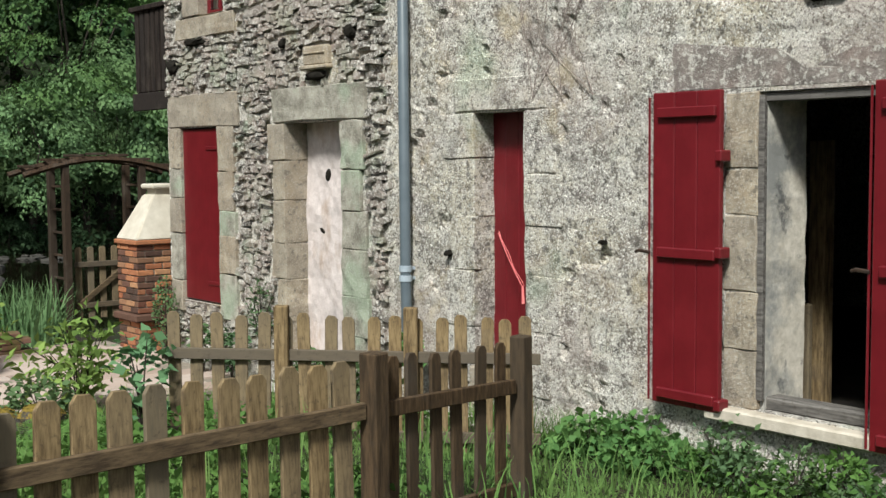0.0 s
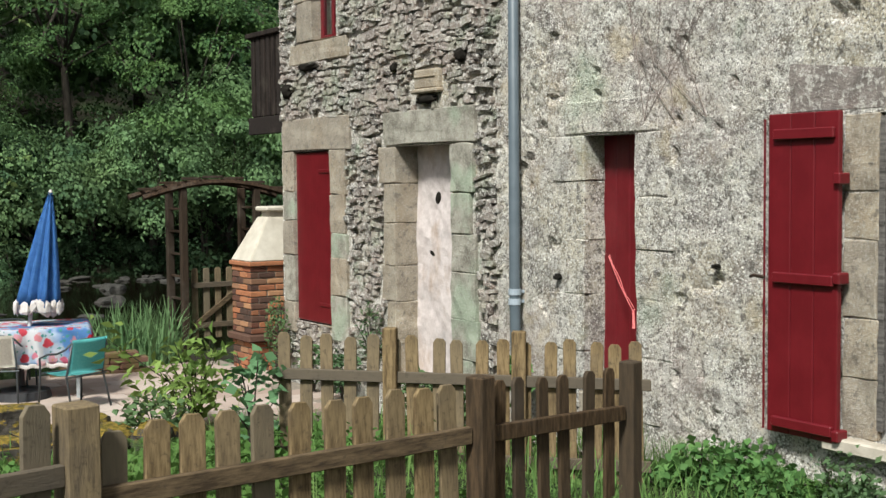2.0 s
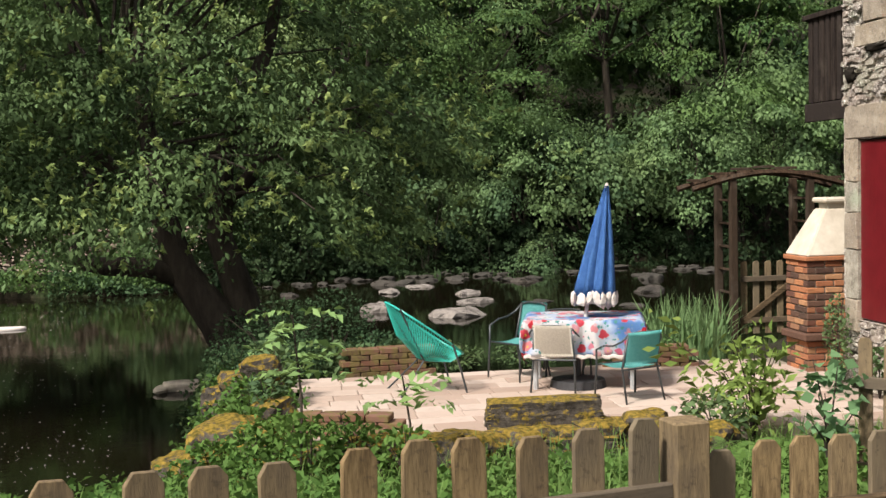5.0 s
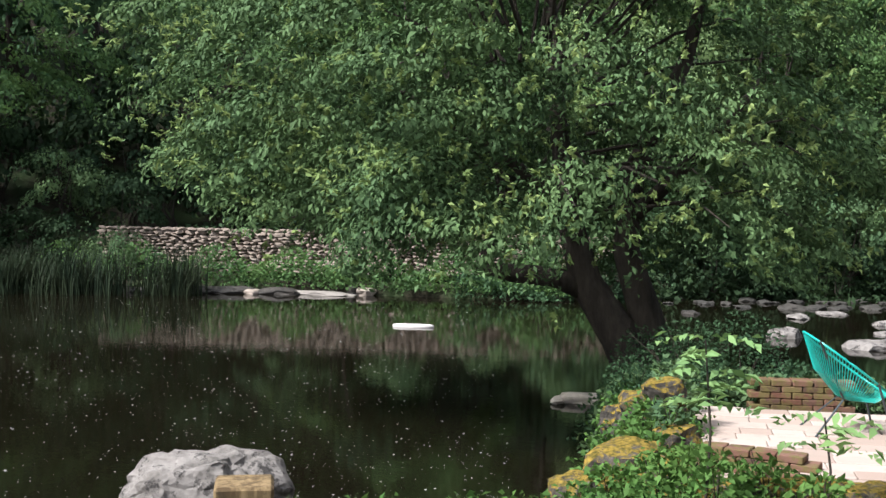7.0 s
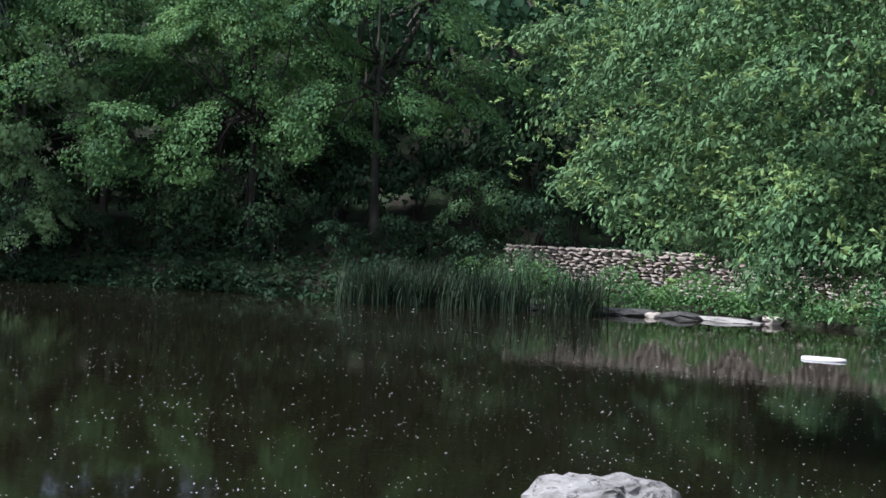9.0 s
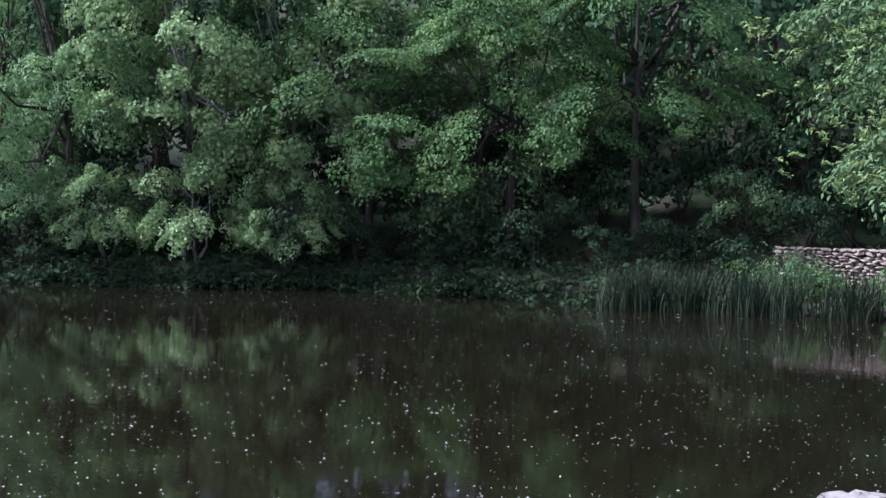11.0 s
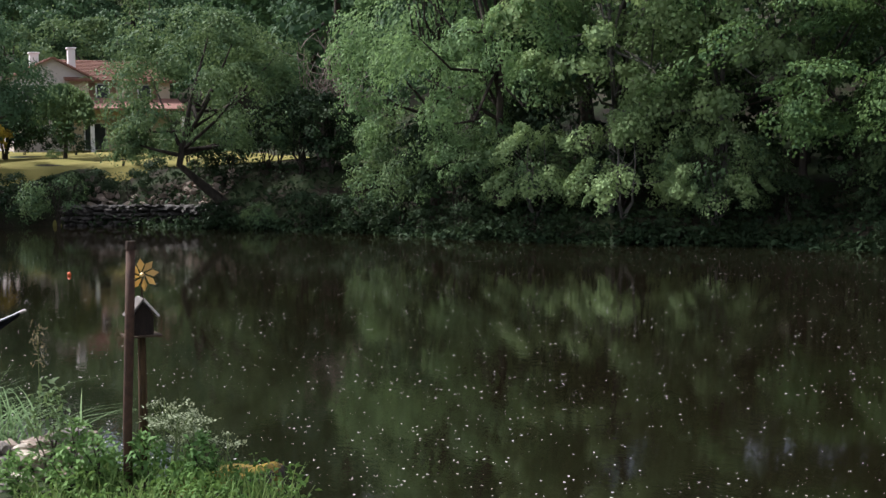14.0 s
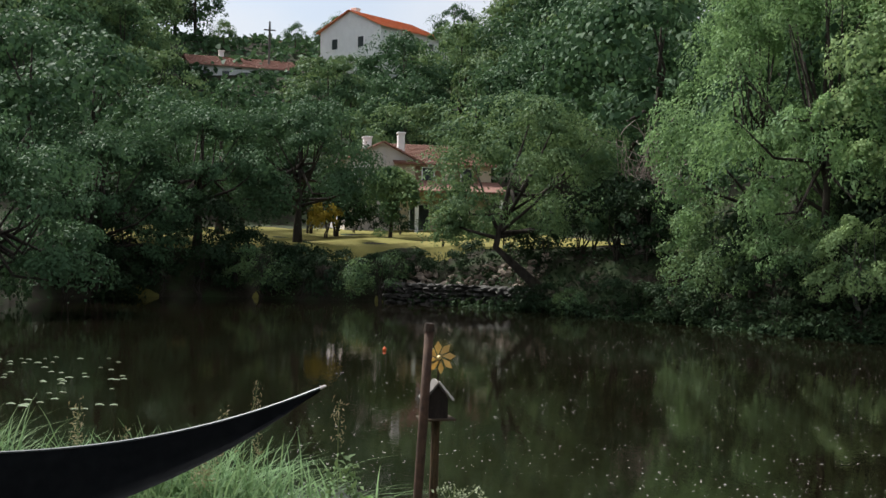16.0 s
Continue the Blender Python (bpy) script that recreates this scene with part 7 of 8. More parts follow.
stone_thing("river_boulder", -4.30, 10.1, -0.66, (1.66, 1.3, 1.0), 11, ROCK, "large pale weathered boulder in the water", "", 10, 0.14, 5, "boulder", 0.16)
for q, (x, y, sx, sy, h, mat) in enumerate([(-1.25, 17.3, 0.75, 0.4, 0.2, PALE_STONE), (-0.8, 17.15, 0.7, 0.5, 0.30, PALE_STONE), (-1.62, 17.2, 0.4, 0.2, 0.1, PALE_STONE)]):
    stone_thing("river_stone", x, y, -0.76, (sx, sy, h), q + 130, mat, "pale flat stone breaking the water by the willow", "stones in the river", q * 40)
for q, (x, y, sx, h) in enumerate([(2.5, 26.8, 1.3, 1.1), (4.15, 25.3, 2.0, 0.95), (5.1, 28.1, 1.8, 0.6), (3.3, 31.2, 1.3, 0.6), (4.3, 32.6, 1.6, 0.5), (8.3, 25.8, 1.0, 0.5), (6.6, 27.5, 0.9, 0.4), (5.2, 30.2, 1.2, 0.6), (9.8, 29.0, 1.6, 0.8), (11.0, 32.5, 1.6, 1.0), (0.6, 31.5, 1.0, 0.6), (7.4, 33.2, 1.4, 0.7), (3.4, 33.8, 1.5, 0.7)]):
    stone_thing("river_stone", x, y, -0.84, (sx * 0.6, sx * 0.45, h * 0.45), q + 140, RIVER_ROCK if q not in (0, 1, 2, 3, 4, 7) else ROCK, "rounded grey boulder standing in the river shallows", "stones in the river", q * 29, 0.2, 3, "stone", 0.3)
rng = np.random.default_rng(71)
bm = bmesh.new()
for q in range(70):
    x, y = rng.uniform(-1, 14), rng.uniform(33.5, 37.0)
    s = rng.uniform(0.2, 0.55)
    lumpy_stone(bm, pose(x, y, -0.78, 0, 0, rng.uniform(0, 180)) @ Matrix.Diagonal((s * 1.3, s * 0.8, s * 0.32, 1)), q, 0.22, 1)
tagged(part("river_cobbles", bm, RIVER_ROCK), "many grey cobbles along the rapids", "cobbles", kind="stuff")

# foam flecks, lily pads and floating things
rng = np.random.default_rng(81)
n = 16000
d, b = 9 + 34 * rng.uniform(0, 1, n) ** 1.5, np.radians(rng.uniform(-82, -8, n))
fx, fy = np.sin(b) * d, np.cos(b) * d
clus = np.sin(fx * 0.8 + 1) * np.sin(fy * 0.9) + 0.6 * np.sin(fx * 2.1 - fy * 1.3)
keep = (rng.uniform(-1.4, 1.0, n) < clus * 0.7) & (side_distance(fx, fy, NEAR_EDGE) < -0.5) & (side_distance(fx, fy, FAR_EDGE) < -1.5)
fx, fy = fx[keep], fy[keep]
sz = (0.004 + 0.010 * rng.uniform(0, 1, len(fx)) ** 3) * (0.55 + np.hypot(fx, fy) * 0.03)
ang = rng.uniform(0, 3.1, len(fx))
c = np.stack([fx, fy, np.full(len(fx), WATER_Z + 0.004)], 1)
du, dv = np.stack([np.cos(ang), np.sin(ang), ang * 0], 1) * sz[:, None] * 1.6, np.stack([-np.sin(ang), np.cos(ang), ang * 0], 1) * sz[:, None]
tagged(new("foam", quads_mesh("foam", np.stack([c - du, c - dv, c + du, c + dv], 1), FOAM)), "small white foam flecks drifting on the river", "foam", kind="stuff")
bm = bmesh.new()
for q in range(90):
    x, y, s = rng.uniform(-33, -23), rng.uniform(-4.5, 0.2), rng.uniform(0.05, 0.10)
    vs = [bm.verts.new((x + s * math.cos(a), y + s * math.sin(a), WATER_Z + 0.006 + 0.01 * math.cos(a * 2))) for a in [0.3 + k * 5.7 / 9 for k in range(10)]]
    bm.faces.new(vs + [bm.verts.new((x, y, WATER_Z + 0.006))])
tagged(part("lily_pads", bm, LILY), "pale green lily pads floating near the bank", "lily pads", kind="stuff")
bm = bmesh.new()
bmesh.ops.create_uvsphere(bm, u_segments=28, v_segments=12, radius=0.5)
for v in bm.verts:
    v.co = Vector((v.co.x * 0.95, v.co.y * 0.42 * (1 - 0.3 * v.co.x), max(-0.04, min(0.05, v.co.z * 0.3)) + 0.05 * v.co.x ** 2))
ob = tagged(part("floating_board", bm, FRINGE, smooth=True), "white rounded paddle board floating on the river", "board")
ob.matrix_basis = pose(-5.64, 26.15, WATER_Z, 0, 0, 4)
bm = bmesh.new()
bmesh.ops.create_uvsphere(bm, u_segments=16, v_segments=10, radius=0.055)
tube(bm, [(0, 0, 0.045), (0, 0, 0.075)], [0.015, 0.01], 8)
ob = tagged(part("buoy", bm, ORANGE, smooth=True), "small orange buoy floating on the river", "buoy")
ob.matrix_basis = pose(-34.9, 7.2, WATER_Z + 0.04)

# ---------- low plants ----------
def blades(rng, base, tall, width, lean, material, name, segs=3):
    """Arching blades from base points, each a strip of quads."""
    n = len(base)
    a = rng.uniform(0, 2 * math.pi, n)
    d = np.stack([np.cos(a), np.sin(a), np.zeros(n)], 1)
    s = np.stack([-np.sin(a), np.cos(a), np.zeros(n)], 1)
    hgt = tall * rng.uniform(0.6, 1.2, n)
    ln = lean * rng.uniform(0.3, 1.3, n)
    rows = []
    for q in range(segs + 1):
        u = q / segs
        p = base + d * (ln * u ** 2)[:, None] + np.array([0, 0, 1.0]) * (hgt * (u - 0.35 * (ln / (hgt + 1e-6)).clip(0, 1) * u ** 3))[:, None]
        w = width * (1 - 0.92 * u ** 1.5) * 0.5
        rows.append((p - s * w, p + s * w))
    quads = [np.stack([rows[q][0], rows[q][1], rows[q + 1][1], rows[q + 1][0]], 1) for q in range(segs)]
    return new(name, quads_mesh(name, np.concatenate(quads), material))


def scatter(rng, n, x0, x1, y0, y1, test=None):
    x, y = rng.uniform(x0, x1, n), rng.uniform(y0, y1, n)
    if test is not None:
        k = test(x, y)
        x, y = x[k], y[k]
    return np.stack([x, y, height(x, y) - 0.02], 1)


def on_near(x, y):
    return side_distance(x, y, NEAR_EDGE) > 0.15


def off_terrace(x, y):
    return on_near(x, y) & ~((x > 0.2) & (x < 6) & (y > 8.9) & (y < 12.8)) & (x < FX - 0.05)


def leafy(rng, centre, radii, n, leaf, material, name, label, cat="plant", group="", stems=6, aspect=0.55, up=1.2, stem_mat=None, clumps=None):
    """A loose plant of stems and leaves standing on its base."""
    root = empty(name, Matrix.Translation(centre), label, cat, group)
    bm = bmesh.new()
    tips = []
    for q in range(stems):
        tip = np.array([rng.normal() * radii[0] * 0.5, rng.normal() * radii[1] * 0.5, radii[2] * rng.uniform(0.7, 1.9)])
        limb(bm, [(0, 0, -0.08), tip * np.array([0.3, 0.3, 0.5]), tip], 0.008 + radii[2] * 0.006, 0.003, 5)
        tips.append(tip)
    part("stem", bm, stem_mat or BARK, root)
    if clumps:
        t = np.array([tips[q % stems] * rng.uniform(0.4, 1.0) for q in range(clumps)])
        pts = t[rng.integers(0, clumps, n)] + rng.normal(size=(n, 3)) * leaf * 1.1
    else:
        d = sphere_dirs(rng, n) * rng.uniform(0.3, 1, (n, 1)) ** 0.6
        pts = d * np.array(radii) + np.array([0, 0, radii[2]])
    pts[:, 2] = np.maximum(pts[:, 2], 0.02)
    out = unit(pts * np.array([1, 1, 0.3]) + 1e-3)
    ob = new("foliage", quads_mesh("foliage", leaf_quads(rng, pts, leaf, aspect, up, out + np.array([0, 0, -0.25])), material))
    ob.parent = root
    return root


rng = np.random.default_rng(91)
# undergrowth between the fences and the terrace
base = scatter(rng, 9000, -2.2, 5.2, 3.0, 9.2, lambda x, y: off_terrace(x, y) & ~((x > 3.2) & (y < 5)))
patch = np.clip(0.5 + 0.6 * wobble(base[:, 0], base[:, 1], 2.2), 0.15, 1) * (1 - 0.8 * smooth(6.6, 7.8, base[:, 1]))
pts = np.repeat(base, 5, 0) + rng.normal(size=(len(base) * 5, 3)) * np.array([0.07, 0.07, 0.02])
pts[:, 2] += np.repeat(patch, 5) * rng.uniform(0.02, 0.40, len(pts))
tagged(new("undergrowth", quads_mesh("undergrowth", leaf_quads(rng, pts, 0.06, 0.6, 1.0), IVY)), "nettles and ivy growing thickly inside the fence", "undergrowth", kind="stuff")
tagged(blades(rng, scatter(rng, 5000, -2.4, 5.7, 2.9, 9.0, off_terrace), 0.30, 0.012, 0.16, GRASS, "tall_grass"), "tall loose grass inside the fence", "grass", kind="stuff")
# bank cover beside the water
base = scatter(rng, 5600, -2.6, 0.3, 7.5, 13.6, lambda x, y: off_terrace(x, y) & (wobble(x, y, 2.6) > -0.28))
pts = np.repeat(base, 3, 0) + rng.normal(size=(len(base) * 3, 3)) * np.array([0.07, 0.07, 0.03])
pts[:, 2] += rng.uniform(0.02, 0.32, len(pts))
tagged(new("bank_cover", quads_mesh("bank_cover", leaf_quads(rng, pts, 0.065, 0.6, 1.1), IVY)), "bright green leafy plants covering the near bank", "ground cover", kind="stuff")
base = scatter(rng, 2600, -10.6, -8.6, 1.8, 4.4, lambda x, y: on_near(x, y) & ((x > -9.9) | (y > 2.5)))
base = base[wobble(base[:, 0], base[:, 1], 4.0) > -0.15]
pts = np.repeat(base, 3, 0) + rng.normal(size=(len(base) * 3, 3)) * np.array([0.06, 0.06, 0.02])
pts[:, 2] += rng.uniform(0.02, 0.26, len(pts)) * (0.5 + 0.6 * np.sin(pts[:, 1] * 5) ** 2)
tagged(new("bank_herbs", quads_mesh("bank_herbs", leaf_quads(rng, pts, 0.06, 0.4, 0.7), IVY)), "low green herbs on the near bank", "ground cover", kind="stuff")
base = scatter(rng, 2400, -1.6, 1.9, 12.9, 16.4, on_near)
pts = np.repeat(base, 3, 0) + rng.normal(size=(len(base) * 3, 3)) * np.array([0.08, 0.08, 0.03])
pts[:, 2] += rng.uniform(0.02, 0.45, len(pts))
tagged(new("bank_scrub", quads_mesh("bank_scrub", leaf_quads(rng, pts, 0.09, 0.5, 1.0), LEAF_MID)), "dark scrub on the bank behind the terrace", "scrub", kind="stuff")
rg = np.random.default_rng(44)
for x, y, h in [(-0.55, 8.6, 0.22), (-0.2, 8.25, 0.26), (0.2, 8.1, 0.28), (0.55, 8.25, 0.24), (-0.7, 9.3, 0.2), (-0.35, 9.75, 0.24), (-0.1, 10.3, 0.3), (-0.3, 10.9, 0.26), (0.0, 11.5, 0.32), (-0.1, 12.2, 0.34), (0.9, 8.0, 0.22), (-0.9, 8.9, 0.18), (0.05, 9.0, 0.2)]:
    leafy(rg, (x, y, ground_z(x, y)), (0.24, 0.24, h), 260, 0.075, IVY if h < 0.29 else LEAF_MID, "bank_plant", "bright leafy plant spilling over the bank stones", "plant", "plants on the near bank", 6, 0.55, 1.0)
# grass at the foot of the house
tagged(blades(rng, scatter(rng, 22000, 3.2, FX - 0.04, 1.2, 5.4), 0.06, 0.010, 0.05, GRASS, "short_grass", 2), "short green grass at the foot of the wall", "grass", kind="stuff")
tagged(blades(rng, scatter(rng, 5000, -8, 5.9, 0.8, 3.4, on_near), 0.10, 0.008, 0.06, GRASS, "garden_grass"), "rough garden grass near the fence", "grass", kind="stuff")
for q in range(13):
    h = rng.uniform(0.06, 0.17)
    leafy(rng, (FX - 0.14 - rng.uniform(0, 0.42), 3.42 + q * 0.072, 0.24), (rng.uniform(0.14, 0.26), rng.uniform(0.12, 0.2), h), 150, rng.uniform(0.05, 0.085), BRIGHT_PLANT, "broad_leaf_plant", "broad-leaved green weed against the stone wall", "plant", "weeds along the wall", 5, 0.75, 0.9)
for q in range(14):
    h = rng.uniform(0.07, 0.2)
    leafy(rng, (FX - 0.15 - rng.uniform(0, 0.4), 1.7 + q * 0.125, 0.26), (rng.uniform(0.12, 0.25), 0.18, h), int(rng.uniform(150, 330)), rng.uniform(0.03, 0.06), LEAF_MID if q % 3 else IVY, "wall_shrub", "low small-leaved shrub under the window sill", "shrub", "shrubs under the window", 9, 0.5, 0.7, None, 40 if q % 2 else None)
b = np.repeat(np.stack([FX - 0.1 - rng.uniform(0, 0.25, 16), 3.3 + np.arange(16) * 0.15 + rng.uniform(-0.05, 0.05, 16), np.full(16, 0.22)], 1), 60, 0)
b[:, 0:2] += rng.normal(size=(960, 2)) * 0.07
b[:, 0] = np.minimum(b[:, 0], FX - 0.03)
tagged(blades(rng, b, 0.25, 0.007, 0.14, GRASS, "wall_grass"), "long grass growing in tufts along the wall's foot", "grass", kind="stuff")
leafy(rng, (FX - 0.10, 8.92, 0.42), (0.14, 0.18, 0.32), 260, 0.05, LEAF_MID, "wall_weed", "feathery green weed growing from the wall", "plant", "weeds along the wall", 6, 0.35)
leafy(rng, (FX - 0.22, 6.38, 0.36), (0.12, 0.12, 0.26), 60, 0.10, BRIGHT_PLANT, "wall_weed", "bright green weed beside the downpipe", "plant", "weeds along the wall", 4, 0.7)
leafy(rng, (FX - 0.15, 10.9, 0.05), (0.12, 0.25, 0.45), 420, 0.05, LEAF_MID, "wall_creeper", "creeper climbing the corner of the house", "plant", "weeds along the wall", 6)
for q, y in enumerate((9.3, 9.9, 7.2, 7.9)):
    leafy(rng, (FX - 0.22, y, 0.1), (0.2, 0.25, 0.22), 260, 0.07, LEAF_MID, "wall_weed", "rank green weed at the wall's foot", "plant", "weeds along the wall", 6)
# dry creeper stems clinging to the render above the red door
rg = np.random.default_rng(8)
creeper = empty("dry_creeper", pose(FX - 0.012, 5.15, 2.62), "thin dry creeper stems clinging to the wall", "creeper")
for q in range(7):
    bm = bmesh.new()
    tip = np.array([0, 0.35 - 0.18 * q + rg.uniform(-0.1, 0.1), rg.uniform(0.7, 1.35)])
    mid = tip * 0.5 + np.array([0, rg.uniform(-0.12, 0.12), 0.0])
    limb(bm, [(0, -0.3 * (q % 3), 0), (0, mid[1], mid[2]), (0, *tip[1:])], 0.0032, 0.0014, 5)
    for e in range(4):
        u = rg.uniform(0.3, 0.9)
        a = tip * u
        limb(bm, [(0, a[1], a[2]), (0, a[1] + rg.uniform(-0.3, 0.3), a[2] + rg.uniform(0.1, 0.35))], 0.0017, 0.001, 4)
    part("stem", bm, TWIG, creeper)
# flowering bush by the terrace
leafy(rng, (4.05, 8.95, 0.02), (0.52, 0.5, 0.46), 430, 0.115, BUSH_GLOSS, "rose_bush", "glossy leafy bush with pale new shoots by the terrace", "shrub", "", 14, 0.42, 0.7, None, 70)
leafy(rng, (3.5, 8.5, 0.05), (0.35, 0.3, 0.2), 260, 0.08, LEAF_MID, "terrace_plant", "low green plant at the terrace's edge", "plant", "", 8)
leafy(rng, (3.2, 5.85, 0.5), (0.24, 0.2, 0.34), 110, 0.085, BLUE_GREEN, "climbing_plant", "pale blue-green broad-leaved plant at the old fence", "plant", "", 6, 0.85, 1.4)
for q, (x, y) in enumerate([(2.3, 6.6), (3.0, 7.4), (3.6, 6.9), (2.7, 5.9)]):
    fern = empty("fern", pose(x, y, ground_z(x, y)), "green fern with arching fronds inside the fence", "fern", "ferns")
    for f in range(9):
        a = f * 0.7 + q
        n = 26
        u = np.linspace(0.1, 1, n)
        mid = np.stack([np.cos(a) * u * 0.5, np.sin(a) * u * 0.5, 0.55 * u - 0.38 * u ** 2.2], 1)
        side = np.array([-math.sin(a), math.cos(a), 0])
        quads = []
        for s in (-1, 1):
            w = (0.12 * np.sin(np.pi * np.clip(u, 0, 1) ** 0.7) + 0.015)[:, None]
            tip = mid + s * side * w + np.array([0, 0, -0.02])
            e = np.array([math.cos(a), math.sin(a), 0]) * 0.011
            quads.append(np.stack([mid - e, (mid + tip) / 2 - e * 1.3, tip, (mid + tip) / 2 + e * 1.3], 1))
        ob = new("frond", quads_mesh("frond", np.concatenate(quads), IVY))
        ob.parent = fern
# saplings with feathered leaves
for x, y, tall, tiers, seed in [(0.12, 8.15, 1.28, 5, 1), (0.95, 8.3, 0.75, 3, 2)]:
    rg = np.random.default_rng(seed)
    sap = empty("sapling", pose(x, y, ground_z(x, y)), "thin young ash sapling with feathered leaves", "sapling", "saplings")
    bm = bmesh.new()
    limb(bm, [(0, 0, -0.1), (0.03, 0, tall * 0.5), (-0.02, 0.02, tall)], 0.013, 0.006, 6)
    part("stem", bm, BARK, sap)
    for q in range(tiers * 2):
        z = tall * (0.55 + 0.45 * (q // 2 + 1) / tiers)
        a = q * 2.4
        n = 5
        u = np.linspace(0.25, 1, n)
        ln = 0.34
        mid = np.stack([np.cos(a) * u * ln, np.sin(a) * u * ln, z - tall * 0.0 + 0.10 * u - 0.14 * u ** 2], 1)
        side = np.array([-math.sin(a), math.cos(a), 0.1])
        pts = np.concatenate([mid + side * 0.055, mid - side * 0.055, mid[-1:] * 1.05])
        ax = np.concatenate([np.tile(side, (n, 1)), np.tile(-side, (n, 1)), [[math.cos(a), math.sin(a), 0]]]) * 3
        ob = new("leaf", quads_mesh("leaf", leaf_quads(rg, pts, 0.115, 0.42, 3.0, ax), SAPLING_LEAF))
        ob.parent = sap
# dark bushes between the willow and the terrace
for x, y, rad, tall, n in [(0.1, 13.5, 0.5, 0.5, 1500), (0.75, 14.0, 0.55, 0.6, 1700), (-0.35, 14.7, 0.5, 0.6, 1500), (-0.5, 13.0, 0.35, 0.32, 900), (0.3, 12.95, 0.3, 0.3, 800), (1.2, 13.6, 0.4, 0.3, 900)]:
    leafy(rng, (x, y, ground_z(x, y) - 0.02), (rad, rad, tall), n, 0.05, LEAF_DARK, "bank_bush", "dark small-leaved bush on the bank by the willow", "shrub", "bushes by the willow", 9, 0.5, 0.8)
# irises by the arch
rg = np.random.default_rng(0)
b = np.repeat(np.array([(px, py, ground_z(px, py) - 0.02) for px, py in ((4.7, 13.1), (5.1, 12.9), (5.35, 13.3), (4.9, 13.5))]), 75, 0)
b[:, 0:2] += rg.normal(size=(300, 2)) * 0.14
tagged(blades(rg, b, 0.85, 0.035, 0.35, IRIS, "irises", 4), "clumps of tall grey-green iris leaves by the arch", "iris", kind="stuff")
leafy(rng, (4.35, 12.8, 0.0), (0.4, 0.35, 0.2), 420, 0.05, BRIGHT_PLANT, "cushion_plant", "yellow-green cushion plant on the brick edging", "plant")
leafy(rng, (3.0, 12.95, 0.0), (0.5, 0.3, 0.16), 500, 0.05, LEAF_MID, "cushion_plant", "dark cushion plant behind the table", "plant")
leafy(rng, (2.0, 13.1, -0.05), (0.5, 0.3, 0.18), 500, 0.05, LEAF_MID, "cushion_plant", "dark cushion plant behind the table", "plant")
# low cover along the whole far bank
rg = np.random.default_rng(15)
n = 20000
seg = rg.integers(1, 18, n)
fe = np.array(FAR_EDGE)
u, back = rg.uniform(0, 1, n), rg.uniform(-0.35, 1, n) ** 2 * 5.0 - 0.3
d = fe[seg + 1] - fe[seg]
ln = np.linalg.norm(d, axis=1)
x, y = fe[seg, 0] + d[:, 0] * u + d[:, 1] / ln * back, fe[seg, 1] + d[:, 1] * u - d[:, 0] / ln * back
k = (rg.uniform(0, 1, n) < ln / 9) & ~((x < -62) & (y > 0)) & ~((x > -17.5) & (x < -2) & (back < 2.2))
x, y = x[k], y[k]
pts = np.repeat(np.stack([x, y, np.maximum(height(x, y), WATER_Z - 0.05)], 1), 3, 0) + rg.normal(size=(len(x) * 3, 3)) * np.array([0.25, 0.25, 0.05])
pts[:, 2] += rg.uniform(0, 0.6, len(pts)) * (0.6 + 0.5 * np.sin(pts[:, 0] * 0.9))
tagged(new("far_bank_cover", quads_mesh("far_bank_cover", leaf_quads(rg, pts, 0.24, 0.5, 0.9), SHADE_LEAF)), "brambles and ivy trailing along the far bank, colour darkened for shade", "ground cover", kind="stuff")
base = scatter(rg, 16000, -6, 16, 32.5, 40.5, lambda x, y: side_distance(x, y, FAR_EDGE) > 0.1)
pts = np.repeat(base, 3, 0) + rg.normal(size=(len(base) * 3, 3)) * np.array([0.2, 0.2, 0.05])
pts[:, 2] += rg.uniform(0, 0.75, len(pts)) * (0.6 + 0.5 * np.sin(pts[:, 0] * 1.1 + pts[:, 1]))
tagged(new("far_bank_scrub", quads_mesh("far_bank_scrub", leaf_quads(rg, pts, 0.14, 0.5, 0.9), LEAF_DARK)), "thick leafy scrub on the far bank behind the rapids", "scrub", kind="stuff")
# reeds across the river
rg = np.random.default_rng(5)
x = np.concatenate([rg.uniform(-20.7, -17.9, 1500), rg.uniform(-17.6, -15.2, 900), rg.uniform(-14.6, -13.3, 600)])
y = np.interp(x, [-27, -20, -14, -8.7], [30.6, 31.0, 32.4, 33.5]) - rg.uniform(-0.3, 1.1, 3000)
k = np.sin(x * 4.1) + rg.normal(size=3000) > -0.4
b = np.stack([x[k], y[k], np.full(k.sum(), WATER_Z - 0.1)], 1)
b[:, 0:2] += rg.normal(size=(len(b), 2)) * 0.15
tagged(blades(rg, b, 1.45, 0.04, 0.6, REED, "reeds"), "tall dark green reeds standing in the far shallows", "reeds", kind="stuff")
pts = np.stack([rg.uniform(-19, -2, 9000), rg.uniform(33.3, 34.6, 9000), np.zeros(9000)], 1)
pts[:, 2] = -0.62 + rg.uniform(0, 1.3, 9000) * (0.45 + 0.5 * np.sin(pts[:, 0] * 1.3) ** 2)
tagged(new("wall_plants", quads_mesh("wall_plants", leaf_quads(rg, pts, 0.13, 0.5, 0.8), LEAF_BRIGHT)), "green plants hanging along the river wall", "ground cover", kind="stuff")

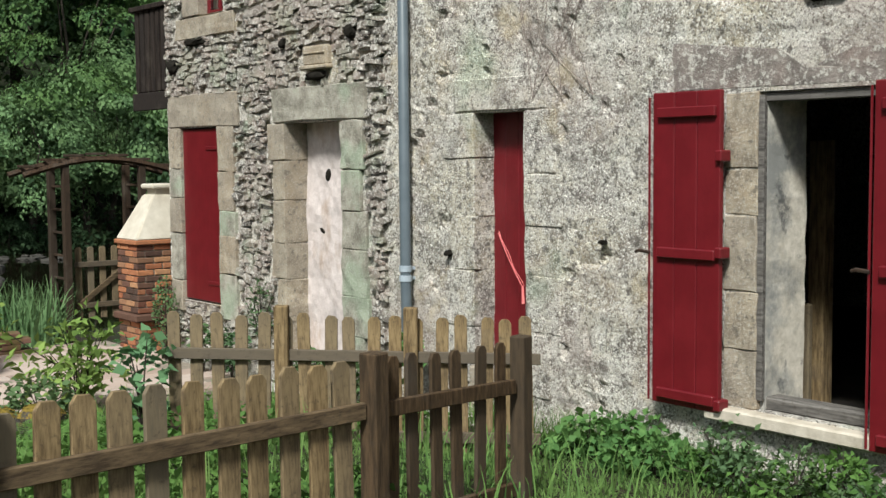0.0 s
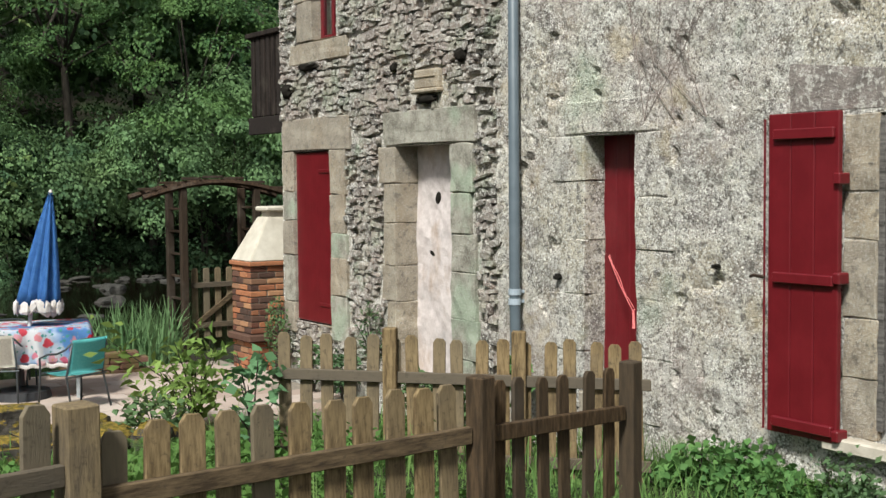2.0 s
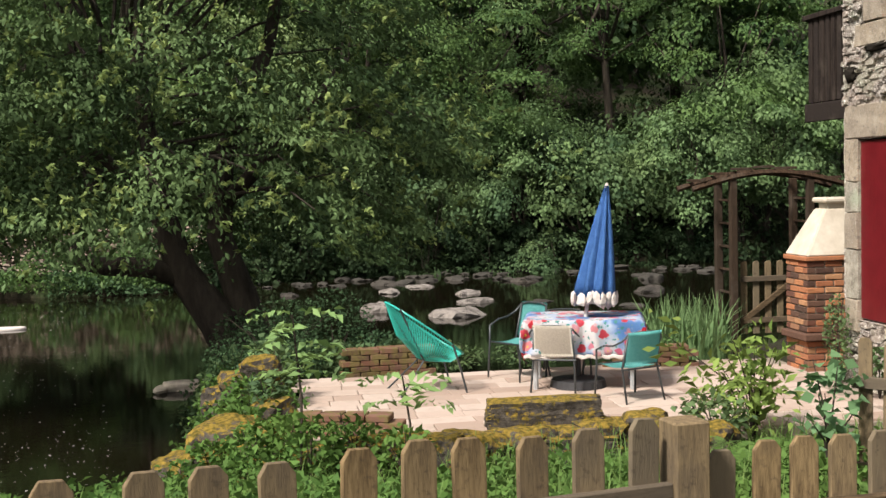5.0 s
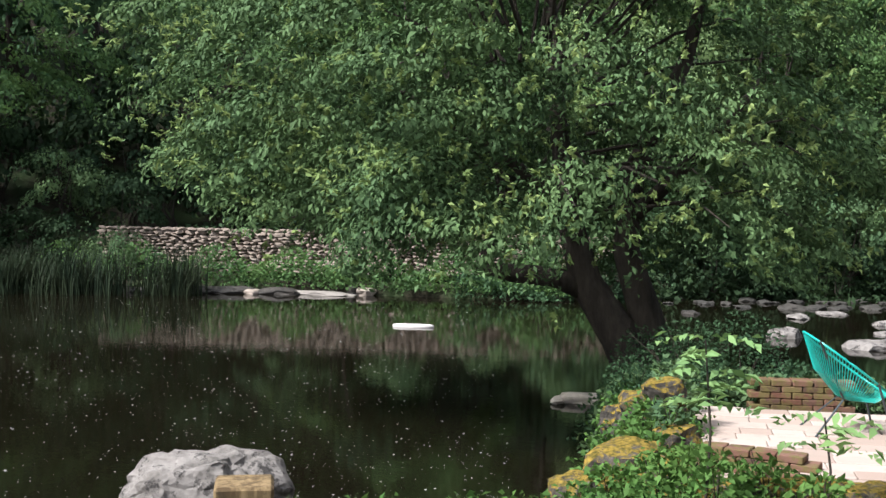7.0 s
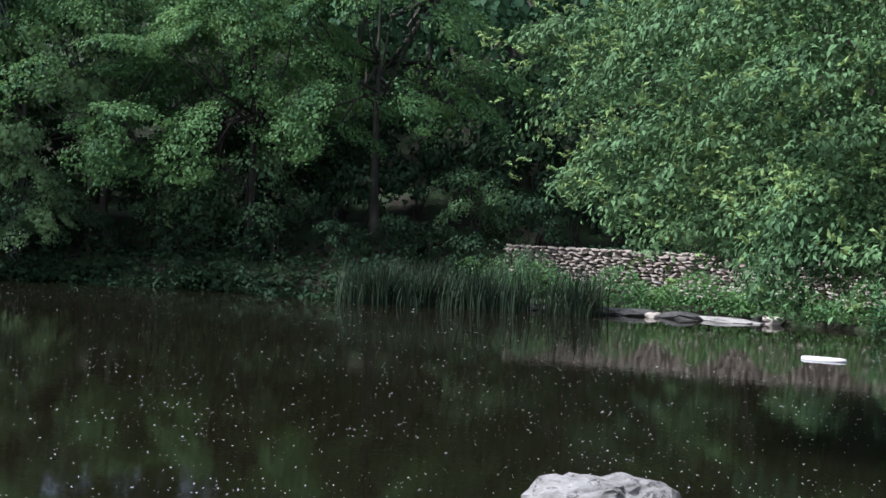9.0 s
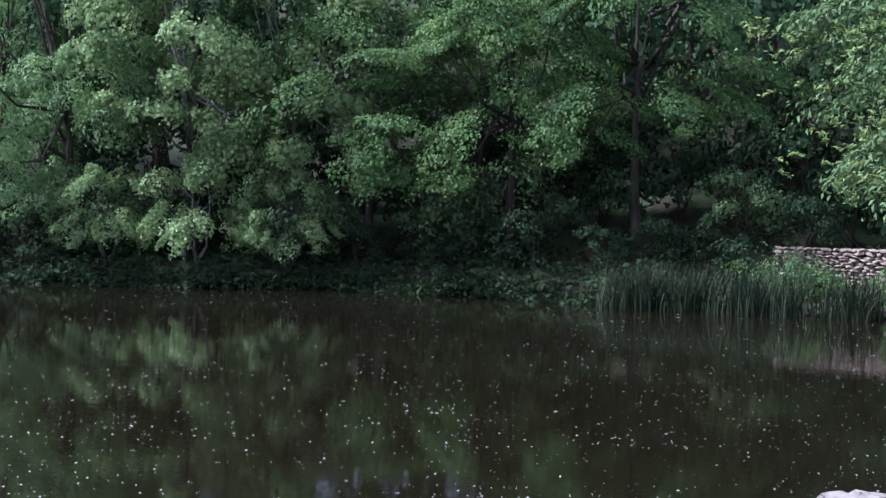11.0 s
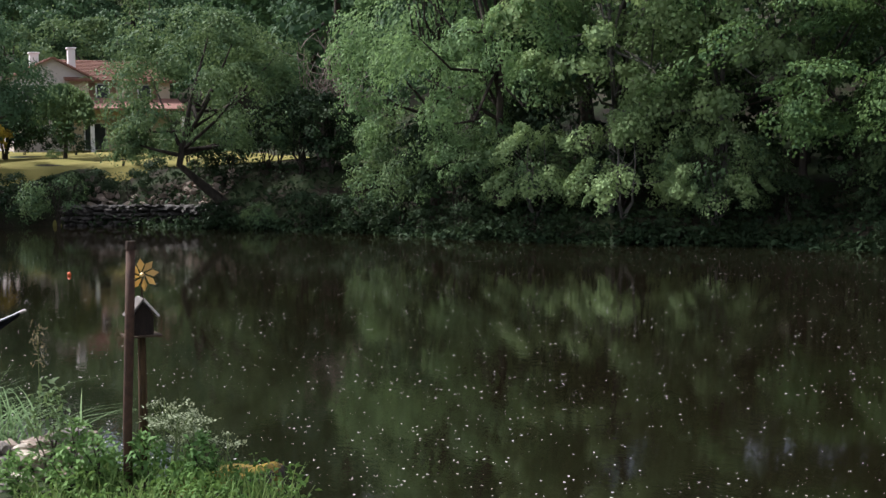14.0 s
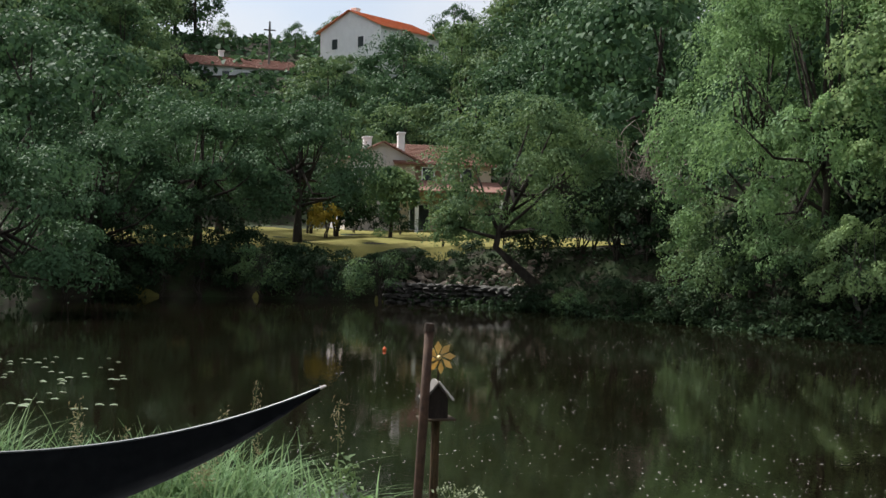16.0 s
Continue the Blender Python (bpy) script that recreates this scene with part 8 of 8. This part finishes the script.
# ---------- near bank by the bird house ----------
rg = np.random.default_rng(6)
for q, (x, y, n, tall) in enumerate([(-11.4, 0.5, 420, 0.75), (-11.5, 1.2, 420, 0.7), (-11.3, -0.2, 420, 0.75), (-12.0, -0.9, 420, 0.9), (-12.3, -1.8, 420, 0.9), (-11.55, 1.9, 180, 0.5)]):
    b = np.stack([rg.normal(size=n) * 0.3, rg.normal(size=n) * 0.3, np.zeros(n)], 1)
    ob = blades(rg, b, tall * 1.15, 0.022, 0.8, IRIS, "grass_tussock", 5)
    ob.matrix_basis = pose(x, y, max(ground_z(x, y), -0.75) - 0.02)
    tagged(ob, "arching tussock of long pale green grass", "grass", "grass tussocks")
tagged(blades(rg, scatter(rg, 1100, -10.5, -8.6, 1.8, 4.4, lambda x, y: on_near(x, y) & ((x > -9.9) | (y > 2.5))), 0.3, 0.012, 0.16, GRASS, "bank_grass"), "loose grass on the near bank", "grass", kind="stuff")
for q, (x, y, h) in enumerate([(-10.25, 2.15, 0.85), (-9.95, 2.45, 0.45), (-10.3, 2.35, 0.5), (-9.8, 2.75, 0.45), (-9.9, 2.2, 0.4), (-10.1, 1.9, 0.35), (-9.6, 3.1, 0.42)]):
    leafy(rg, (x, y, ground_z(x, y)), (0.16, 0.16, h * 0.5), 240, 0.075, BRIGHT_PLANT if q else LEAF_MID, "bank_weed", "tall leafy weed on the near bank", "plant", "weeds on the bank", 4, 0.35)
for q, (x, y, h) in enumerate([(-9.9, 2.9, 0.62), (-9.85, 3.0, 0.5), (-9.8, 3.12, 0.42), (-9.95, 2.85, 0.5), (-9.65, 3.3, 0.36), (-9.75, 2.95, 0.52), (-11.2, 0.9, 0.75), (-9.98, 3.02, 0.42), (-9.88, 3.05, 0.4), (-9.8, 2.95, 0.36), (-9.92, 3.12, 0.5), (-10.02, 3.1, 0.34)]):
    uf = empty("umbel_flower", pose(x, y, ground_z(x, y)), "white umbel flower on a thin green stalk", "flower", "white umbels on the bank")
    bm = bmesh.new()
    limb(bm, [(0, 0, -0.1), (0.02, 0.01, h * 0.5), (0.0, 0.03, h)], 0.006, 0.004, 5)
    heads = []
    for s in range(6):
        tip = np.array([rg.normal() * 0.09, rg.normal() * 0.09, h * rg.uniform(0.8, 1.05)])
        limb(bm, [(0.01, 0.02, h * 0.7), tip], 0.003, 0.002, 4)
        heads.append(tip)
    part("stalk", bm, STALK, uf)
    pts = np.repeat(np.array(heads), 34, 0) + rg.normal(size=(204, 3)) * np.array([0.028, 0.028, 0.014])
    ob = new("blossom", quads_mesh("blossom", leaf_quads(rg, pts, 0.016, 0.9, 2.0), PETAL))
    ob.parent = uf
for q in range(10):
    x, y = -11.3 + rg.normal() * 0.35, 1.6 + rg.normal() * 0.8
    seed = empty("seed_grass", pose(x, y, -0.5), "tall grass stem with a feathery seed head", "grass", "seed grasses")
    bm = bmesh.new()
    h = rg.uniform(0.9, 1.45)
    top = np.array([rg.normal() * 0.15, rg.normal() * 0.2, h])
    limb(bm, [(0, 0, 0), top * np.array([0.3, 0.3, 0.6]), top], 0.004, 0.002, 4)
    part("stem", bm, STALK, seed)
    pts = top * (0.75 + 0.25 * rg.uniform(0, 1, (70, 1))) + rg.normal(size=(70, 3)) * 0.03
    ob = new("seed_head", quads_mesh("seed_head", leaf_quads(rg, pts, 0.04, 0.25, 0.3), SEED))
    ob.parent = seed

rusty = empty("rusty_pole", pose(-9.82, 2.63, -0.25), "leaning rusty iron pole on the near bank", "pole")
bm = bmesh.new()
tube(bm, [(0, -0.02, -0.3), (0.01, 0.0, 0.6), (0, 0.035, 1.2), (0, 0.065, 1.84)], [0.034, 0.034, 0.036, 0.034], 10)
part("shaft", bm, RUST, rusty, smooth=True)
bm = bmesh.new()
tube(bm, [(0, 0.065, 1.83), (0, 0.067, 1.89)], [0.042, 0.036], 10)
part("cap", bm, IRON, rusty)
stake = empty("bird_house", pose(-10.0, 2.80, -0.25), "small dark wooden bird house with a pale roof on a stake", "bird house")
bm = bmesh.new()
tube(bm, [(0, -0.03, -0.3), (0.01, -0.01, 0.5), (0, 0, 1.18)], [0.040, 0.034, 0.03], 8)
part("stake", bm, WOOD_DARK, stake)
bm = bmesh.new()
prof = [(-0.075, 1.18), (0.075, 1.18), (0.075, 1.33), (0, 1.42), (-0.075, 1.33)]
a = [bm.verts.new((-0.07, y, z)) for y, z in prof]
b = [bm.verts.new((0.07, y, z)) for y, z in prof]
bm.faces.new(a[::-1])
bm.faces.new(b)
for q in range(5):
    bm.faces.new((a[q], a[(q + 1) % 5], b[(q + 1) % 5], b[q]))
bmesh.ops.recalc_face_normals(bm, faces=bm.faces)
part("box", bm, WOOD_BLACK, stake)
for s in (-1, 1):
    bm = bmesh.new()
    box(bm, -0.10, 0.10, -0.09, 0.09, -0.008, 0.008, 0.003, pose(0, s * 0.055, 1.385, s * -50 if s > 0 else 50, 0, 0))
    part("roof", bm, FRINGE if s > 0 else WOOD_GREY, stake, "pale weathered roof board")
bm = bmesh.new()
box(bm, -0.11, 0.11, -0.13, 0.13, 1.165, 1.18, 0.003)
part("tray", bm, WOOD_DARK, stake)
wheel = empty("pinwheel", pose(-9.95, 2.80, 1.16), "yellow metal pinwheel above the bird house", "pinwheel")
bm = bmesh.new()
tube(bm, [(0, 0, 0), (0, 0, 0.22)], [0.007, 0.006], 6)
part("rod", bm, IRON, wheel)
for q in range(8):
    bm = bmesh.new()
    a = q * math.pi / 4 + 0.2
    m = pose(0.03, 0, 0.22, 0, 0, 0) @ Matrix.Rotation(a, 4, "X")
    vs = [bm.verts.new(p) for p in ((0, -0.008, 0.02), (0.012, 0.03, 0.075), (0.0, 0.012, 0.125), (-0.01, -0.02, 0.085))]
    bm.faces.new(vs)
    bmesh.ops.solidify(bm, geom=bm.faces[:], thickness=0.003)
    bmesh.ops.transform(bm, matrix=m, verts=bm.verts)
    part("blade", bm, GOLD, wheel)
bm = bmesh.new()
tube(bm, [(0.015, 0, 0.22), (0.045, 0, 0.22)], [0.018, 0.012], 8)
part("hub", bm, GOLD, wheel)

# black hammock stretched over the bank
bm = bmesh.new()
ny_, nx_ = 40, 8
g = []
for i in range(ny_ + 1):
    y = 1.89 - 5.0 * i / ny_
    s = (y + 0.61) / 2.5
    top = 0.745 + 0.445 * abs(s) ** 2.4
    depth = 0.52 * max(0.0, 1 - abs(s) ** 1.25) ** 0.9 + 0.008
    g.append([bm.verts.new((-9.7 + 0.35 * (j / nx_ - 0.5) * (1 - s * s) - 0.0, y, top - depth * math.sin(math.pi * j / nx_ * 0.5) - 0.02 * (j == nx_ // 2))) for j in range(nx_ + 1)])
for i in range(ny_):
    for j in range(nx_):
        bm.faces.new((g[i][j], g[i][j + 1], g[i + 1][j + 1], g[i + 1][j]))
bmesh.ops.solidify(bm, geom=bm.faces[:], thickness=0.006)
hammock = tagged(part("hammock", bm, FABRIC_BLACK, smooth=True), "black cloth hammock with pointed ends over the bank", "hammock")
bm = bmesh.new()
tube(bm, [(-9.7, 1.89, 1.19), (-9.69, 1.93, 1.205)], [0.012, 0.008], 6)
part("end_loop", bm, FRINGE, hammock)
bm = bmesh.new()
edge = []
for i in range(ny_ + 1):
    y = 1.89 - 5.0 * i / ny_
    s = (y + 0.61) / 2.5
    edge.append((-9.7 - 0.175 * (1 - s * s), y, 0.745 + 0.445 * abs(s) ** 2.4))
tube(bm, edge, [0.009] * len(edge), 5)
part("hem", bm, TUBE_GREY, hammock, "grey stitched hem")

for p in PROTO.values():
    for o in (*p.children_recursive, p):
        bpy.data.objects.remove(o)
